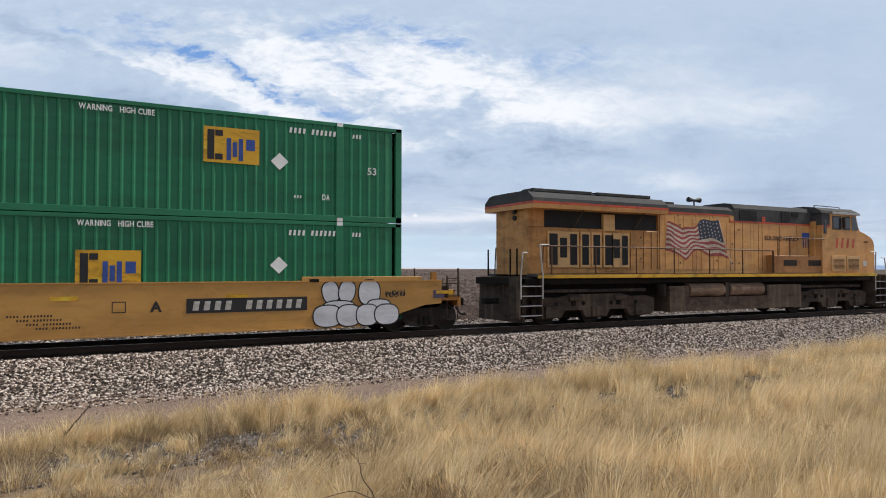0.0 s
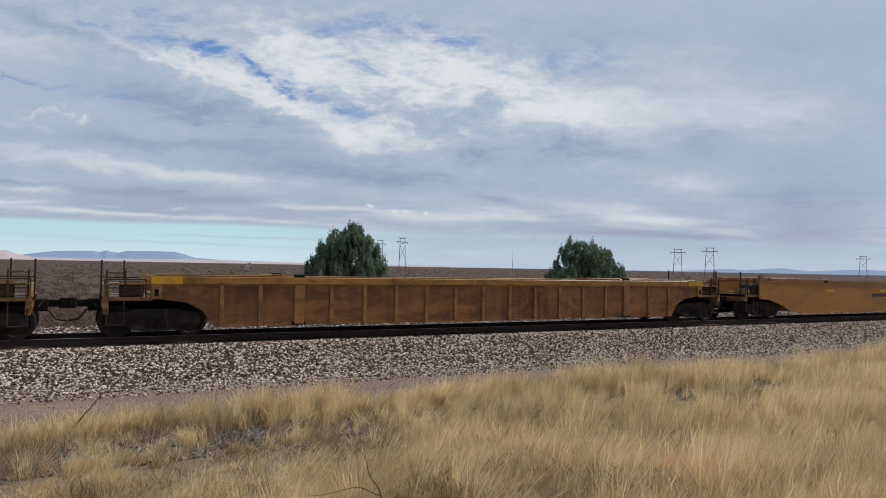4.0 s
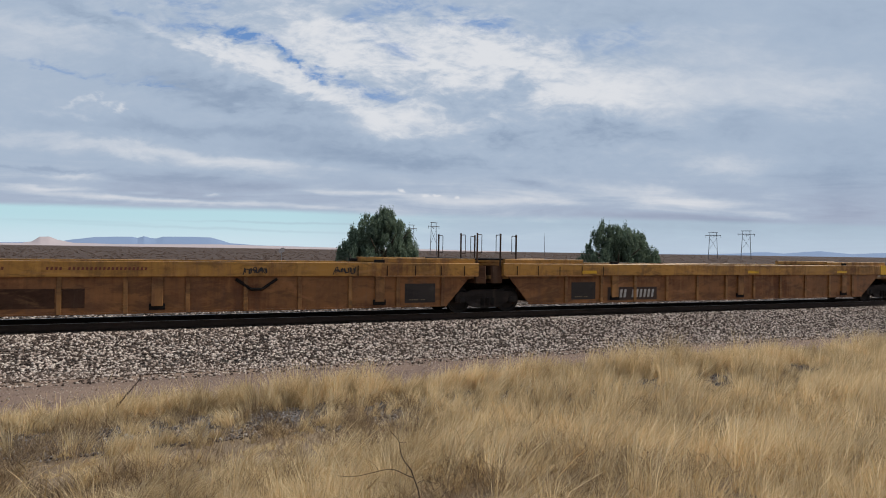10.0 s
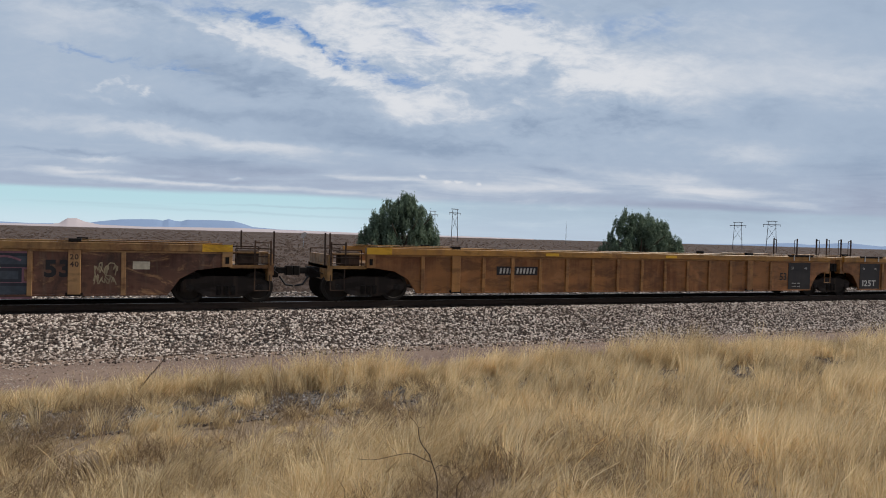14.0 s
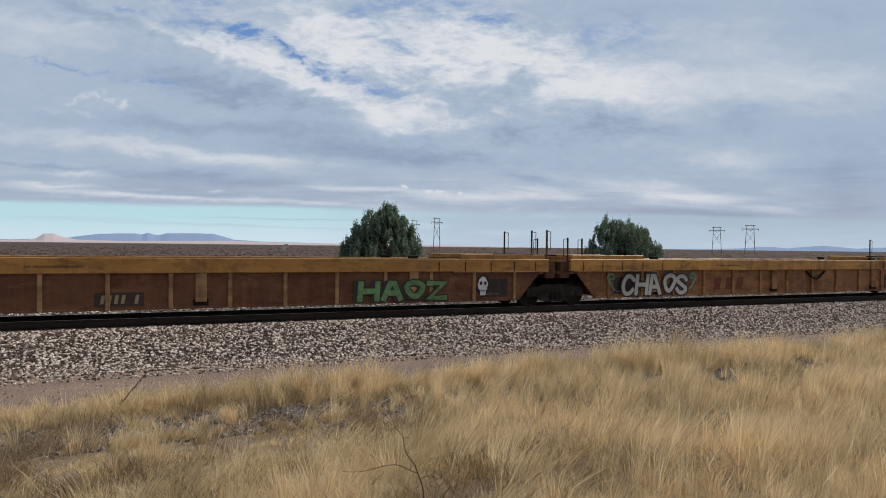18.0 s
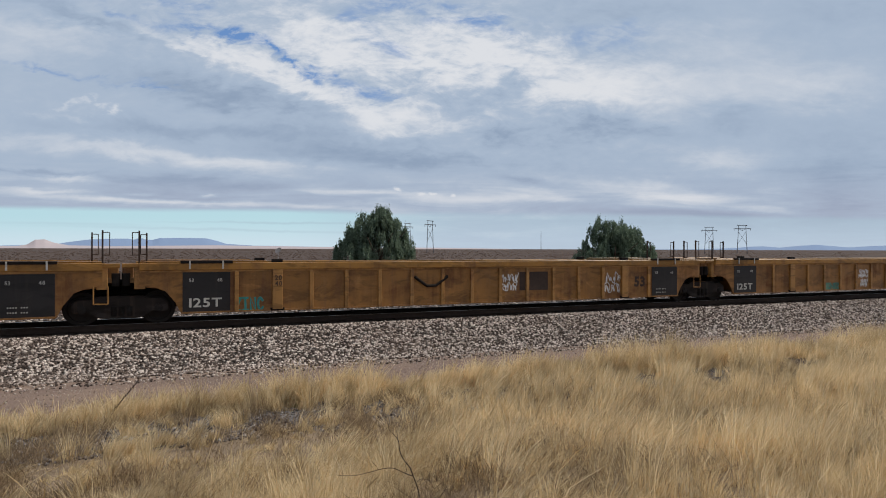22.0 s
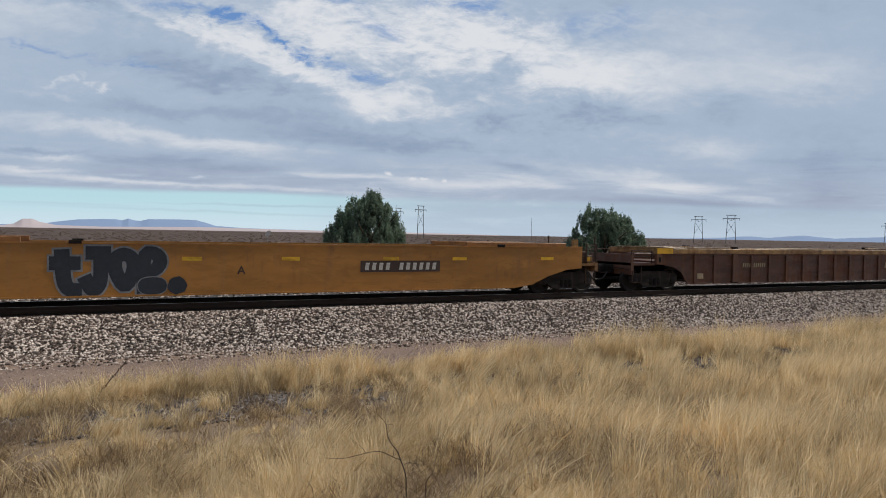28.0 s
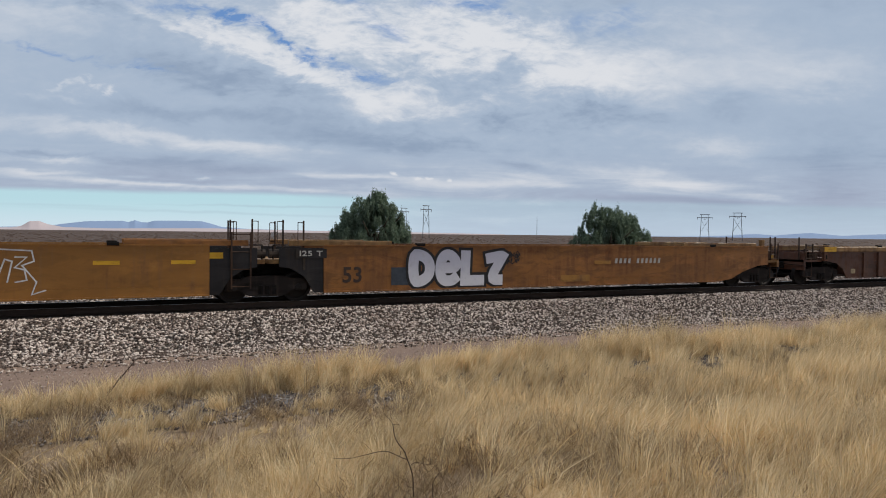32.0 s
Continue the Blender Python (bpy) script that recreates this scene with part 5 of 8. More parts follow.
def brake_wheel(unit, x, y, z, g):
    """The hand brake: a wheel that faces along the train on a tall stand; g points to the car's end."""
    s = Shape()
    n = 16
    for k in range(n):
        a, b = 6.283 * k / n, 6.283 * (k + 1) / n
        s.tube((x, y + 0.27 * math.cos(a), z + 0.27 * math.sin(a)), (x, y + 0.27 * math.cos(b), z + 0.27 * math.sin(b)), 0.02, 0.02, 5)
    for k in range(5):
        a = 6.283 * k / 5
        s.tube((x - g * 0.05, y, z), (x, y + 0.25 * math.cos(a), z + 0.25 * math.sin(a)), 0.013, 0.013, 5)
    part("brake_wheel", s, ENDS, unit)
    part("brake_stand", Shape().prism([(x - g * 0.10, 1.0), (x - g * 0.10, z + 0.22), (x - g * 0.26, z + 0.25), (x - g * 0.34, z - 0.1), (x - g * 0.62, 1.45), (x - g * 0.62, 1.0)], y - 0.14, y + 0.14), RUSTED, unit, "rusty brake stand")
    part("brake_chain", Shape().tube((x - g * 0.03, y, z), (x - g * 0.03, y, 1.0), 0.016, 0.016, 5), ENDS, unit)
    part("air_tank", Shape().tube((x - g * 0.85, y + 0.1, 1.68), (x - g * 1.4, y + 0.1, 1.68), 0.16, 0.16, 12).box(x - 1.2 * g - 0.05, x - 1.2 * g + 0.05, y, y + 0.2, 1.05, 1.56), GRIME, unit, "dark air tank")


PANEL_BROWN = weathered("brown_black_panel", (0.030, 0.022, 0.019), (0.05, 0.025, 0.016), amount=0.4, dust=0.1, seed=27)
L_HOLE = plain("dark_slot", (0.01, 0.009, 0.008), 0.9)
TRAIN = []           # thing, its train coordinate


def coupler_end(u, e, g, kind, mats, style, s_unit):
    """The platform, coupler, rails and truck at an end; e turns a distance from the coupling into x, g is the end's sign."""
    x = [e(v) for v in (0.02, 0.45, 0.75, 1.9, 3.4, 4.3)]
    a, b = sorted((x[1], x[5]))
    part("centre_sill", Shape().box(a, b, -0.27, 0.27, 0.66, 0.96, 0.02), GRIME, u)
    a, b = sorted((x[0], x[1]))
    part("coupler", Shape().box(a, b, -0.09, 0.09, 0.76, 0.94, 0.02).box(*sorted((e(0.0), e(0.2))), -0.16, 0.16, 0.72, 0.98, 0.03), GRIME, u, "rust-dark knuckle coupler")
    a, b = sorted((x[2], x[3]))
    part("end_platform", Shape().box(a, b, -1.2, 1.2, 0.96, 1.05).box(*sorted((x[2], e(0.87))), -1.22, 1.22, 0.78, 1.08), mats["end"], u, "end platform with steel deck")
    a, b = sorted((x[3], x[4]))
    part("end_deck", Shape().box(a, b, -1.22, 1.22, 1.02, 1.12), mats["end"], u)
    part("bulkhead", Shape().box(*sorted((e(4.3), e(4.38))), -1.2, 1.2, 0.3, 1.3), mats["side"], u)
    # grab rails at the near and far corner
    for y in (-1.18, 1.18):
        part("end_rail", Shape().path([(e(0.8), y, 1.05), (e(0.8), y, 1.5), (e(1.75), y, 1.5), (e(1.75), y, 1.05)], 0.018, 6).path([(e(0.8), y, 1.28), (e(1.75), y, 1.28)], 0.014, 5), ENDS, u)
    part("uncoupling_lever", Shape().path([(e(0.62), -1.25, 0.82), (e(0.6), -0.5, 0.86), (e(0.5), -0.12, 0.98)], 0.014, 5), GRIME, u)
    part("air_hose", Shape().path([(e(0.42), -0.3, 0.7), (e(0.25), -0.32, 0.46), (e(0.02), -0.3, 0.42)], 0.03, 6), BLACK, u)
    part("step", Shape().path([(e(0.85), -1.2, 0.95), (e(0.85), -1.2, 0.35), (e(1.25), -1.2, 0.35), (e(1.25), -1.2, 0.95)], 0.018, 5), ENDS, u)
    if kind == "flat":
        part("end_post", Shape().box(*sorted((e(1.62), e(1.82))), -1.24, -1.1, 1.05, 1.86, 0.02), mats["end"], u)
        if style == 2:
            part("end_plate", Shape().prism([(e(1.48), 0.88), (e(2.1), 0.85), (e(2.9), 0.64), (e(3.35), 0.46), (e(3.35), 1.585), (e(1.48), 1.585)], -1.322, -1.31), RUSTED, u, "rusted end plate beside the bogie")
            for d in (1.9, 2.5, 3.1):
                part("plate_rib", Shape().box(*sorted((e(d), e(d + 0.06))), -1.345, -1.322, 0.92, 1.56), RUSTED, u)
            part("end_beam", Shape().box(*sorted((e(0.8), e(3.4))), -1.34, -1.2, 1.585, 1.66, 0.01), RUSTED, u)
        part("end_box", Shape().box(*sorted((e(0.9), e(1.5))), -1.1, -0.5, 1.05, 1.3, 0.03), mats["end"], u)
        part("warning_plate", Paint().patch(*sorted((e(1.0), e(1.45))), 1.08, 1.26, -1.105), BRIGHT, u, "yellow warning plate")
    if kind == "rib":
        part("end_stanchion", Shape().box(*sorted((e(1.86), e(2.12))), -1.345, -1.2, 1.0, 1.40, 0.012), mats["rib"], u)
        part("stanchion_hole", Shape().box(*sorted((e(1.94), e(2.04))), -1.35, -1.34, 1.08, 1.26), L_HOLE, u, "dark slot in the stanchion")
        part("end_frame", Shape().box(*sorted((e(0.78), e(0.9))), -1.2, 1.2, 0.62, 1.36, 0.01), mats["end"], u)
        part("end_shelf", Shape().box(*sorted((e(0.9), e(1.85))), -1.2, -0.7, 1.36, 1.41, 0.01), mats["end"], u)
    if style >= 1:
        ladder(u, e(1.05), -1.24, 1.05, 1.72, ENDS)
        part("valve_box", Shape().box(*sorted((e(1.15), e(1.7))), -1.15, -0.6, 1.05, 1.46, 0.04), ENDS, u)
        pole(u, e(0.72), -1.0, 1.05, 1.98, ENDS)
        pole(u, e(1.35), 0.9, 1.05, 1.98, ENDS)
    if style >= 2:
        brake_wheel(u, e(0.62), -0.75, 2.05, g)
        pole(u, e(0.5), 0.6, 0.95, 2.1, ENDS)
        part("brake_gear_box", Shape().box(*sorted((e(1.0), e(1.6))), -0.5, 0.3, 1.12, 1.6, 0.05), ENDS, u)
    truck(u, e(2.0), s_unit)


def joint_end(u, e, g, kind, mats, style, owner, s_unit, top):
    """The end over a shared truck."""
    a, b = sorted((e(0.06), e(1.9)))
    part("end_platform", Shape().box(a, b, -1.12, 1.12, 1.08, 1.2), mats["end"], u, "platform over the shared bogie")
    part("bulkhead", Shape().box(*sorted((e(1.9), e(1.98))), -1.2, 1.2, 0.3, 1.3), mats["side"], u)
    part("centre_sill", Shape().box(*sorted((e(0.02), e(1.9))), -0.35, 0.35, 0.72, 1.06, 0.03), GRIME, u)
    if kind == "flat":
        for y0, y1 in ((-1.27, -1.2), (1.2, 1.27)):
            part("end_panel", Shape().prism([(e(0.3), 1.0), (e(0.3), 1.52), (e(1.56), 1.52), (e(1.56), 0.26), (e(1.3), 0.26), (e(1.0), 0.72), (e(0.62), 0.95)], y0, y1), BLACK_PANEL, u, "black panel beside the bogie")
        part("end_rail", Shape().path([(e(0.15), -1.15, 1.2), (e(0.15), -1.15, 1.6), (e(1.2), -1.15, 1.6)], 0.018, 6), GRIME, u)
        part("panel_rib", Shape().box(*sorted((e(0.95), e(1.02))), -1.30, -1.27, 0.9, 1.5), GRIME_LIGHT, u)
        part("brake_cylinder", Shape().tube((e(0.05), -1.05, 1.36), (e(0.6), -1.05, 1.36), 0.13, 0.13, 10), GRIME_LIGHT, u)
        if g > 0:
            ladder(u, e(0.74), -1.34, 0.42, 1.95, ENDS, 0.5)
            part("yellow_reflector", Paint().patch(e(1.55), e(1.2), 1.24, 1.4, -1.285), BRIGHT, u)
    if kind == "rib":
        part("end_frame", Shape().box(*sorted((e(0.30), e(0.56))), -1.25, -1.0, 0.92, 1.50, 0.015), mats["rib"], u)
        part("end_beam", Shape().box(*sorted((e(0.02), e(1.5))), -1.26, -1.1, 1.46, 1.57, 0.015), mats["chord"], u)
        part("pocket_plate", Shape().box(*sorted((e(0.60), e(1.05))), -1.24, -1.1, 1.05, 1.44, 0.012), mats["end"], u)
        part("brake_valve", Shape().tube((e(0.12), -1.1, 1.0), (e(0.12), -1.1, 1.32), 0.1, 0.1, 8), GRIME, u)
        part("centre_plate", Shape().box(*sorted((e(0.05), e(0.30))), -0.95, 0.95, 1.12, 1.46, 0.02), mats["side"], u, "rusty plate between the cars")
        part("arm_plate", Shape().prism([(e(0.56), 0.96), (e(1.5), 0.84), (e(1.5), 1.46), (e(0.56), 1.46)], -1.235, -1.20), mats["side"], u)
        if g > 0:
            part("step", Shape().path([(e(0.30), -1.27, 1.0), (e(0.30), -1.27, 0.56), (e(0.62), -1.27, 0.56), (e(0.62), -1.27, 1.0)], 0.018, 5), mats["rib"], u, "hanging stirrup step")
    if kind == "band":
        bay = math.copysign(round((abs(e(3.0)) - 1.475) / 1.47) * 1.47 + 1.475, e(3.0))
        part("warning_panel", Paint().patch(bay - 0.5, bay + 0.5, 0.38, 0.96, -1.235), PANEL_BROWN, u, "dark stencil panel")
        marks(u, bay - 0.36, 0.46, 7, 0.03, -1.24, FADED, 2.2)
        for d in (0.95, 1.75, 2.6, 3.5, 4.4):
            part("chord_seam", Shape().box(e(d) - 0.014, e(d) + 0.014, -1.346, -1.336, 1.2, 1.5), GRIME, u, "dark seam in the top chord")
        part("end_lip", Shape().box(*sorted((e(0.5), e(3.9))), -1.40, -1.33, 1.165, 1.20), mats["rib"], u)
        part("junction_box", Shape().box(*sorted((e(0.1), e(0.5))), -1.2, -0.6, 0.95, 1.5, 0.04), RUSTED, u, "rusted steel box")
    for y, d in ((-1.16, 0.42), (-1.16, 1.0), (1.12, 0.7)):
        if style == 0 and d == 1.0:
            continue
        pole(u, e(d), y, 1.2, {0: 2.42, 1: 2.32, 2: 2.55}[style] - 0.04 * d, ENDS, g)
    if style == 2:
        part("overhead_tray", Shape().box(*sorted((e(0.0), e(1.3))), -1.1, 0.9, 1.68, 1.73), GRIME, u)
    if owner:
        part("joint_casting", Shape().box(-0.3 + e(0), 0.3 + e(0), -0.3, 0.3, 0.75, 1.12, 0.08), GRIME, u, "articulated connector casting")
        truck(u, e(0), s_unit)


def well_car(kind, s0, s1, ends, mats, label, styles=(1, 2), top=1.58, cap=False, group="well cars of the train", pitch=None, black=False):
    """A well car between the couplings s0 and s1 of the train; ends: c for a coupler, a for a joint over a shared truck."""
    h, mid = (s1 - s0) / 2, (s0 + s1) / 2
    u = new("well_car")
    tagged(u, label, "rail car", group)
    TRAIN.append((u, mid))
    el, er = (lambda d: -h + d), (lambda d: h - d)
    side_y = {"rib": 1.27, "flat": 1.31, "band": 1.23}[kind]
    band = {"rib": 0.19, "flat": 0.0, "band": 0.39}[kind] if top > 1.4 else 0.28
    cl, cr = CUTS[kind, ends[0]], CUTS[kind, ends[1]]
    roof = top - band
    outline = [(el(d), z) for d, z in cl] + [(er(d), z) for d, z in reversed(cr)] + [(er(cr[0][0]), roof), (el(cl[0][0]), roof)]
    x0, x1 = el(cl[0][0]), er(cr[0][0])
    f0, f1 = el(cl[-1][0]), er(cr[-1][0])
    for g in (-1, 1):
        part("side", Shape().prism(outline, g * side_y, g * (side_y - 0.05)), mats["side"], u)
        part("bottom_sill", Shape().box(f0, f1, *sorted((g * (side_y + 0.03), g * (side_y - 0.12))), 0.255, 0.30), mats["side"], u)
        if band:
            xa, xb = (x0, x1) if kind == "rib" else (el({"c": 1.75, "a": 0.45}[ends[0]]), er({"c": 1.75, "a": 0.45}[ends[1]]))
            part("top_chord", Shape().box(xa, xb, *sorted((g * (side_y + (0.07 if kind == "rib" else 0.11)), g * (side_y - 0.10))), roof, top, 0.012), mats["chord"], u)
        if kind == "rib":
            part("chord_lip", Shape().box(x0, x1, *sorted((g * (side_y + 0.03), g * side_y)), roof - 0.05, roof), mats["rib"], u)
        if kind == "flat":
            part("side_crease", Shape().box(f0, f1, *sorted((g * (side_y + 0.004), g * side_y)), 0.265, 0.52, 0.005), mats["side"], u)
            part("top_lip", Shape().box(x0, x1, *sorted((g * (side_y + 0.03), g * (side_y - 0.1))), top, top + 0.035), mats["chord"], u)
    # side posts, wider where containers are lifted
    wide = (-6.05, 6.05)
    if kind in ("rib", "band"):
        p = pitch or {"rib": 1.02, "band": 1.47}[kind]
        spots = []
        if kind == "rib":
            k = 0
            while k * p < h:
                spots += [k * p] + ([-k * p] if k else [])
                k += 1
            spots = [v for v in spots if all(abs(v - w) > 0.45 for w in wide)]
        else:
            k = 0
            while 0.74 + k * p < h:
                spots += [0.74 + k * p, -0.74 - k * p]
                k += 1
            wide = (-6.05, 0.0, 6.05)
            spots = [v for v in spots if all(abs(v - w) > 0.5 for w in wide)]
        for v in spots:
            if black and ((ends[0] == "a" and v < el(2.8)) or (ends[1] == "a" and v > er(2.8))):
                continue
            if f0 + 0.15 < v < f1 - 0.15:
                w = 0.055
                for g in (-1, 1):
                    part("side_post", Shape().box(v - w, v + w, *sorted((g * side_y, g * (side_y + 0.06))), 0.27, roof - (0.05 if kind == "rib" else 0.0), 0.008), mats["rib"], u)
        for v in wide:
            for g in (-1, 1):
                part("lift_post", Shape().box(v - 0.14, v + 0.14, *sorted((g * side_y, g * (side_y + 0.075))), 0.30 if kind == "rib" else 0.44, roof, 0.01), mats["rib"], u)
                part("lift_shoe", Shape().box(v - 0.19, v + 0.19, *sorted((g * side_y, g * (side_y + 0.05))), 0.26 if kind == "rib" else 0.34, 0.34 if kind == "rib" else 0.5, 0.01), GRIME, u)
    for v in (-6.05, 6.05):
        for g in (-1, 1):
            part("corner_guide", Shape().box(v - 0.14, v + 0.14, *sorted((g * (side_y - 0.1), g * (side_y + 0.04))), top, top + 0.09, 0.01), GRIME, u)
    # raised guides over the ends
    for e, kind_e, g in ((el, ends[0], -1), (er, ends[1], 1)):
        a, b = sorted((e({"c": 2.2, "a": 0.55}[kind_e]), e({"c": 6.0, "a": 3.6}[kind_e])))
        rise = {"rib": 0.045, "flat": 0.15, "band": 0.14}[kind]
        for y in (-side_y, side_y):
            part("end_cap", Shape().box(a, b, *sorted((y * 1.015, y * 0.9)), top + (0.02 if kind == "rib" else 0.0), top + rise, 0.01), mats["cap" if "cap" in mats else "chord"], u)
    part("well_floor", Shape().box(f0 + 0.3, f1 - 0.3, -1.1, 1.1, 0.311, 0.35), GRIME_LIGHT, u)
    for k in range(6):
        v = f0 + (f1 - f0) * (k + 0.5) / 6
        part("cross_bearer", Shape().box(v - 0.15, v + 0.15, -1.2, 1.2, 0.265, 0.31), GRIME, u)
    for e, kind_e, g, st, own in ((el, ends[0], -1, styles[0], False), (er, ends[1], 1, styles[1], True)):
        if kind_e == "c":
            coupler_end(u, e, g, kind, mats, st, mid)
        else:
            joint_end(u, e, g, kind, mats, st, own, mid, top)
        if kind == "rib" and kind_e == "a" and black:
            a, b = sorted((e(1.45), e(2.65)))
            part("black_panel", Shape().box(a, b, -side_y - 0.012, -side_y, 0.28, roof - 0.06), BLACK_PANEL, u, "black stencil panel")
            part("panel_bar", Shape().box(*sorted((e(1.4), e(2.7))), -1.36, -1.28, top - 0.02, top + 0.05), GRIME, u)
            for d in (1.62, 2.45):
                part("white_clip", Shape().box(e(d) - 0.02, e(d) + 0.02, -1.37, -1.345, top - 0.16, top + 0.06), WHITE, u)
            if g < 0:
                words(u, "125T", a + 0.16, 0.42, 0.24, -side_y - 0.018, WHITE, width=0.82)
            else:
                marks(u, a + 0.2, 0.52, 8, 0.035, -side_y - 0.016, WHITE, 1.4)
                marks(u, a + 0.2, 0.40, 8, 0.035, -side_y - 0.016, WHITE, 1.4)
            for d, tx in ((0.16, "53"), (0.86, "48")):
                words(u, tx, a + d, 1.08, 0.09, -side_y - 0.016, WHITE)
        if kind_e == "c":
            a, b = sorted((e(1.86), e(2.62)))
            yy = -side_y - (0.075 if kind == "rib" else 0.115)
            if kind != "flat":
                part("yellow_end", Shape().box(a, b, yy - 0.004, yy + 0.06, roof + 0.005, top + 0.006), BRIGHT, u, "bright yellow safety end")
    return u, side_y, h

# ---- the train: liveries ----
LIVERY = {
    "rusty": dict(side=RUST_BROWN, rib=RIB_BROWN, chord=CHORD_BROWN, end=CHORD_BROWN),
    "brown": dict(side=BROWN, rib=RIB, chord=YELLOW, end=BROWN),
    "streaked": dict(side=MAROON_BROWN, rib=RIB_BROWN, chord=CHORD_BROWN, end=CHORD_BROWN),
    "dark": dict(side=DARK_BROWN, rib=DARK_BROWN, chord=CHORD_BROWN, end=DARK_BROWN),
    "ochre": dict(side=BAND_BROWN, rib=RIB, chord=OCHRE, end=CHORD_BROWN),
    "amber": dict(side=AMBER, rib=AMBER_RIB, chord=OCHRE, end=CHORD_BROWN),
    "band": dict(side=BAND_BROWN, rib=RIB, chord=YELLOW, end=CHORD_BROWN),
    "banded": dict(side=RUST_BROWN, rib=RIB_BROWN, chord=OCHRE, end=CHORD_BROWN),
    "orange": dict(side=ORANGE, rib=ORANGE, chord=ORANGE, end=CHORD_BROWN, cap=ORANGE_RUST),
    "worn": dict(side=ORANGE_RUST, rib=ORANGE_RUST, chord=ORANGE_RUST, end=CHORD_BROWN, cap=CHORD_BROWN),
    "yellow": dict(side=OCHRE, rib=RIB, chord=YELLOW, end=YELLOW),
}
WORDS = {"rusty": "rust-streaked brown", "brown": "faded brown and yellow", "streaked": "streaked brown", "dark": "dark brown weathered", "ochre": "ochre and brown", "amber": "weathered amber",
         "band": "orange-brown yellow-banded", "banded": "rusty brown ochre-banded", "orange": "smooth-sided orange-yellow", "worn": "smooth-sided rusting orange", "yellow": "low ochre-yellow"}
COUPLINGS = (35.3, 56.85, 76.55, 98.0, 121.55, 145.3, 168.6, 192.2, 215.7, 237.6, 257.1, 279.1, 302.6, 326.75, 350.0, 371.5, 391.4, 413.2, 436.7, 459.2, 479.5,
             501.1, 525.0, 546.9, 566.8, 588.25, 609.9, 630.1, 651.2, 673.2, 693.5, 715.1, 739.0, 763.0, 785.1, 804.9, 826.1, 849.5)
# kind, ends, livery, styles of the two ends, black end panels
CONSIST = (
    ("rib", "ca", "rusty", (0, 1), 1), ("rib", "aa", "rusty", (1, 1), 1), ("rib", "ac", "ochre", (1, 1), 1),
    ("rib", "cc", "ochre", (1, 1), 0), ("flat", "cc", "orange", (1, 1), 0), ("rib", "cc", "brown", (1, 1), 0), ("flat", "cc", "worn", (2, 1), 0), ("rib", "cc", "brown", (0, 2), 0),
    ("band", "ca", "band", (0, 1), 0), ("band", "aa", "band", (2, 2), 0), ("band", "ac", "band", (2, 0), 0),
    ("rib", "cc", "streaked", (1, 0), 0), ("rib", "cc", "streaked", (1, 1), 0), ("rib", "cc", "streaked", (1, 1), 0),
    ("rib", "ca", "ochre", (1, 1), 1), ("rib", "aa", "ochre", (1, 1), 1), ("rib", "ac", "ochre", (1, 1), 1),
    ("rib", "cc", "dark", (1, 2), 0),
    ("band", "ca", "banded", (0, 2), 0), ("band", "aa", "band", (1, 2), 0), ("band", "ac", "band", (1, 1), 0),
    ("rib", "cc", "dark", (1, 0), 0),
    ("rib", "ca", "amber", (1, 0), 1), ("rib", "aa", "amber", (0, 1), 1), ("rib", "ac", "amber", (1, 1), 1),
    ("flat", "ca", "worn", (2, 1), 0), ("flat", "aa", "worn", (1, 1), 0), ("flat", "ac", "orange", (1, 2), 0),
    ("flat", "ca", "orange", (1, 1), 0), ("flat", "aa", "orange", (1, 1), 0), ("flat", "ac", "orange", (1, 1), 0),
    ("rib", "cc", "dark", (0, 0), 0), ("rib", "cc", "yellow", (1, 1), 0),
    ("flat", "ca", "worn", (2, 1), 0), ("flat", "aa", "orange", (1, 1), 0), ("flat", "ac", "worn", (1, 1), 0),
    ("rib", "cc", "dark", (1, 1), 0))
UNITS = []
for k, (kind, ends, livery, styles, black) in enumerate(CONSIST):
    how = {"rib": "ribbed", "flat": "plain-sided", "band": "panelled"}[kind]
    label = "empty %s %s container well car on rails" % (WORDS[livery], how) if kind == "rib" else "empty %s container well car on rails" % WORDS[livery]
    u, sy, half = well_car(kind, COUPLINGS[k], COUPLINGS[k + 1], ends, LIVERY[livery], label, styles, 1.31 if livery == "yellow" else 1.58, pitch=1.46 if livery == "yellow" else None, black=bool(black))
    UNITS.append((u, -sy))

# ---- markings and graffiti ----
TEAL, LIME = plain("teal_spray", (0.035, 0.22, 0.20), 0.5), plain("lime_spray", (0.45, 0.52, 0.10), 0.5)
GREY_SPRAY, WHITE_SPRAY = plain("grey_spray", (0.20, 0.205, 0.21), 0.6, 0, 0.4), plain("white_spray", (0.66, 0.65, 0.63), 0.6, 0, 0.3)
OLIVE_SPRAY, RED_SPRAY = plain("olive_grey_spray", (0.27, 0.195, 0.085), 0.6, 0, 0.4), plain("red_spray", (0.42, 0.05, 0.04), 0.5)
SEA_SPRAY, VIOLET_SPRAY = plain("sea_green_spray", (0.10, 0.21, 0.145), 0.6, 0, 0.4), plain("violet_spray", (0.085, 0.065, 0.115), 0.6, 0, 0.5)
SLATE_SPRAY, CREAM = plain("slate_spray", (0.045, 0.055, 0.07), 0.6, 0, 0.4), plain("cream_spray", (0.50, 0.44, 0.33), 0.6)


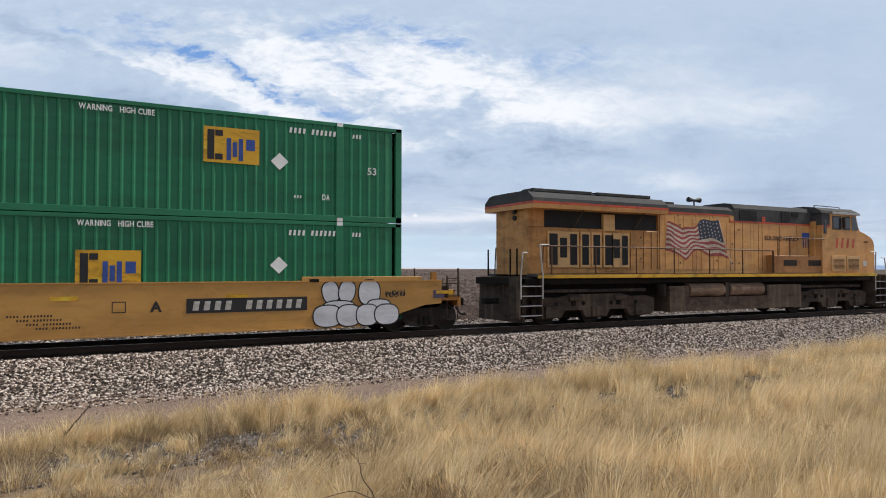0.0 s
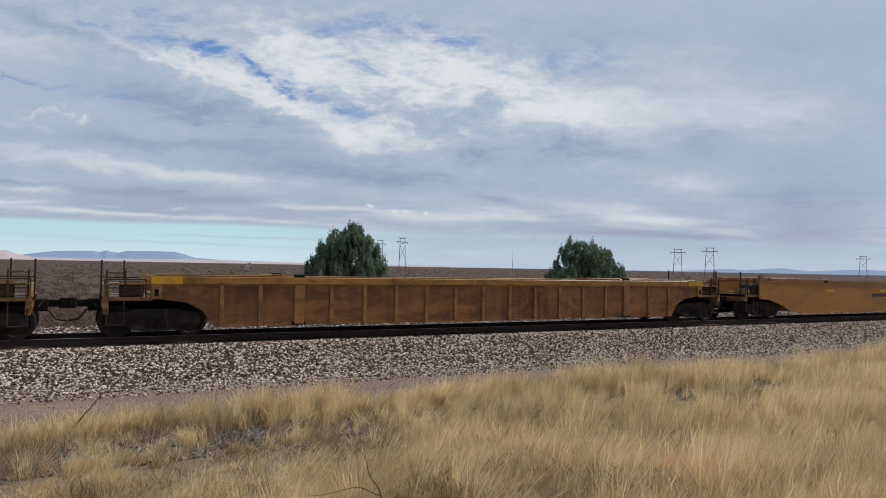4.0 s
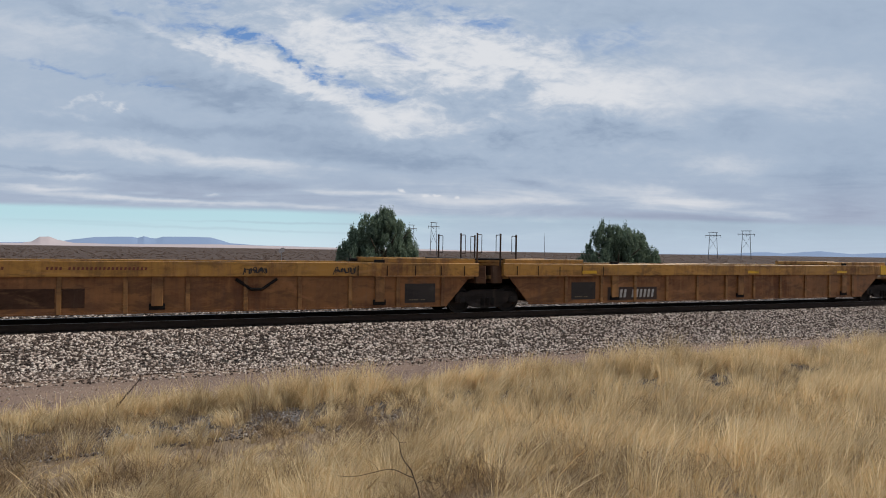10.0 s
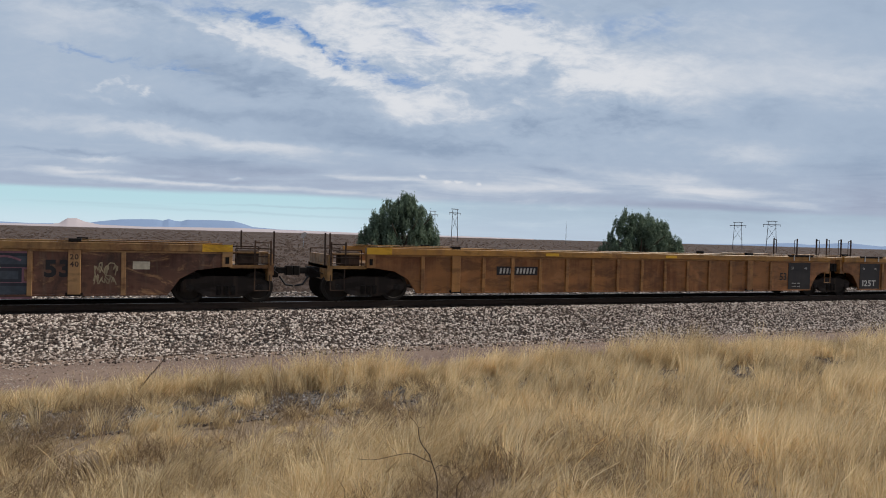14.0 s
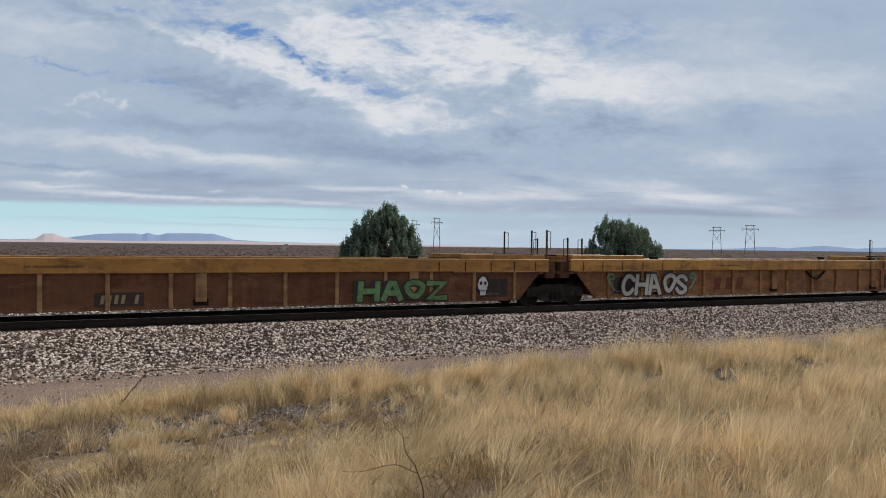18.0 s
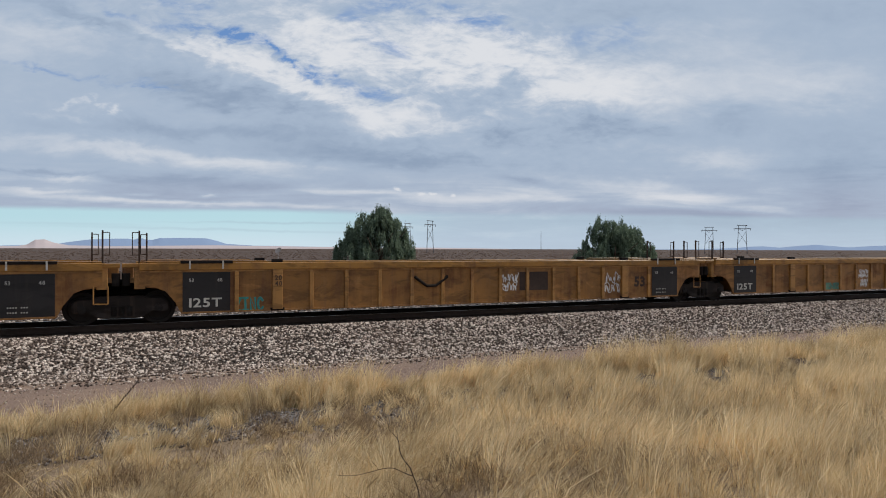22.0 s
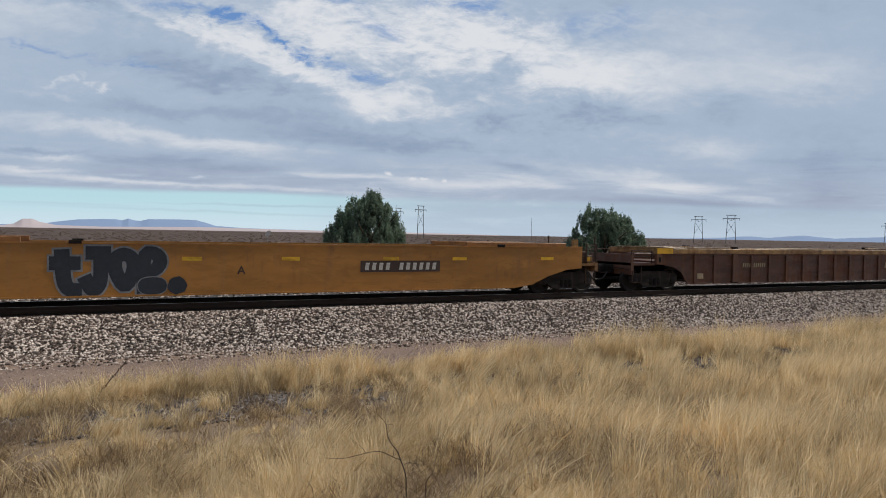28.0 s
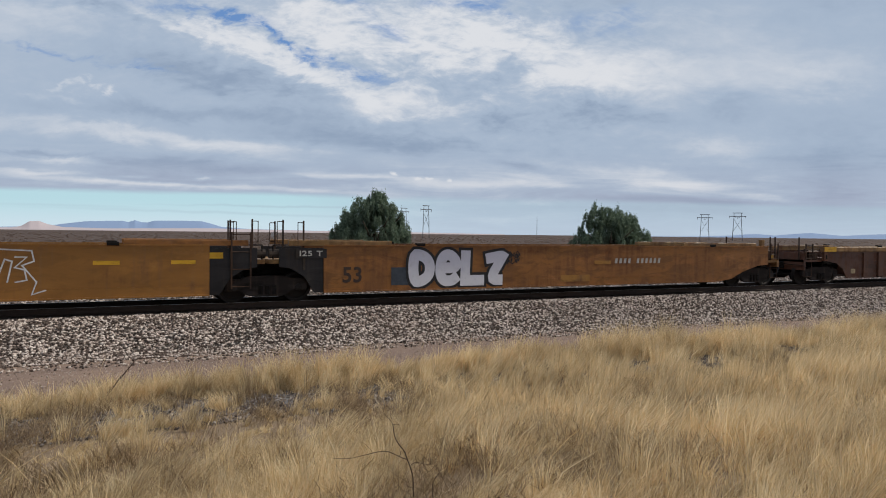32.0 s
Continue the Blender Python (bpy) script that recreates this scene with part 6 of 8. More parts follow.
def two_tone(name, low, high, z0, z1):
    """A sprayed fill that fades from one colour below to another above."""
    m = Mat(name, 0.55)
    n = m.noise((1, 1, 1), 3.0, 5, 0.6)
    f = m.ramp(m.math("ADD", m.axis(2), m.math("MULTIPLY", m.math("SUBTRACT", n, 0.5), 0.5)), z0, z1)
    c = m.mix(f, low, high)
    return m.colour(m.mix(m.ramp(m.noise((1, 1, 1), 7, 6, 0.7), 0.5, 0.75, 0, 0.45), c, tuple(0.5 * v for v in low))).m


BRIGHT_CHROME = two_tone("bright_silver_spray", (0.66, 0.65, 0.68), (0.44, 0.44, 0.52), 0.4, 1.3)
TAN_SPRAY = two_tone("tan_to_grey_spray", (0.34, 0.22, 0.07), (0.26, 0.235, 0.17), 0.5, 1.3)
GREEN_SPRAY = plain("grass_green_spray", (0.10, 0.20, 0.075), 0.6, 0, 0.45)
RED_BROWN = plain("red_brown_stencil", (0.15, 0.040, 0.022), 0.7)
MINT = two_tone("teal_to_mint_spray", (0.05, 0.27, 0.22), (0.46, 0.52, 0.40), 0.75, 1.15)
FRESH = weathered("newer_tan_paint", (0.40, 0.225, 0.075), amount=0.25, seed=35)
CHROME = two_tone("silver_to_grey_spray", (0.50, 0.49, 0.53), (0.34, 0.34, 0.42), 0.7, 1.3)
DULL_CHROME = two_tone("dull_silver_spray", (0.36, 0.35, 0.31), (0.24, 0.235, 0.23), 0.6, 1.3)
STEELY = two_tone("steel_grey_spray", (0.10, 0.10, 0.11), (0.15, 0.155, 0.16), 0.5, 1.2)
MAROON, PALE_LIME = plain("maroon_spray", (0.20, 0.025, 0.03), 0.6), plain("pale_lime_spray", (0.42, 0.50, 0.17), 0.55, 0, 0.25)
MUD_SPRAY, INK = plain("brown_spray", (0.10, 0.055, 0.038), 0.7, 0, 0.35), plain("blue_black_spray", (0.022, 0.027, 0.036), 0.6, 0, 0.3)


def on(k):
    """The car and the plane just before its side."""
    return UNITS[k][0], UNITS[k][1] - 0.010


# first three: thin white scribbles between the posts
u, y = on(0)
for k, v in enumerate((-4.6, 0.55, 1.9, 3.1, 4.35, 5.5, 7.4)):
    scrawl(u, v - 0.32, 0.62, 0.62, 0.55, y, WHITE_SPRAY, k, n=12, width=0.024)
marks(u, -3.4, 0.78, 11, 0.2, y, DIM)
u, y = on(1)
for k, v in enumerate((-4.9, -3.7, -2.65)):
    scrawl(u, v - 0.3, 0.62, 0.6, 0.55, y, WHITE_SPRAY, 20 + k, n=12, width=0.024)
words(u, "53", 7.0, 0.72, 0.27, y, DIM)
u, y = on(2)
marks(u, 2.35, 0.85, 11, 0.15, y, WHITE, back=DIM)
scrawl(u, 1.2, 0.56, 0.8, 0.6, y, DIM, 31)
words(u, "53", 5.6, 0.75, 0.25, y, DIM)
# long orange car with grey letters
u, y = on(4)
graffiti(u, "SAZEKeS", 1.25, 7.0, 0.30, 1.60, y, TAN_SPRAY, SLATE_SPRAY, "tan and grey sprayed letters with dark edges", 4, 0.34, OLIVE_SPRAY, edge=0.022, tilt=0.3, wide=1.12)
words(u, "53", 7.25, 0.70, 0.42, y, DIM, fat=0.05)
part("emblem", Paint().stroke([(0.3, 1.1), (1.1, 0.4)], 0.16, y).stroke([(0.35, 0.4), (1.15, 1.1)], 0.16, y).stroke([(-2.6, 1.02), (0.1, 1.02)], 0.14, y), DIM, u, "dark crossed emblem")
for v in (-6, -2, 2.2, 4.4):
    part("yellow_reflector", Paint().patch(v, v + 0.55, 1.18, 1.27, y - 0.008), BRIGHT, u)
part("graffiti", Paint().stroke([(5.6, 1.45), (6.2, 1.52), (6.9, 1.4)], 0.03, y - 0.008), DIM, u)
# tall white letters with a black shade, one to a panel
u, y = on(5)
for ch, v in zip("KeTUe", (-2.88, -1.85, -0.83, 0.19, 1.21)):
    graffiti(u, ch, v + 0.05, v + 0.82, 0.30, 1.27, y, WHITE_SPRAY, BLACK, "white sprayed letter with black shade", ord(ch), 0.30, shade=BLACK, drop=(-0.07, -0.02), edge=0.035, tilt=0.16)
marks(u, -5.4, 0.86, 11, 0.19, y, WHITE, back=DIM)
marks(u, -4.0, 0.66, 9, 0.08, y, OCHRE, 1.1)
marks(u, 3.6, 0.92, 5, 0.3, y, CREAM, 0.85)
part("stencil_ring", ribbon(Paint(), [(-7.75 + 0.13 * math.cos(i * 0.5236), 1.12 + 0.13 * math.sin(i * 0.5236)) for i in range(12)], 0.03, y, True), FADED, u, "faded round stencil")
marks(u, -7.6, 0.60, 10, 0.05, y, OCHRE, 1.3)
words(u, "53", 5.5, 0.98, 0.25, y, DIM)
words(u, "20", -6.02, 1.16, 0.14, y - 0.076, DIM)
words(u, "40", -6.02, 0.98, 0.14, y - 0.076, DIM)
part("white_patch", Paint().patch(-8.1, -7.75, 0.66, 0.9, y), WHITE, u)
part("white_patch", Paint().patch(7.4, 7.75, 0.7, 0.95, y), WHITE, u)
for k, v in enumerate((-3.4, 3.1)):
    scrawl(u, v, 0.6, 0.2, 0.5, y, WHITE_SPRAY, 40 + k, n=4, width=0.03)
# rust-coloured smooth car with two long pieces
u, y = on(6)
graffiti(u, "YOLAS", -7.75, -3.5, 0.30, 1.60, y, CHROME, INK, "silver block letters outlined in black", 6, 0.33, MUD_SPRAY, halo=WHITE_SPRAY, shade=INK, drop=(0.1, 0.06), edge=0.045, wide=1.06)
part("graffiti_line", ribbon(ribbon(Paint(), smooth([(-8.2, 1.28), (-7.6, 1.2), (-7.4, 1.45), (-7.0, 1.5)], False), 0.035, y), smooth([(-3.1, 1.3), (-2.6, 1.22), (-2.2, 1.3), (-2.5, 0.72), (-3.0, 0.62)], False), 0.035, y - 0.001), WHITE_SPRAY, u)
graffiti(u, "DITZY", 2.0, 8.1, 0.33, 1.57, y, MINT, BLACK, "teal block letters fading to white with red shade", 7, 0.27, MUD_SPRAY, halo=CREAM, shade=MAROON, drop=(0.15, 0.0), edge=0.03, wide=0.9)
for k in range(7):
    part("graffiti_flame", ribbon(Paint(), smooth([(7.9, 0.55 + 0.14 * k), (8.4, 0.5 + 0.16 * k), (8.8, 0.62 + 0.13 * k), (9.5, 0.7 + 0.12 * k)], False), 0.05, y - 0.001 - 0.0004 * k), CREAM if k % 2 else OCHRE, u, "wavy sprayed flame")
    part("graffiti_flame", ribbon(Paint(), smooth([(0.5, 0.55 + 0.12 * k), (1.0, 0.5 + 0.13 * k), (1.3, 0.62 + 0.12 * k), (1.9, 0.58 + 0.13 * k)], False), 0.035, y - 0.004 - 0.0004 * k), CREAM if k % 3 == 0 else MAROON, u, "wavy sprayed flame")
part("graffiti_halo", Paint().blob(-7.6, 0.76, 0.28, 0.32, y - 0.013, 12, 24), SILVER, u, "silver sprayed cloud round a number")
words(u, "5", -7.74, 0.6, 0.42, y - 0.016, BLACK, fat=0.05)
marks(u, -4.5, 0.86, 4, 0.22, y - 0.014, CREAM, gap=9)
part("marking_board", Paint().patch(-3.02, -1.15, 0.80, 1.14, y - 0.006), DIM, u)
marks(u, -2.9, 0.86, 6, 0.24, y - 0.010, WHITE, 0.95, gap=9)
for v in (-7.6, -5.05):
    part("yellow_reflector", Paint().patch(v, v + 0.55, 1.16, 1.27, y - 0.012), BRIGHT, u)
scrawl(u, -0.4, 0.85, 1.0, 0.42, y, WHITE_SPRAY, 61, n=12)
scrawl(u, -0.4, 0.4, 1.0, 0.4, y, WHITE_SPRAY, 62, n=12)
scrawl(u, -2.9, 1.32, 1.0, 0.15, y, WHITE_SPRAY, 63)
part("graffiti", Paint().blob(1.3, 0.95, 0.6, 0.45, y + 0.002, 3), MAROON, u, "red sprayed cloud")
# ribbed car
u, y = on(7)
marks(u, -5.5, 0.84, 11, 0.19, y, WHITE, back=DIM)
marks(u, 3.55, 0.8, 5, 0.26, y, CREAM, 0.9, back=DIM)
words(u, "53", 5.5, 0.78, 0.28, y, FADED)
part("white_patch", Paint().patch(7.5, 8.0, 0.5, 0.74, y), FADED, u)
part("white_patch", Paint().patch(-8.2, -7.9, 0.5, 0.7, y), FADED, u)
# cars with the deep yellow band
u, y = on(8)
part("graffiti_cloud", Paint().add([(a, y - 0.064, b) for a, b in cloud_outline(-4.6, 1.5, 0.28, 1.17, 9)], [tuple(range(40))]), SEA_SPRAY, u, "sea-green sprayed background")
part("graffiti_cloud", Paint().patch(-4.5, 0.9, 1.22, 1.5, y - 0.112), SEA_SPRAY, u, "sea-green sprayed band")
rnd = random.Random(77)
for k in range(15):
    v = -4.4 + k * 0.4
    part("graffiti", Paint().blob(v, rnd.uniform(0.38, 1.0), 0.27, 0.13, y - 0.068 - 0.0003 * (k % 3), k), BLACK, u, "black sprayed blot")
    part("graffiti", Paint().stroke([(v, rnd.uniform(0.32, 0.5)), (v + 0.2, rnd.uniform(0.7, 1.05)), (v + 0.45, rnd.uniform(0.5, 1.05))], 0.13, y - 0.070 - 0.0003 * (k % 3)), BLACK, u, "black sprayed stroke")
    part("graffiti", Paint().stroke([(v, 1.24), (v + 0.12, 1.38), (v + 0.3, rnd.uniform(1.25, 1.5))], 0.05, y - 0.116), BLACK, u, "black sprayed stroke")
words(u, "53", 1.62, 0.5, 0.28, y, DIM)
for v in (-6.5, 2.6, 6.8):
    part("yellow_reflector", Paint().patch(v, v + 0.6, 1.26, 1.36, y - 0.114), BRIGHT, u)
part("graffiti", Paint().stroke([(1.2, 1.3), (1.3, 1.48), (1.4, 1.25), (1.55, 1.5), (1.7, 1.32), (2.2, 1.4)], 0.025, y - 0.114).stroke([(4.4, 1.3), (4.55, 1.48), (4.7, 1.3), (4.4, 1.42), (4.72, 1.42)], 0.03, y - 0.114), BLACK, u)
u, y = on(9)
words(u, "53", -4.65, 0.42, 0.36, y, DIM, fat=0.05)
words(u, "125T", -7.8, 0.5, 0.34, y - 0.012, FADED, width=0.88)
words(u, "C", -5.97, 0.84, 0.2, y - 0.07, DIM, fat=0.04)
for k in (0, 1):
    marks(u, -5.6 + 3.1 * k, 1.36, 24, 0.075, y - 0.114, RED_BROWN, 1.1)
for k, v in enumerate((2.1, 4.6)):
    scrawl(u, v, 1.24, 0.7, 0.2, y - 0.114, BLACK, 90 + k, n=6)
part("rust_patch", Paint().patch(-3.5, -2.3, 0.42, 0.9, y), RUSTED, u, "bare rusted patch")
part("rust_patch", Paint().patch(-2.2, -1.65, 0.42, 0.9, y), RUSTED, u, "bare rusted patch")
u, y = on(10)
marks(u, -6.2, 0.42, 11, 0.28, y, WHITE, back=DIM, pitch=0.55)
for v in (-7.5, 0.3, 5.5):
    part("yellow_reflector", Paint().patch(v, v + 0.6, 1.26, 1.36, y - 0.114), BRIGHT, u)
# lime and grey pieces
u, y = on(11)
graffiti(u, "TaKO", -2.85, 1.1, 0.28, 1.30, y - 0.062, PALE_LIME, PALE_LIME, "lime green block letters with black shade", 12, 0.27, shade=BLACK, drop=(-0.09, -0.02), edge=0.01, wide=0.88)
graffiti(u, "SALO", 1.3, 5.45, 0.27, 1.30, y - 0.062, STEELY, BLACK, "dark grey block letters outlined in black and white", 13, 0.31, halo=CREAM, shade=MAROON, drop=(0.12, 0.05), edge=0.05, wide=1.04)
words(u, "53", 5.5, 0.84, 0.28, y, DIM)
scrawl(u, 6.55, 0.3, 0.8, 0.55, y, WHITE_SPRAY, 112, n=12)
marks(u, -5.55, 0.74, 11, 0.19, y, FADED)
part("dark_patch", Paint().patch(-8.0, -7.55, 0.72, 0.92, y), OCHRE, u)
marks(u, -7.2, 0.74, 8, 0.04, y, FADED, 1.6)
marks(u, -7.2, 0.84, 8, 0.04, y, FADED, 1.6)
part("white_patch", Paint().patch(7.6, 8.05, 0.84, 1.0, y), FADED, u)
for v in (-5, -1.5, 2.4):
    part("yellow_patch", Paint().patch(v, v + 0.9, 1.42, 1.56, y - 0.076), BRIGHT, u)
for k in (12, 13):
    u, y = on(k)
    words(u, "53", 5.4, 0.74, 0.4, y, FADED if k == 12 else BLACK, fat=0.05)
    words(u, "20", 5.95, 1.16, 0.13, y - 0.078, DIM)
    words(u, "40", 5.95, 0.98, 0.13, y - 0.078, DIM)
    words(u, "20", -6.02, 1.16, 0.14, y - 0.078, DIM)
    words(u, "40", -6.02, 0.98, 0.14, y - 0.078, DIM)
    part("chalk_box", ribbon(Paint(), [(-2.6, 0.62), (-2.1, 0.62), (-2.1, 1.08), (-2.6, 1.08)], 0.02, y, True), OLIVE_SPRAY, u, "thin chalk outline of a box")
    marks(u, 3.45, 0.8, 5, 0.26, y, CREAM, 0.95)
    scrawl(u, 6.4, 0.5, 0.6, 0.6, y, FADED, 120 + k, n=10)
    part("white_patch", Paint().patch(7.35, 7.75, 0.92, 1.12, y), CREAM, u)
    for v, w in ((-4.8, 1.6), (-2.9, 2.5), (1.1, 0.9), (3.4, 0.8)):
        part("yellow_patch", Paint().patch(v, v + w, 1.42, 1.56, y - 0.076), BRIGHT, u)
u, y = on(13)
PINK = plain("faded_pink_spray", (0.20, 0.09, 0.115), 0.6, 0, 0.5)
for k, (v, m) in enumerate(((0.15, VIOLET_SPRAY), (1.2, PINK), (2.2, VIOLET_SPRAY), (3.2, PINK), (4.2, SLATE_SPRAY))):
    graffiti(u, "UERNE"[k], v - 0.08, v + 0.90, 0.27, 1.28, y, m, INK, "dark violet sprayed letter", 60 + k, 0.20, halo=PINK, edge=0.07, tilt=0.12, wide=1.0)
    part("graffiti_shine", ribbon(Paint(), smooth([(v + 0.1, 1.16), (v + 0.4, 1.24), (v + 0.72, 1.12)], False), 0.05, y - 0.012), SLATE_SPRAY if k % 2 else PINK, u, "pale sprayed highlight")
# ochre cars with black end panels
u, y = on(14)
marks(u, -4.55, 0.86, 11, 0.17, y, WHITE, back=BLACK_PANEL)
words(u, "53", 7.65, 0.66, 0.28, y, BLACK)
for v in (-2.9, 2.0):
    part("yellow_patch", Paint().patch(v, v + 0.5, 1.43, 1.52, y - 0.076), BRIGHT, u)
u, y = on(15)
marks(u, 1.3, 0.72, 3, 0.42, y, RUST_BROWN, 0.8)
u, y = on(16)
words(u, "53", 5.55, 0.64, 0.3, y, BLACK)
marks(u, -4.5, 0.86, 11, 0.17, y, WHITE)
part("white_patch", Paint().patch(6.9, 7.3, 0.56, 0.76, y), FADED, u)
# dark cars
for k in (17, 21, 31, 36):
    u, y = on(k)
    marks(u, -5.6, 0.87, 11, 0.17, y, FADED)
    marks(u, 3.5, 0.78, 5, 0.27, y, FADED, 0.85)
    part("white_patch", Paint().patch(7.4, 7.8, 0.6, 0.82, y), FADED, u)
    part("white_patch", Paint().patch(-8.0, -7.7, 0.45, 0.65, y), FADED, u)
# banded cars with green and grey pieces
u, y = on(18)
graffiti(u, "HAOZ", 4.25, 7.2, 0.30, 0.97, y - 0.064, GREEN_SPRAY, BLACK, "green sprayed letters on the panels", 19, 0.22, edge=0.035, shade=BLACK, drop=(-0.1, -0.02), tilt=0.2)
part("graffiti_outline", Paint().blob(8.42, 0.74, 0.25, 0.36, y, 5), BLACK, u)
part("graffiti", Paint().blob(8.42, 0.78, 0.18, 0.24, y - 0.004, 6).patch(8.32, 8.52, 0.44, 0.6, y - 0.004), WHITE_SPRAY, u, "white mask-like blot")
part("graffiti_eyes", Paint().blob(8.35, 0.82, 0.05, 0.06, y - 0.008, 7).blob(8.5, 0.82, 0.05, 0.06, y - 0.008, 8), BLACK, u)
marks(u, -2.4, 0.42, 6, 0.22, y, FADED, back=DIM)
marks(u, -4.0, 1.34, 36, 0.05, y - 0.114, DIM)
u, y = on(19)
graffiti(u, "CHAOS", -7.65, -4.55, 0.28, 1.12, y - 0.064, DULL_CHROME, BLACK, "silver-grey sprayed letters edged in black", 20, 0.23, edge=0.055, tilt=0.22, wide=1.08)
for v, sg in ((-7.85, -1), (-4.45, 1)):
    part("graffiti_swirl", ribbon(Paint(), smooth([(v, 0.5), (v + 0.2 * sg, 0.75), (v + 0.36 * sg, 1.02), (v + 0.12 * sg, 1.1), (v, 0.92), (v + 0.2 * sg, 0.9)], False), 0.07, y - 0.066), SEA_SPRAY, u, "pale green sprayed swirl")
marks(u, -3.25, 0.46, 3, 0.46, y, RED_BROWN, 1.1)
marks(u, -3.2, 1.34, 34, 0.05, y - 0.114, DIM)
u, y = on(20)
marks(u, -5.35, 0.42, 11, 0.25, y, FADED, back=DIM, pitch=0.95)
words(u, "A", -6.08, 0.84, 0.22, y - 0.07, DIM, fat=0.04)
words(u, "53", 0.95, 0.42, 0.34, y, DIM, fat=0.03)
for k in (0, 1):
    marks(u, -4.6 + 2.5 * k, 1.36, 18, 0.075, y - 0.114, RED_BROWN, 1.1)
part("graffiti", Paint().stroke([(1.8, 1.3), (1.9, 1.48), (2.0, 1.3), (2.2, 1.46), (2.3, 1.3)], 0.03, y - 0.114), BLACK, u)
for v in (-8.0, -3.4):
    part("yellow_reflector", Paint().patch(v, v + 0.6, 1.25, 1.36, y - 0.114), BRIGHT, u)
for k, v in ((9, 2.5), (19, 2.4), (23, -1.4)):
    u, y = on(k)
    part("brake_pipe", Shape().path([(v - 0.55, y - 0.02, 1.12), (v - 0.15, y - 0.03, 0.84), (v + 0.15, y - 0.03, 0.84), (v + 0.55, y - 0.02, 1.12)], 0.045, 6), GRIME, u, "bent rusty pipe")
# ochre articulated set with scribbles
u, y = on(22)
marks(u, -4.8, 0.85, 11, 0.17, y, DIM)
part("graffiti", Paint().patch(-2.1, -1.35, 0.33, 0.6, y), TEAL, u, "faded teal block")
for k, v in enumerate((-8.3, -7.1, -1.0)):
    scrawl(u, v, 0.4, 0.6, 0.65, y, WHITE_SPRAY, 140 + k, n=6)
CHALK = plain("pale_chalk_line", (0.42, 0.33, 0.24), 0.8, 0, 0.4)
for k, q in enumerate(([(0.2, 0.5), (0.25, 1.1), (0.5, 1.2), (0.62, 1.0), (0.3, 0.85), (0.7, 0.45)], [(1.2, 0.45), (1.25, 1.1), (1.5, 1.18), (1.65, 0.95), (1.35, 0.82), (1.75, 0.7), (1.6, 0.45)], [(2.3, 0.75), (2.35, 1.1), (2.55, 1.15), (2.65, 0.95), (2.8, 1.15), (3.0, 1.05), (2.95, 0.75), (2.7, 0.8), (2.5, 0.5)],
                       [(3.3, 0.7), (3.45, 1.1), (3.75, 1.12), (3.9, 0.8), (3.7, 0.48), (3.4, 0.5), (3.3, 0.75)], [(3.5, 0.75), (3.62, 0.9), (3.72, 0.72), (3.52, 0.85), (3.75, 0.84)], [(4.35, 1.15), (4.6, 1.2), (4.62, 0.95), (4.4, 0.95), (4.35, 1.12), (4.55, 0.8), (4.6, 0.5)])):
    part("graffiti", ribbon(Paint(), smooth(q, False), 0.03, y - 0.0005 * k), CHALK, u, "thin pale sprayed outline")
scrawl(u, 5.0, 0.6, 0.8, 0.45, y, MAROON, 147, n=8)
words(u, "53", 7.05, 0.66, 0.34, y, DIM, fat=0.05)
u, y = on(23)
graffiti(u, "ZINC", -7.2, -6.4, 0.26, 0.66, y, TEAL, OCHRE, "faded teal tag", 24, 0.3, edge=0.01)
part("graffiti_cloud", Paint().patch(1.75, 2.85, 0.62, 1.22, y), DIM, u)
scrawl(u, 0.95, 0.56, 0.75, 0.66, y, WHITE_SPRAY, 150, n=14)
scrawl(u, 5.08, 0.36, 0.78, 0.85, y, WHITE_SPRAY, 151, n=14)
words(u, "53", 6.5, 0.66, 0.34, y, DIM, fat=0.05)
words(u, "20", -6.13, 1.1, 0.13, y - 0.078, DIM)
words(u, "40", -6.13, 0.94, 0.13, y - 0.078, DIM)
u, y = on(24)
graffiti(u, "ENE", -4.0, -3.15, 0.28, 0.58, y, SEA_SPRAY, TEAL, "faded teal tag", 25, 0.3, edge=0.02)
scrawl(u, -1.85, 0.75, 0.65, 0.38, y, WHITE_SPRAY, 160, n=12)
scrawl(u, -1.75, 0.35, 0.5, 0.38, y, WHITE_SPRAY, 161, n=12)
marks(u, 2.45, 0.87, 11, 0.15, y, WHITE, back=DIM)
words(u, "53", 5.38, 0.78, 0.28, y, DIM)
# smooth orange cars
u, y = on(25)
words(u, "53", -6.72, 0.46, 0.46, y, DIM, fat=0.05)
part("fresh_patch", Paint().patch(-7.9, -6.78, 0.58, 1.08, y), FRESH, u, "newer tan paint patch")
marks(u, -5.2, 1.38, 5, 0.12, y, DIM, 2.4)
marks(u, -3.3, 0.9, 11, 0.21, y, WHITE, back=BLACK, pitch=0.95)
words(u, "B", 0.0, 0.92, 0.2, y, BLACK)
scrawl(u, 6.3, 1.0, 1.1, 0.24, y, WHITE_SPRAY, 170, n=8)
u, y = on(26)
words(u, "53", -7.75, 0.5, 0.4, y, BLACK)
for k in range(1, 11, 2):
    part("graffiti_cloud", Paint().patch(-5.7 + 1.04 * k, -4.72 + 1.04 * k, 0.28, 1.54, y + 0.002), MUD_SPRAY, u, "dark brown painted square behind a letter")
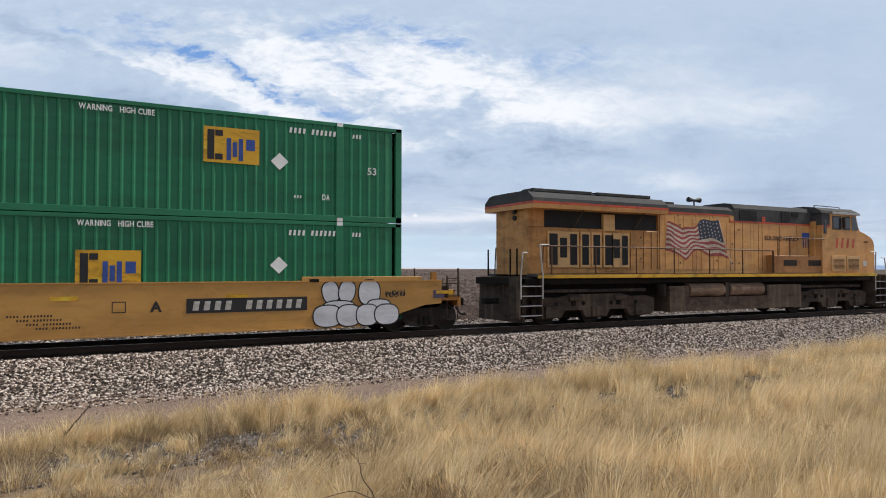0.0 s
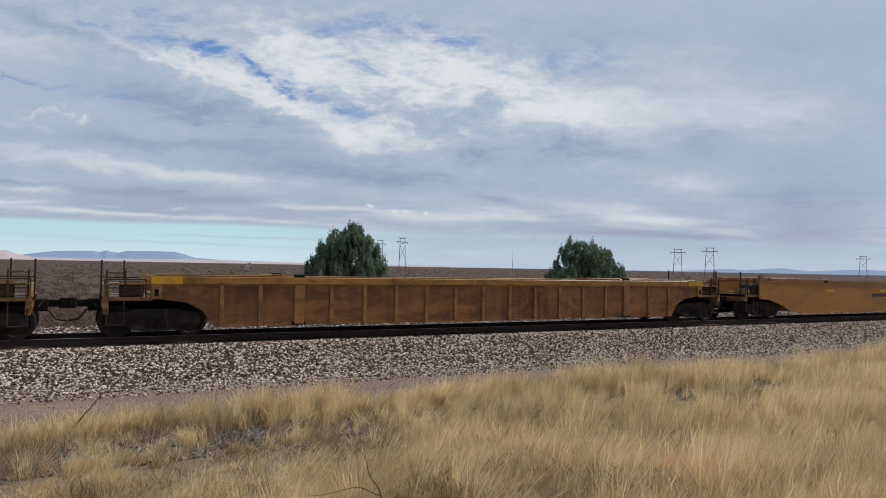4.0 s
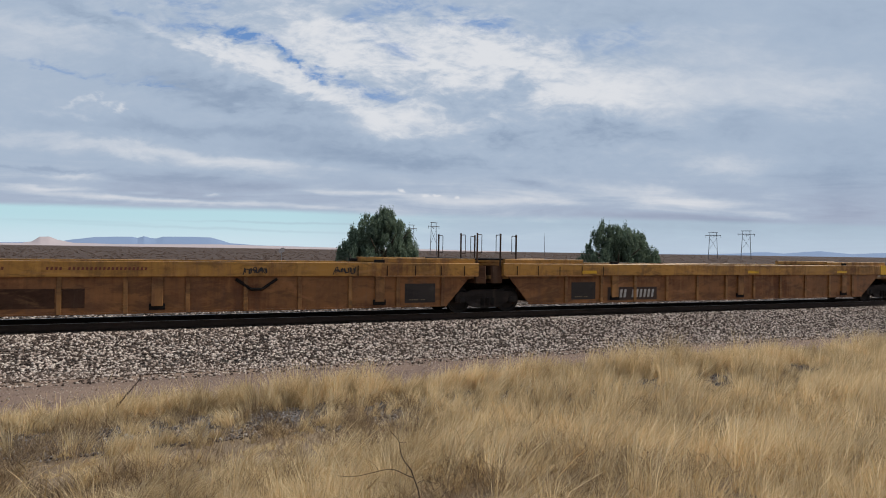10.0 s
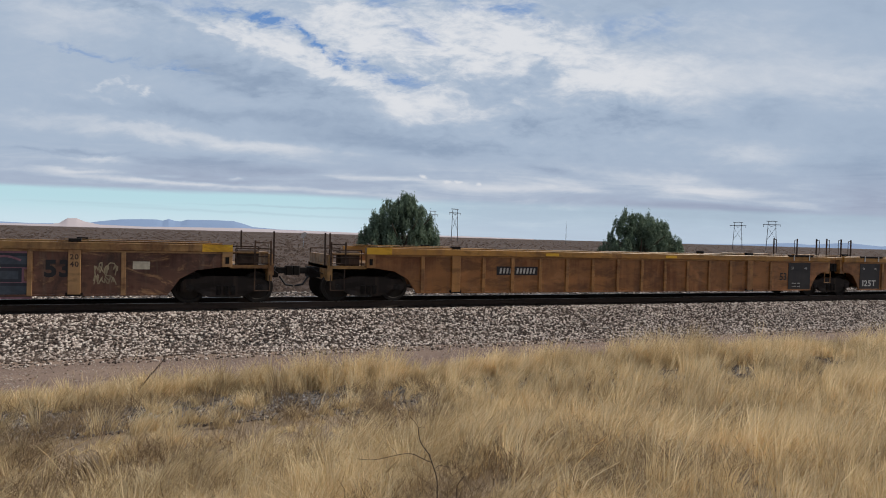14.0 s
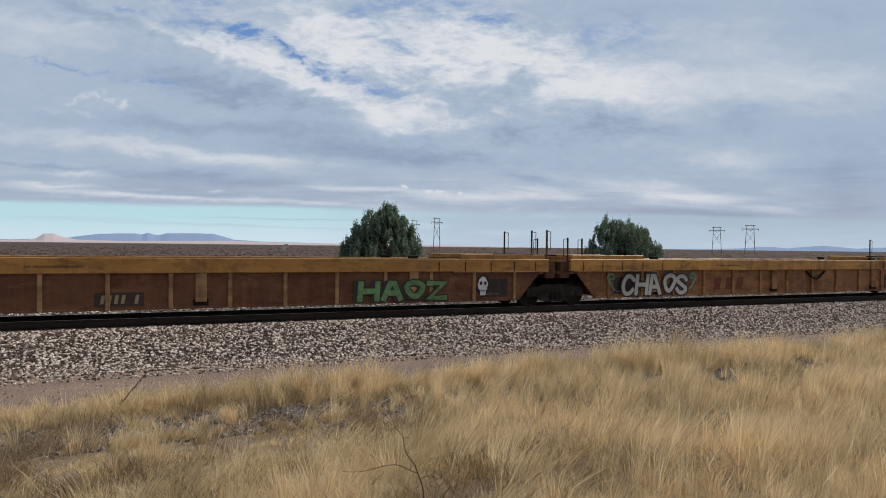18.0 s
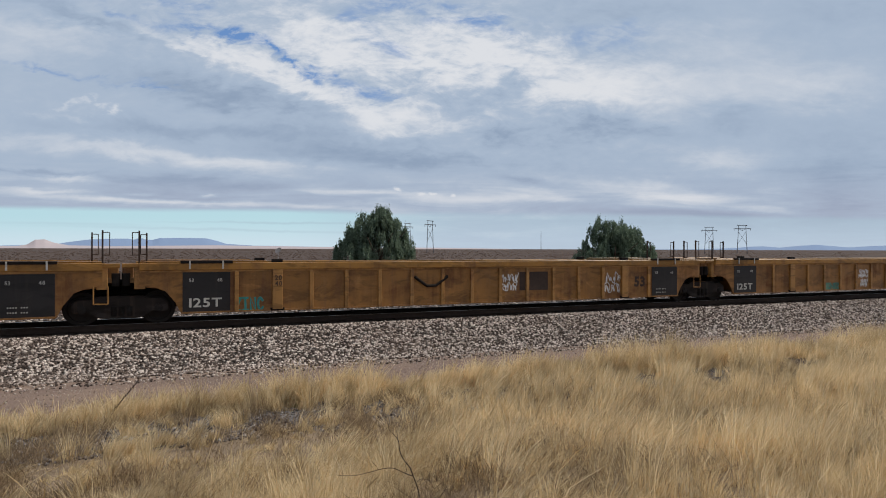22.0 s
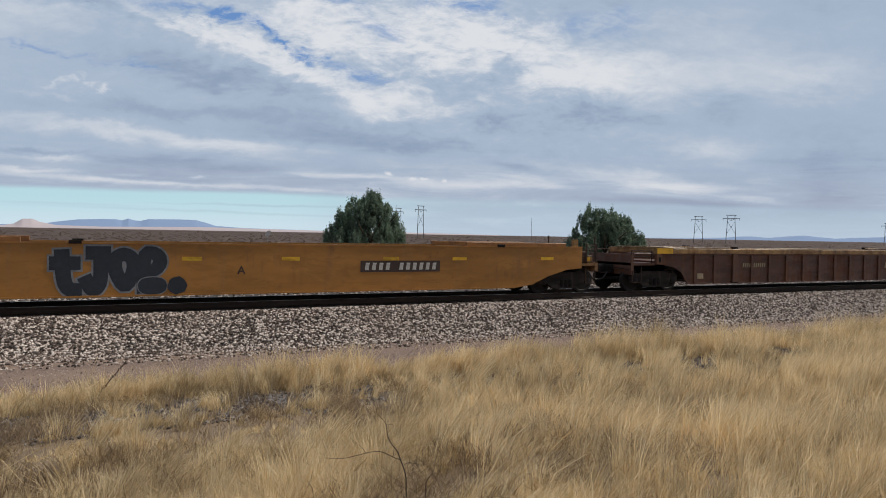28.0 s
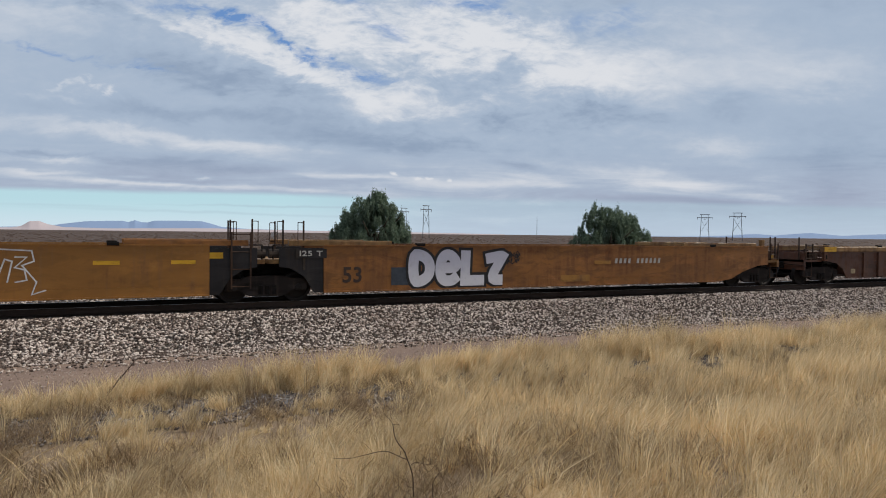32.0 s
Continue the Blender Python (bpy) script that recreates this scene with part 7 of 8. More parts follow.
for k, ch in enumerate("TROHSL^YeRS"):
    v = -5.7 + 1.04 * k
    if k % 2 == 0:
        graffiti(u, ch, v + 0.0, v + 1.0, 0.29, 1.56, y, DULL_CHROME if k else MUD_SPRAY, BLACK, "silver-grey sprayed letter edged in black", k, 0.30, halo=CREAM, edge=0.04, tilt=0.02, wide=0.96)
    else:
        graffiti(u, ch, v + 0.2, v + 0.84, 0.48, 1.3, y, MUD_SPRAY, BLACK, "dark brown sprayed letter", k, 0.3, shade=CREAM, drop=(0.03, -0.02), edge=0.06, tilt=0.02)
for v in (-3.3, -1.0, 1.2, 3.3):
    part("yellow_reflector", Paint().patch(v, v + 0.5, 1.12, 1.22, y - 0.014), BRIGHT, u)
words(u, "FORGE", 5.9, 0.68, 0.18, y, WHITE_SPRAY, width=0.75, fat=0)
words(u, "DEBUT", 5.9, 0.45, 0.18, y, WHITE_SPRAY, width=0.75, fat=0)
for k in (26, 27, 29, 30, 34, 35):
    u, y = on(k)
    v = -(COUPLINGS[k + 1] - COUPLINGS[k]) / 2 + 0.8
    part("load_plate", Paint().patch(v - 0.05, v + 0.83, 1.24, 1.5, y - 0.002), BLACK_PANEL, u)
    words(u, "125 T", v + 0.05, 1.3, 0.15, y - 0.006, WHITE, width=0.66)
u, y = on(27)
words(u, "53", -8.65, 0.44, 0.42, y, BLACK)
part("graffiti", Paint().stroke([(-5.15, 1.4), (-4.6, 1.42), (-4.58, 1.12), (-5.12, 1.1), (-5.15, 1.4)], 0.025, y).stroke([(-4.95, 1.1), (-5.05, 0.5)], 0.025, y).stroke([(-4.8, 1.1), (-4.65, 0.48)], 0.025, y), WHITE_SPRAY, u, "thin chalk outline of a board")
marks(u, 1.3, 0.9, 11, 0.21, y, WHITE, back=BLACK, pitch=0.95)
words(u, "A", 0.75, 0.90, 0.24, y, BLACK, fat=0.05)
marks(u, -1.7, 0.95, 16, 0.06, y, DIM, 1.1)
marks(u, -1.6, 0.85, 12, 0.05, y, DIM, 1.1)
for v in (-8.3, -7.2):
    part("corner_stencil", Paint().patch(v, v + 0.22, 1.38, 1.41, y).patch(v, v + 0.03, 1.2, 1.38, y), DIM, u)
part("graffiti", ribbon(Paint(), [(-8.0, 0.8), (-7.5, 0.55), (-7.3, 0.68), (-6.6, 0.7)], 0.05, y), RUST_BROWN, u, "faded brown scrape")
scrawl(u, 6.2, 0.85, 0.9, 0.5, y, WHITE_SPRAY, 180, n=14)
u, y = on(28)
graffiti(u, "SIKES", -6.1, -3.6, 0.42, 1.6, y, WHITE_SPRAY, RED_SPRAY, "white bubble letters with red edges", 29, 0.2, edge=0.05)
marks(u, -3.1, 0.88, 11, 0.21, y, WHITE, back=BLACK, pitch=0.9)
for v in (-7.4, -4.0, -1.4, 1.2, 5.5):
    part("yellow_reflector", Paint().patch(v, v + 0.55, 1.2, 1.3, y - 0.008), BRIGHT, u)
u, y = on(29)
part("emblem", Paint().stroke([(0.5, 1.25), (1.2, 0.68)], 0.14, y).stroke([(0.55, 0.66), (1.22, 1.25)], 0.14, y).stroke([(-2.2, 1.18), (0.2, 1.18)], 0.14, y), RUST_BROWN, u, "brown crossed emblem")
for v in (-5, 3.6, 5.6, 8.2):
    part("yellow_reflector", Paint().patch(v, v + 0.5, 1.12, 1.22, y - 0.008), BRIGHT, u)
u, y = on(30)
words(u, "53", -8.78, 0.56, 0.42, y, BLACK)
graffiti(u, "tJOP", -6.6, -4.0, 0.30, 1.52, y, INK, INK, "dark slate bubble letters with a thin pale line", 31, 0.36, halo=GREY_SPRAY, edge=0.05, wide=1.12)
bubble(u, -4.3, 0.52, 0.34, 0.22, y - 0.01, INK, GREY_SPRAY, 0, edge=0.02)
part("graffiti", Paint().blob(-3.7, 0.52, 0.25, 0.24, y - 0.02, 9), INK, u)
marks(u, 1.4, 0.88, 11, 0.21, y, WHITE, back=DIM, pitch=0.9)
words(u, "A", -2.2, 0.8, 0.22, y, DIM)
for v in (-3.6, -1.0, 2.0, 4.3, 7.6):
    part("yellow_reflector", Paint().patch(v, v + 0.5, 1.16, 1.26, y - 0.008), BRIGHT, u)
u, y = on(32)
marks(u, -5.1, 0.50, 11, 0.2, y, WHITE, back=DIM)
for v in (-6.2, -3.9, -1.2, 1.3, 4.2):
    part("yellow_patch", Paint().patch(v, v + 0.9, 1.10, 1.20, y - 0.076), BRIGHT, u)
words(u, "53", -0.75, 0.52, 0.3, y, DIM)
marks(u, 2.9, 0.52, 3, 0.4, y, FADED, 1.1)
part("dark_patch", Paint().patch(5.1, 5.5, 0.54, 0.76, y), DIM, u)
u, y = on(33)
graffiti(u, "PHANTOM", -6.25, -2.9, 0.62, 1.36, y, INK, DIM, "thin black sprayed letters", 190, 0.13, edge=0.015, tilt=0.25, wide=1.0)
words(u, "53", -7.1, 0.56, 0.38, y, DIM, fat=0.05)
scrawl(u, -3.0, 0.6, 3.6, 0.8, y, BLACK, 191, n=26, width=0.04)
marks(u, -3.7, 0.88, 11, 0.2, y - 0.012, WHITE, pitch=0.95, back=DIM)
part("fresh_patch", Paint().patch(0.6, 2.0, 0.34, 1.46, y + 0.002), FRESH, u, "newer tan paint patch")
marks(u, 0.95, 0.95, 14, 0.11, y, RED_BROWN, 0.9)
for v in (4.0, 7.2):
    part("yellow_reflector", Paint().patch(v, v + 0.5, 1.0, 1.1, y), BRIGHT, u)
part("fresh_patch", Paint().patch(-8.4, -7.5, 1.15, 1.3, y), OCHRE, u)
u, y = on(34)
words(u, "53", -7.9, 0.6, 0.42, y, DIM)
words(u, "C", -3.4, 0.8, 0.22, y, DIM)
marks(u, -1.0, 0.82, 3, 0.38, y, WHITE, 1.6, back=DIM)
for k, q in enumerate(([(2.3, 0.4), (2.35, 0.66), (2.6, 0.66), (2.6, 1.0), (2.15, 1.1), (2.15, 1.4), (2.6, 1.52), (3.2, 1.45), (3.45, 1.3), (3.4, 0.5), (3.3, 0.35)], [(3.5, 0.4), (3.55, 1.1), (3.4, 1.2), (3.45, 1.5), (4.3, 1.45), (4.35, 1.2), (4.1, 1.1), (4.4, 0.7), (4.3, 0.4), (4.6, 0.5)],
                       [(3.6, 0.8), (3.75, 1.25), (3.9, 1.2), (3.8, 0.7)], [(3.95, 0.7), (4.2, 0.75), (4.15, 1.0), (3.95, 1.05), (4.2, 1.3), (3.95, 1.3)])):
    part("graffiti", ribbon(Paint(), q, 0.035, y - 0.0005 * k), WHITE_SPRAY, u, "thin white sprayed outline of letters")
part("graffiti_haze", Paint().add([(a, y + 0.003, b) for a, b in cloud_outline(2.55, 3.4, 0.36, 1.5, 9, 0.05)], [tuple(range(40))]), plain("thin_white_spray", (0.34, 0.30, 0.27), 0.7, 0, 0.35), u, "thin white sprayed fill")
for v in (-5.2, 5.6, -8.6, 7.4):
    part("yellow_reflector", Paint().patch(v, v + 0.6, 1.1, 1.2, y - 0.012), BRIGHT, u)
u, y = on(35)
words(u, "53", -8.5, 0.54, 0.45, y, DIM)
part("graffiti_cloud", Paint().patch(-7.0, -6.4, 0.42, 0.95, y), SLATE_SPRAY, u)
graffiti(u, "DeLz", -6.5, -3.0, 0.30, 1.54, y, BRIGHT_CHROME, BLACK, "silver bubble letters with thick black edges", 36, 0.38, edge=0.085, wide=1.12)
scrawl(u, -3.0, 1.0, 0.5, 0.45, y, BLACK, 200, n=9)
marks(u, 1.35, 1.0, 11, 0.17, y, WHITE, pitch=1.0)
part("fresh_patch", Paint().patch(-0.9, 0.3, 0.4, 0.62, y), OCHRE, u)
part("fresh_patch", Paint().patch(0.5, 1.2, 0.98, 1.1, y), OCHRE, u)

# ---- the loaded car at the head of the clip ----
u0, sy0, half0 = well_car("flat", -11.4, 12.0, "cc", dict(side=CLEAN_ORANGE, rib=CLEAN_ORANGE, chord=CLEAN_ORANGE, end=ORANGE), "orange smooth-sided well car carrying two stacked containers", (1, 1))
y = -sy0 - 0.010
marks(u0, 2.72, 0.86, 11, 0.24, y, WHITE, back=BLACK, pitch=1.0)
words(u0, "A", 1.72, 0.86, 0.26, y, BLACK, fat=0.05)
part("stencil_box", ribbon(Paint(), [(0.85, 0.86), (1.15, 0.86), (1.15, 1.12), (0.85, 1.12)], 0.025, y, True), DIM, u0)
for k, (bx, bz, rx, rz, tn) in enumerate(((6.55, 1.28, 0.24, 0.3, 0.25), (7.05, 1.3, 0.24, 0.3, -0.2), (7.75, 1.26, 0.33, 0.36, 0.0), (6.8, 0.82, 0.5, 0.2, 0.0), (8.05, 0.88, 0.36, 0.16, 0.0), (6.45, 0.6, 0.42, 0.3, 0.0), (7.1, 0.6, 0.36, 0.3, 0.0), (7.68, 0.6, 0.34, 0.3, 0.0), (8.3, 0.6, 0.38, 0.29, 0.0))):
    bubble(u0, bx, bz, rx, rz, y, SILVER, BLACK, k, "silver bubble lobe with black outline", turn=tn)
scrawl(u0, 8.25, 1.1, 0.7, 0.2, y, BLACK, 42, n=12)
for v in (-0.5, 3.6, 10.0):
    part("yellow_reflector", Paint().patch(v, v + 0.6, 1.18, 1.28, y - 0.008), BRIGHT, u0)
part("end_label", Paint().patch(9.9, 10.3, 1.05, 1.3, y), VIOLET_SPRAY, u0)
for k in range(4):
    marks(u0, -1.4 + 0.2 * k, 0.8 - 0.1 * k, 14, 0.05, y, DIM, 1.2)


CLEAN_WHITE = weathered("clean_white_stencil", (0.76, 0.76, 0.74), amount=0.12, dust=0.05, seed=36, cloud=0.2)


def container(s_mid, z0, big, label):
    ob = new("shipping_container")
    tagged(ob, label, "container", "stacked containers")
    TRAIN.append((ob, s_mid))
    L, W, H = 16.154 / 2, 1.295, 2.88
    ob.location.z = z0
    n = int(2 * (L - 0.35) / 0.28)
    for g in (-1, 1):
        pts = []
        for k in range(n):
            x = -L + 0.3 + k * 0.28
            pts += [(x, 0.036), (x + 0.155, 0.036), (x + 0.185, 0.0), (x + 0.225, 0.0)]
        pts.append((L - 0.3, 0.036))
        s = Shape()
        s.add([(x, g * (W - 0.012 - d), z) for z in (0.16, H - 0.10) for x, d in pts], [(i, i + 1, i + 1 + len(pts), i + len(pts)) for i in range(len(pts) - 1)])
        part("corrugated_wall", s, GREEN, ob)
        part("bottom_rail", Shape().box(-L + 0.02, L - 0.02, *sorted((g * W, g * (W - 0.06))), 0.0, 0.17, 0.008), GREEN, ob)
        part("top_rail", Shape().box(-L + 0.02, L - 0.02, *sorted((g * W, g * (W - 0.06))), H - 0.11, H, 0.008), GREEN, ob)
        for x in (-6.08, 6.08):
            part("lift_post", Shape().box(x - 0.11, x + 0.11, *sorted((g * (W + 0.006), g * (W - 0.08))), 0, H, 0.008), GREEN, ob)
            for z in (0.0, H - 0.1):
                part("corner_casting", Shape().box(x - 0.09, x + 0.09, *sorted((g * (W + 0.012), g * (W - 0.08))), z - 0.004, z + 0.1), CLEAN_WHITE, ob, "worn white casting")
        for x in (-L + 0.1, L - 0.1):
            part("end_post", Shape().box(x - 0.1, x + 0.1, *sorted((g * W, g * (W - 0.12))), 0, H, 0.01), GREEN, ob)
    part("roof", Shape().box(-L + 0.05, L - 0.05, -W + 0.02, W - 0.02, H - 0.03, H - 0.004), GREEN, ob)
    part("floor", Shape().box(-L + 0.05, L - 0.05, -W + 0.05, W - 0.05, 0.05, 0.16), GRIME, ob)
    for x in (-L + 0.05, L - 0.05):
        part("end_wall", Shape().box(x - 0.03, x + 0.03, -W + 0.1, W - 0.1, 0.1, H - 0.05), GREEN, ob)
    for x in (0.35, 0.75):
        part("door_bar", Shape().tube((L + 0.03, -x, 0.1), (L + 0.03, -x, H - 0.1), 0.025, 0.025, 8), STEEL, ob)
    yy = -W - 0.004
    words(ob, "WARNING", -0.7, H - 0.32 if big else H - 0.30, 0.15, yy, CLEAN_WHITE, width=0.75)
    words(ob, "HIGH CUBE", 0.22, H - 0.32 if big else H - 0.30, 0.15, yy, CLEAN_WHITE, width=0.82)
    x0, z = (2.25, 1.95) if big else (-0.72, 1.50)
    panel = part("logo_panel", Paint().patch(x0, x0 + 1.48, z - 0.48, z + 0.48, yy), BRIGHT, ob, "yellow logo square")
    part("logo_shape", Paint().patch(x0 + 0.1, x0 + 0.28, z - 0.4, z + 0.4, yy - 0.004).patch(x0 + 0.3, x0 + 0.5, z + 0.24, z + 0.4, yy - 0.004).patch(x0 + 0.3, x0 + 0.5, z - 0.4, z - 0.24, yy - 0.004), BLACK, panel, "black logo block")
    part("logo_shape", Paint().patch(x0 + 0.6, x0 + 0.72, z - 0.4, z + 0.2, yy - 0.004).patch(x0 + 0.76, x0 + 0.88, z - 0.3, z + 0.1, yy - 0.004).patch(x0 + 0.92, x0 + 1.04, z - 0.4, z + 0.2, yy - 0.004).patch(x0 + 1.12, x0 + 1.36, z - 0.1, z + 0.2, yy - 0.004), BLUE, panel, "blue logo block")
    part("diamond_label", Paint().add([(4.05, yy, 1.62), (4.3, yy, 1.86), (4.55, yy, 1.62), (4.3, yy, 1.38)], [(0, 1, 2, 3)]), CLEAN_WHITE, ob, "white diamond placard")
    marks(ob, 4.55, H - 0.42, 11, 0.15, yy, CLEAN_WHITE, 0.75)
    marks(ob, 6.45, H - 0.42, 3, 0.12, yy, CLEAN_WHITE, 0.75, gap=9)
    words(ob, "53", 6.95, 1.42 if big else 0.85, 0.22, yy, CLEAN_WHITE)
    marks(ob, 4.7, 0.62, 3, 0.08, yy, CLEAN_WHITE, 0.9, gap=9)
    words(ob, "DA", 5.55, 0.6, 0.17, yy, CLEAN_WHITE, width=0.22)
    return ob


BLUE = plain("logo_blue", (0.03, 0.07, 0.28), 0.5)
container(1.04, 0.44, False, "green corrugated container riding low in the well")
container(1.04, 3.34, True, "green corrugated container stacked on another one")

# ---- the locomotive ----
L_YELLOW = weathered("locomotive_yellow", (0.62, 0.315, 0.105), (0.36, 0.15, 0.06), amount=0.45, rough=0.5, dust=0.4, seed=21, cloud=0.35)
L_SOOTED = weathered("soot_streaked_yellow", (0.52, 0.25, 0.075), (0.20, 0.085, 0.035), amount=0.5, rough=0.6, dust=0.25, seed=28, cloud=0.7, smear=0.22)
L_PALE = weathered("faded_door_yellow", (0.66, 0.40, 0.17), (0.40, 0.19, 0.07), amount=0.35, rough=0.55, dust=0.3, seed=29, cloud=0.3)
L_BROWNED = weathered("exhaust_browned_yellow", (0.43, 0.195, 0.062), (0.20, 0.085, 0.035), amount=0.5, rough=0.6, dust=0.2, seed=25, cloud=0.6, smear=0.15)
L_TAN = weathered("dusty_reservoir", (0.20, 0.13, 0.09), (0.10, 0.065, 0.05), amount=0.4, rough=0.85, dust=0.2, seed=26)
L_GREY = weathered("locomotive_grey", (0.065, 0.065, 0.066), (0.10, 0.09, 0.08), amount=0.25, rough=0.85, dust=0.1, seed=22, cloud=0.4)
L_RED = weathered("red_line", (0.52, 0.07, 0.03), amount=0.2, dust=0.1, seed=23)
L_TANK = weathered("dusty_tank", (0.105, 0.075, 0.056), (0.15, 0.11, 0.08), amount=0.4, rough=0.85, dust=0.3, seed=30)
L_DIRT = weathered("dusty_truck", (0.062, 0.045, 0.035), (0.10, 0.074, 0.055), amount=0.5, rough=0.85, dust=0.25, seed=24)
RAIL_BROWN = plain("browned_handrail", (0.10, 0.045, 0.022), 0.7)
SEAM = plain("panel_seam", (0.13, 0.06, 0.025), 0.8)
L_BLACK = plain("dark_opening", (0.012, 0.012, 0.013), 0.7)
GLASS = Mat("cab_glass", 0.08).colour((0.03, 0.035, 0.04)).m
FLAG_RED, FLAG_WHITE, FLAG_BLUE = plain("flag_red", (0.30, 0.055, 0.05), 0.6, 0, 0.5), plain("flag_white", (0.50, 0.41, 0.33), 0.6, 0, 0.5), plain("flag_navy", (0.025, 0.035, 0.06), 0.6)


def rounded_roof(s, x0, x1, prof):
    """A hood roof: half-width and height pairs, mirrored, from x0 to x1."""
    ring = [(-w, z) for w, z in prof] + [(w, z) for w, z in reversed(prof)]
    n = len(ring)
    return s.add([(x, y, z) for x in (x0, x1) for y, z in ring], [tuple(range(n)), tuple(range(2 * n - 1, n - 1, -1))] + [(i, (i + 1) % n, (i + 1) % n + n, i + n) for i in range(n)])


def locomotive():
    u = new("locomotive")
    tagged(u, "weathered yellow and grey diesel freight locomotive with a flag", "locomotive")
    mid = 23.6
    TRAIN.append((u, mid))
    P = lambda name, s, m, label="": part(name, s, m, u, label)
    # the underframe's near-black colour carries the shade below the sill stripe
    P("underframe", Shape().box(-10.2, 10.3, -1.36, 1.36, 1.42, 1.66, 0.03), GRIME)
    # dark box added for the shaded void above the bogies
    P("frame_beam", Shape().box(-9.2, 9.9, -0.85, 0.85, 0.95, 1.44), GRIME)
    for g in (-1, 1):
        P("sill_stripe", Shape().box(-9.5, 10.3, *sorted((g * 1.53, g * 1.44)), 1.64, 1.76), BRIGHT, "yellow sill stripe")
        P("walkway", Shape().box(-9.6, 6.2, *sorted((g * 1.5, g * 0.95)), 1.70, 1.77), L_GREY)
    # radiator end
    P("radiator_hood", Shape().box(-9.55, -3.35, -0.98, 0.98, 1.76, 3.42, 0.04), L_SOOTED)
    P("radiator_recess", Shape().box(-8.85, -3.4, -0.88, 0.88, 3.42, 4.05), L_BLACK, "black screened opening under the wing")
    P("rear_wall", Shape().box(-9.55, -8.85, -0.98, 0.98, 3.42, 4.05, 0.02), L_SOOTED)
    P("rear_light", Shape().tube((-9.55, -0.25, 3.75), (-9.62, -0.25, 3.75), 0.09, 0.09, 10), L_BLACK)
    P("rear_light", Shape().tube((-9.55, -0.25, 3.98), (-9.62, -0.25, 3.98), 0.09, 0.09, 10), L_BLACK)
    P("recess_box", Shape().box(-6.15, -5.6, -1.0, -0.86, 3.36, 3.96, 0.01), L_PALE)
    for v in (-7.5, -4.6):
        P("wing_strut", Shape().tube((v, -0.9, 3.42), (v + 0.12, -1.35, 4.04), 0.03), L_DIRT)
    P("radiator_wing", rounded_roof(Shape(), -9.7, -3.4, [(1.50, 4.03), (1.52, 4.18)]), L_YELLOW)
    P("wing_line", rounded_roof(Shape(), -9.71, -3.39, [(1.525, 4.18), (1.525, 4.26)]), L_RED, "red line along the wing")
    P("wing_top", rounded_roof(Shape(), -9.7, -3.4, [(1.515, 4.26), (1.5, 4.38), (1.2, 4.6), (0.9, 4.64)]), L_GREY)
    P("roof_fan_deck", Shape().box(-9.4, -3.9, -0.85, 0.85, 4.63, 4.7, 0.02), L_GREY)
    for k in range(2):
        P("roof_panel", Shape().box(-9.3 + 2.9 * k, -6.7 + 2.9 * k, -1.0, -0.3, 4.64, 4.76, 0.02), L_GREY)
    # screened doors in three frames, some screens shorter than the rest
    for v0, v1, screens in ((-8.76, -7.32, ((-8.66, -8.30, 0), (-8.19, -7.88, 1), (-7.74, -7.42, 0))), (-7.28, -6.25, ((-7.19, -6.88, 0), (-6.67, -6.35, 0))), (-6.20, -4.92, ((-6.11, -5.78, 0), (-5.71, -5.40, 1), (-5.29, -5.00, 0)))):
        fr = P("screen_door", Shape().box(v0, v1, -1.015, -0.97, 1.98, 3.32, 0.008), L_SOOTED)
        for a, b, short in screens:
            lo, hi = (2.36, 3.06) if short else (2.10, 3.2)
            part("screen_frame", Shape().box(a - 0.07, b + 0.07, -1.03, -1.01, 2.02, 3.28, 0.006), L_PALE, fr, "pale yellow door frame")
            part("screen", Shape().box(a, b, -1.036, -1.028, lo, hi), L_BLACK, fr, "dark mesh screen")
    for v in (-4.82, -4.15, -3.75, -3.42):
        P("panel_seam", Shape().box(v - 0.01, v + 0.01, -0.99, -0.97, 1.95, 3.38), SEAM)
    for v, zs in ((-4.3, (2.35, 2.75, 3.15)), (-2.2, (2.2, 3.7)), (-0.1, (2.3,)), (0.85, (2.2, 3.0)), (1.25, (2.2, 3.6))):
        for z in zs:
            P("door_latch", Shape().box(v - 0.03, v + 0.03, -0.995, -0.97, z - 0.03, z + 0.03, 0.006), L_BLACK, "dark door latch")
    # engine hood
    P("engine_hood", Shape().box(-3.35, 1.0, -0.97, 0.97, 1.76, 4.2, 0.03), L_YELLOW)
    P("engine_hood_roof", rounded_roof(Shape(), -3.4, 1.0, [(0.975, 4.2), (0.975, 4.38), (0.8, 4.52), (0.5, 4.56)]), L_GREY)
    P("hood_line", Shape().box(-3.35, 0.7, -0.992, -0.965, 4.13, 4.2).box(0.7, 6.2, -0.992, -0.965, 3.9, 3.97).box(2.75, 2.95, -0.994, -0.965, 3.97, 4.2), L_RED)
    P("inverter_hood", Shape().box(1.0, 6.2, -0.98, 0.98, 1.76, 3.95, 0.03), L_YELLOW)
    P("inverter_hood_roof", rounded_roof(Shape(), 0.97, 6.2, [(0.975, 3.96), (0.975, 4.5), (0.85, 4.68), (0.5, 4.74)]), L_GREY)
    for k in range(11):
        v = -3.0 + 0.5 * k
        P("hood_door", Shape().box(v, v + 0.46, -0.985, -0.965, 1.95, 4.05 if v < 0.1 else 3.86, 0.004), L_YELLOW)
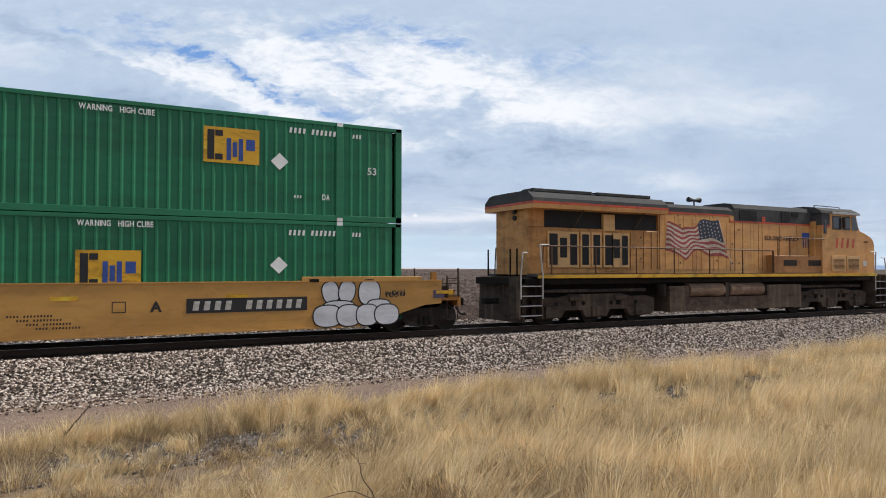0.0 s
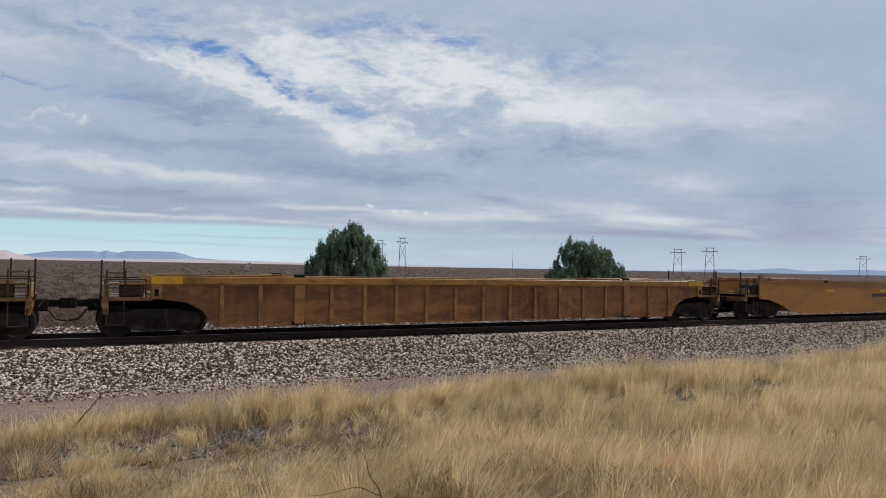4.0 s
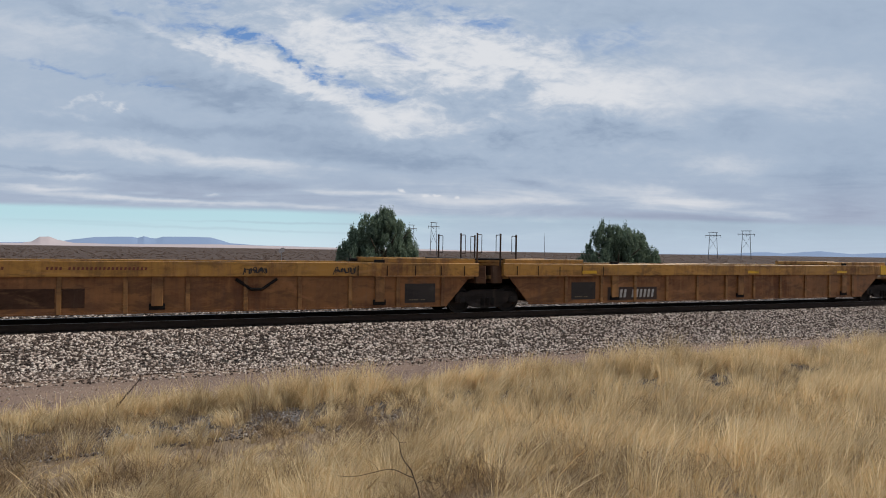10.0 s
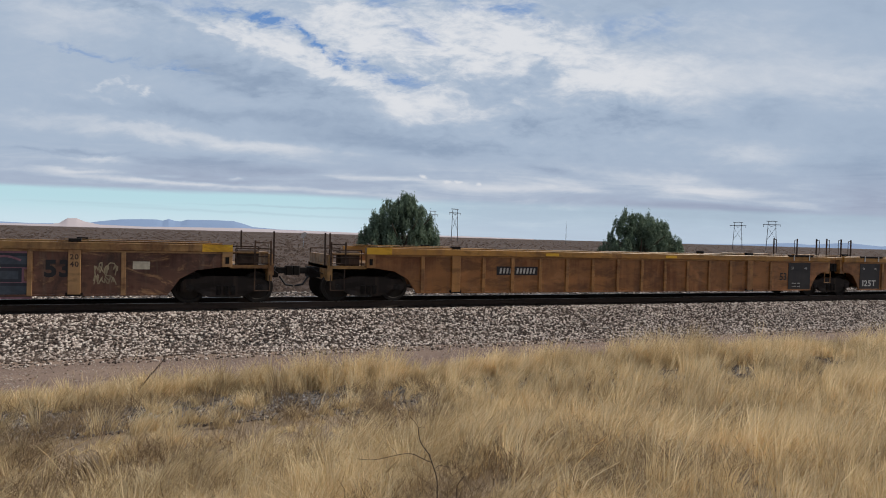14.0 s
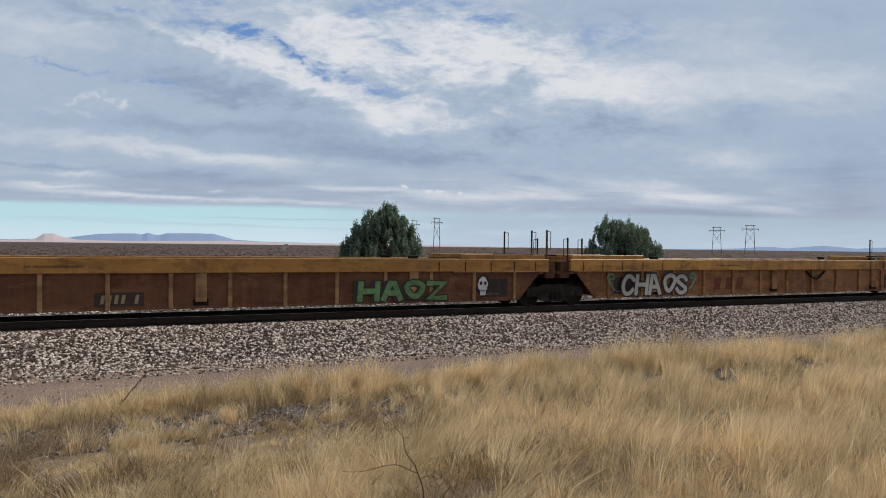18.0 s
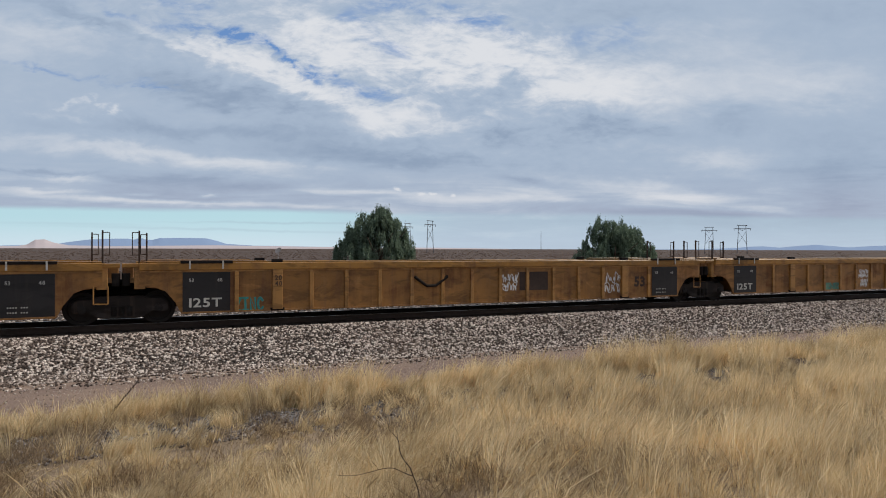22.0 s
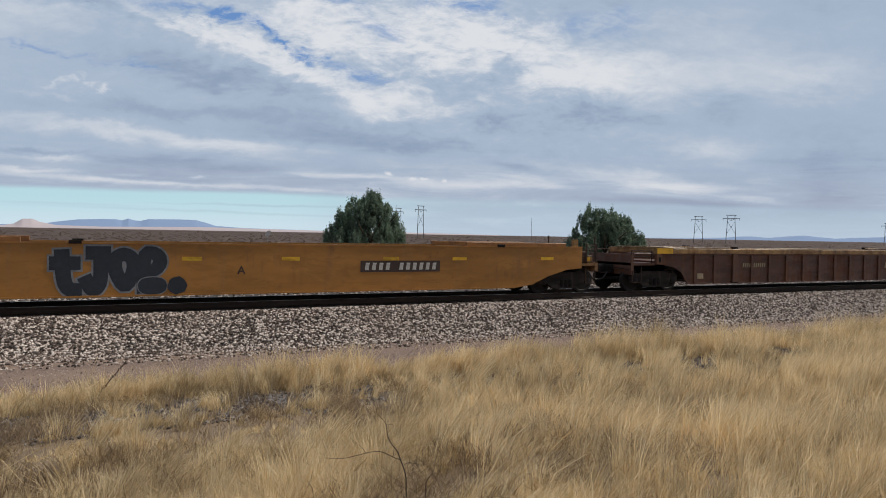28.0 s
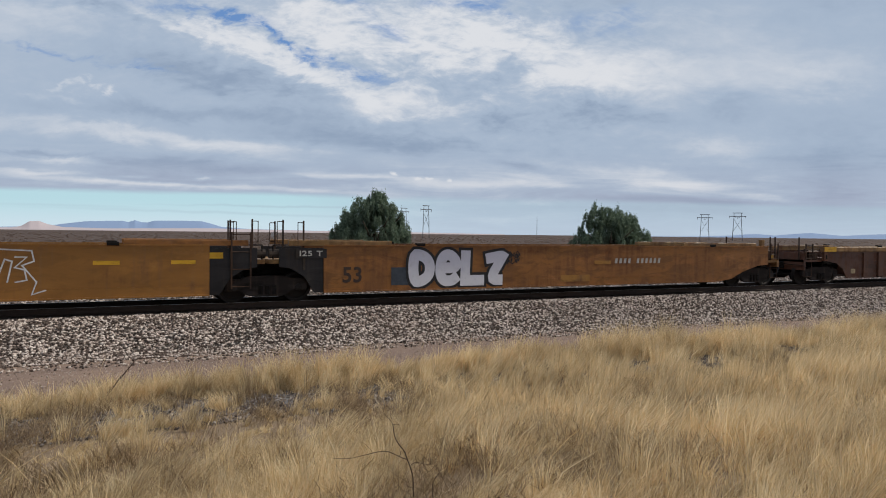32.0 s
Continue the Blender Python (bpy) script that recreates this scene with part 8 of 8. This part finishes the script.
    for v in (-3.3, -2.3, -1.3, -0.3, 0.72, 1.0, 1.5, 2.2, 2.5, 2.75, 3.9, 5.1):
        P("panel_seam", Shape().box(v - 0.008, v + 0.008, -0.987, -0.96, 1.9, 4.1 if v < 0.9 else 3.88), SEAM, "dark seam between hood doors")
    for a, b, c, d in ((1.3, 2.4, 4.04, 4.44), (4.03, 4.6, 4.02, 4.48), (4.75, 5.2, 4.28, 4.48)):
        v = P("hood_vent", Shape().box(a, b, -1.0, -0.97, c, d), L_BLACK, "black louvred vent")
        for k in range(5):
            part("slat", Shape().box(a, b, -1.008, -0.998, c + (d - c) * (k + 0.4) / 5, c + (d - c) * (k + 0.6) / 5), L_GREY, v)
    P("exhaust_stack", Shape().box(-2.6, -1.9, -0.4, 0.4, 4.55, 4.66, 0.02), L_GREY)
    horn = P("horn", Shape().tube((-0.62, -0.3, 4.56), (-0.62, -0.3, 4.78), 0.03), BLACK, "black three-chime horn")
    for k in (-1, 1):
        part("trumpet", Shape().tube((-0.62, -0.3, 4.80), (-0.62 + k * 0.34, -0.3, 4.82), 0.05, 0.11, 10), BLACK, horn)
    # lower cabinets beside the cab
    P("side_cabinet", Shape().box(3.0, 9.1, -1.38, -0.95, 1.77, 2.55, 0.03).box(3.0, 9.1, 0.95, 1.38, 1.77, 2.55, 0.03), L_BROWNED)
    for v in (3.6, 5.3):
        g = P("cabinet_grille", Shape().box(v, v + 0.9, -1.39, -1.375, 2.1, 2.35), L_DIRT)
        for k in range(5):
            part("slat", Shape().box(v, v + 0.9, -1.395, -1.388, 2.11 + 0.05 * k, 2.13 + 0.05 * k), L_BLACK, g)
    for v in (6.85, 7.98):
        d = P("louvre_door", Shape().box(v, v + 1.0, -1.50, -1.46, 1.86, 2.56, 0.008), L_PALE)
        for k in range(9):
            part("slat", Shape().box(v + 0.09, v + 0.91, -1.508, -1.498, 1.95 + 0.055 * k, 1.975 + 0.055 * k), SEAM, d)
    # cab and nose
    P("cab", Shape().prism([(6.2, 1.76), (9.05, 1.76), (9.05, 3.7), (8.9, 4.0), (8.75, 4.5), (6.2, 4.5)], -1.46, 1.46), L_YELLOW)
    P("cab_grey", Shape().prism([(6.18, 3.93), (6.75, 3.93), (6.75, 4.5), (6.18, 4.5)], -1.47, 1.47), L_GREY)
    P("cab_line", Shape().box(6.18, 6.75, -1.475, -1.46, 3.84, 3.92), L_RED)
    P("cab_roof", rounded_roof(Shape(), 6.1, 8.9, [(1.5, 4.46), (1.46, 4.58), (1.15, 4.74), (0.6, 4.8)]), L_GREY)
    P("roof_visor", rounded_roof(Shape(), 6.9, 9.0, [(1.53, 4.44), (1.5, 4.54), (1.2, 4.70), (0.6, 4.77)]), plain("visor_grey", (0.22, 0.22, 0.22), 0.8), "pale grey cab visor")
    P("cab_roof_rail", Shape().path([(6.5, -0.9, 4.74), (6.5, -0.9, 4.86), (8.4, -0.9, 4.84), (8.4, -0.9, 4.7)], 0.02, 5), BLACK)
    for k in range(3):
        P("roof_antenna", Shape().box(6.7 + 0.6 * k, 7.1 + 0.6 * k, -0.3, 0.3, 4.78, 4.86, 0.02), BLACK)
    for a, b, c, d in ((6.95, 7.62, 3.75, 4.36), (7.75, 8.3, 3.75, 4.36), (6.3, 6.52, 3.55, 4.2)):
        w = P("cab_window", Shape().box(a, b, -1.475, -1.455, c, d, 0.006), L_GREY, "dark grey window frame")
        part("pane", Shape().box(a + 0.05, b - 0.05, -1.482, -1.474, c + 0.05, d - 0.05), GLASS, w, "dark glass")
    w = P("cab_window", Shape().add([(8.42, -1.478, 3.75), (8.92, -1.478, 3.75), (8.72, -1.478, 4.36), (8.42, -1.478, 4.36)], [(0, 1, 2, 3)]), GLASS, "dark sloping side glass")
    P("windshield", Shape().add([(8.93, -1.1, 4.0), (8.93, 1.1, 4.0), (8.79, 1.1, 4.45), (8.79, -1.1, 4.45)], [(0, 1, 2, 3)]), GLASS)
    P("mirror", Shape().box(7.62, 7.72, -1.62, -1.5, 3.8, 4.3, 0.01), L_DIRT)
    P("cab_door", Shape().box(6.02, 6.19, -1.2, -0.98, 2.5, 4.1, 0.01), L_YELLOW)
    P("nose", Shape().prism([(9.05, 1.76), (10.48, 1.76), (10.48, 3.10), (10.40, 3.30), (10.20, 3.46), (9.75, 3.62), (9.3, 3.74), (9.05, 3.78)], -1.3, 1.3), L_YELLOW)
    P("nose_vent", Paint().patch(9.62, 9.98, 3.20, 3.27, -1.304), SEAM, "small dark slot on the nose")
    P("nose_label", Paint().patch(9.55, 9.85, 2.1, 2.35, -1.304), WHITE, "white notice plate")
    for v in (6.9, 7.3, 7.72, 8.14):
        P("cab_marking", Paint().add([(v + 0.26, -1.464, 2.92), (v + 0.42, -1.464, 2.92), (v + 0.5, -1.464, 3.36), (v + 0.34, -1.464, 3.36)], [(0, 1, 2, 3)]), L_RED, "red number bar")
    words(u, "BUILDING AMERICA", 2.9, 3.2, 0.2, -0.992, DIM, width=2.35)
    sh = P("shield", Paint().patch(5.45, 5.98, 2.95, 3.3, -0.992), FLAG_WHITE, "white striped shield")
    part("shield_field", Paint().patch(5.45, 5.98, 3.3, 3.58, -0.992), BLUE, sh)
    for k in range(3):
        part("shield_stripe", Paint().patch(5.5 + 0.17 * k, 5.58 + 0.17 * k, 2.9, 3.3, -0.995), FLAG_RED, sh)
    # waving flag
    fx0, fx1, fz0, fz1 = -2.9, 0.55, 2.42, 3.9

    rim_a = (0.0, 0.12, 0.25, 0.36, 0.5, 0.6, 0.72, 0.86, 1.0)
    rim_top = (3.84, 3.80, 3.57, 3.63, 3.62, 3.90, 3.98, 3.92, 3.96)
    rim_low = (2.68, 2.66, 2.40, 2.27, 2.72, 2.62, 2.46, 2.50, 2.36)

    def wave(a, b):
        """A point of the flag: its two long rims sag and rise, and it leans along the pole."""
        t = a + 0.03 * math.sin(a * 19)
        lo, hi = float(np.interp(t, rim_a, rim_low)), float(np.interp(t, rim_a, rim_top))
        x = fx0 + (fx1 - 0.55 - fx0) * a + 0.62 * (1 - b) * a ** 1.5 - 0.12 * (1 - b) * (1 - a)
        return x, lo + (hi - lo) * b + 0.07 * math.sin(a * 17 + 2.0 * b) * (1 - abs(2 * b - 1))

    for band in range(13):
        s = Paint()
        for k in range(24):
            a0, a1 = k / 24, (k + 1) / 24
            b0, b1 = band / 13, (band + 1) / 13
            if band >= 6 and a0 > 0.58:
                continue
            q = [wave(a0, b0), wave(a1, b0), wave(a1, b1), wave(a0, b1)]
            s.add([(x, -0.992, z) for x, z in q], [(0, 1, 2, 3)])
        part("flag_stripe", s, FLAG_RED if band % 2 == 0 else FLAG_WHITE, u)
    s, st = Paint(), Paint()
    for k in range(14, 24):
        q = [wave(k / 24, 6 / 13), wave((k + 1) / 24, 6 / 13), wave((k + 1) / 24, 1), wave(k / 24, 1)]
        s.add([(x, -0.992, z) for x, z in q], [(0, 1, 2, 3)])
    for i in range(6):
        for j in range(5):
            x, z = wave(0.62 + 0.065 * i, 0.52 + 0.1 * j)
            st.blob(x, z, 0.034, 0.034, -0.996, i * 7 + j, 7)
    canton = P("flag_canton", s, FLAG_BLUE, "dark blue flag canton")
    part("flag_stars", st, FLAG_WHITE, canton)
    P("flag_pole", Paint().stroke([(-0.02, 4.08), (0.85, 2.0)], 0.04, -0.996), FLAG_WHITE)
    # handrails
    for g in (-1, 1):
        y = g * 1.47
        spots = [-8.9 + 1.95 * k for k in range(7)]
        for v in spots:
            P("handrail_post", Shape().tube((v, y, 1.76), (v, y, 2.74), 0.026), RAIL_BROWN)
        P("handrail", Shape().path([(-9.3, y, 1.76), (-9.25, y, 2.74), (2.75, y, 2.74), (2.75, y, 1.76)], 0.024), RAIL_BROWN)
        P("handrail", Shape().path([(3.1, y, 2.5), (3.1, y, 3.3), (6.3, y, 3.3)], 0.024), RAIL_BROWN)
        for v in (3.9, 5.2):
            P("handrail_post", Shape().tube((v, y, 2.5), (v, y, 3.3), 0.024), RAIL_BROWN)
    # end steps
    for sgn, xs in ((-1, -9.78), (1, 10.62)):
        hw = 0.44
        st = P("step_well", Shape().box(xs - hw - 0.05, xs - hw, -1.5, -0.9, 0.28, 1.7).box(xs + hw, xs + hw + 0.05, -1.5, -0.9, 0.28, 1.7).box(xs - hw, xs + hw, -1.0, -0.95, 0.3, 1.7), L_DIRT)
        for k in range(4):
            part("step", Shape().box(xs - hw, xs + hw, -1.5, -1.05, 0.36 + 0.33 * k, 0.40 + 0.33 * k), L_DIRT, st)
            part("step_edge", Shape().box(xs - hw, xs + hw, -1.515, -1.5, 0.37 + 0.33 * k, 0.405 + 0.33 * k), STEEL, st, "worn bright step edge")
        for dx, top in ((-sgn * (hw + 0.02), 2.78), (sgn * hw, 2.5)):
            P("step_rail", Shape().path([(xs + dx, -1.53, 0.95), (xs + dx, -1.53, 1.75), (xs + dx - 0.1 * sgn * (1 if dx * sgn > 0 else -1), -1.5, top), (xs + dx - 0.3 * sgn, -1.48, top)], 0.024), WHITE, "white grab rail")
        P("pilot", Shape().prism([(xs + sgn * 0.16, 0.15), (xs + sgn * 0.30, 0.15), (xs + sgn * 0.26, 0.95), (xs + sgn * 0.26, 1.66), (xs + sgn * 0.16, 1.66)], -1.36, 1.36), L_DIRT)
        P("coupler", Shape().box(*sorted((xs + sgn * 0.4, xs + sgn * 0.95)), -0.12, 0.12, 0.74, 0.95, 0.02), GRIME)
        for y in (-1.1, -0.7, 0.7):
            P("end_rail", Shape().tube((xs + sgn * 0.3, y, 1.7), (xs + sgn * 0.3, y, 2.65), 0.03), GRIME)
        P("end_platform", Shape().box(*sorted((xs - 0.35, xs + 0.35)), -1.1, 1.1, 1.6, 1.68), L_DIRT)
    # tank and reservoirs
    P("fuel_tank", Shape().prism([(-3.25, 0.32), (4.7, 0.32), (4.7, 1.30), (2.45, 1.30), (2.45, 0.85), (-2.2, 0.85), (-2.2, 1.3), (-3.25, 1.3)], -1.42, 1.42), L_TANK, "dusty grey fuel tank")
    for a, b in ((-2.15, -0.2), (0.15, 2.2)):
        for y in (-1.22, 1.22):
            P("air_reservoir", Shape().tube((a, y, 1.13), (b, y, 1.13), 0.27, 0.27, 20), L_TAN, "brown dusty air reservoir")
    P("filter_can", Shape().tube((-3.6, -1.3, 0.95), (-3.6, -1.3, 1.4), 0.2, 0.2, 12), GRIME)
    P("tank_bracket", Shape().box(-0.12, 0.06, -1.43, -0.8, 0.7, 1.42), L_DIRT)
    # trucks
    for cx in (-6.66, 7.15):
        t = P("truck", Shape().box(-2.6, 2.6, -0.9, 0.9, 0.75, 1.2, 0.05).box(-2.7, 2.7, -0.6, 0.6, 0.2, 0.76), GRIME, "dusty three-axle bogie")
        t.location = (cx, 0, 0)
        for g in (-1, 1):
            part("side_frame", Shape().prism([(-2.85, 0.42), (-2.85, 0.86), (-2.4, 0.98), (-1.7, 0.94), (-1.2, 1.06), (1.2, 1.06), (1.7, 0.94), (2.4, 0.98), (2.85, 0.86), (2.85, 0.42), (2.6, 0.24), (1.62, 0.24), (1.42, 0.50), (0.64, 0.50), (0.48, 0.24), (-0.48, 0.24), (-0.64, 0.50), (-1.42, 0.50), (-1.62, 0.24), (-2.6, 0.24)], g * 0.98, g * 1.16), L_DIRT, t)
            part("brake_beam", Shape().box(-2.5, 2.5, *sorted((g * 1.0, g * 1.1)), 1.12, 1.24, 0.02), GRIME_LIGHT, t)
            for dx in (-1.8, -0.6, 0.7, 1.9):
                part("frame_boss", Shape().tube((dx, g * 1.15, 0.74), (dx, g * 1.2, 0.74), 0.09, 0.06, 8), GRIME, t)
            for dx in (-2.08, 0, 2.08):
                part("axle_box", Shape().box(dx - 0.24, dx + 0.24, *sorted((g * 1.14, g * 1.25)), 0.24, 0.66, 0.05), L_DIRT, t)
            for dx in (-1.05, 1.05):
                part("coil_spring", Shape().tube((dx, g * 1.12, 0.66), (dx, g * 1.12, 0.98), 0.12, 0.12, 10), GRIME, t)
                part("brake_cylinder", Shape().tube((dx - 0.25, g * 1.2, 0.92), (dx + 0.3, g * 1.2, 0.92), 0.1, 0.1, 10), L_DIRT, t)
        for dx in (-2.08, 0, 2.08):
            w = part("wheelset", lambda: wheelset_shape(0.53), WHEEL, t, "worn steel wheels on their axle", "big_wheelset")
            w.location = (dx, 0, 0.53)
            WHEELS.append((w, (dx, 0, 0.53), mid + cx + dx, 0.53))


locomotive()


# ---- movement ----


def gone(t):
    """How far the train has come by t seconds: it gathers speed slowly."""
    return 24.45 * t + 0.018 * t * t


def motions():
    for ob, s in TRAIN:
        walk(ob, [(t, pose(s - gone(t), TRACK, ob.location.z)) for t in range(0, 33, 4)])
    for w, at, s, r in WHEELS:
        # a wheel rolls while it can be seen; the turn is kept under a quarter from row to row
        t0, t1 = max(0.0, (s - 42) / 24.6 - 0.2), min(32.0, (s + 4) / 24.6 + 0.3)
        if t1 <= 0 or t0 >= 32:
            walk(w, [(0, pose(*at)), (32, pose(*at))])
            continue
        n = max(2, int((t1 - t0) * 30))
        rows = [(t0 + k / 30, pose(*at, 0, -84.0 * k, 0)) for k in range(n)]
        first, last = [], []
        if t0 > 0.15:
            first = [(0, pose(*at)), (t0 - 0.1, pose(*at))]
        if rows[-1][0] < 31.85:
            last = [(rows[-1][0] + 0.1, rows[-1][1]), (32, rows[-1][1])]
        walk(w, first + rows + last)


motions()
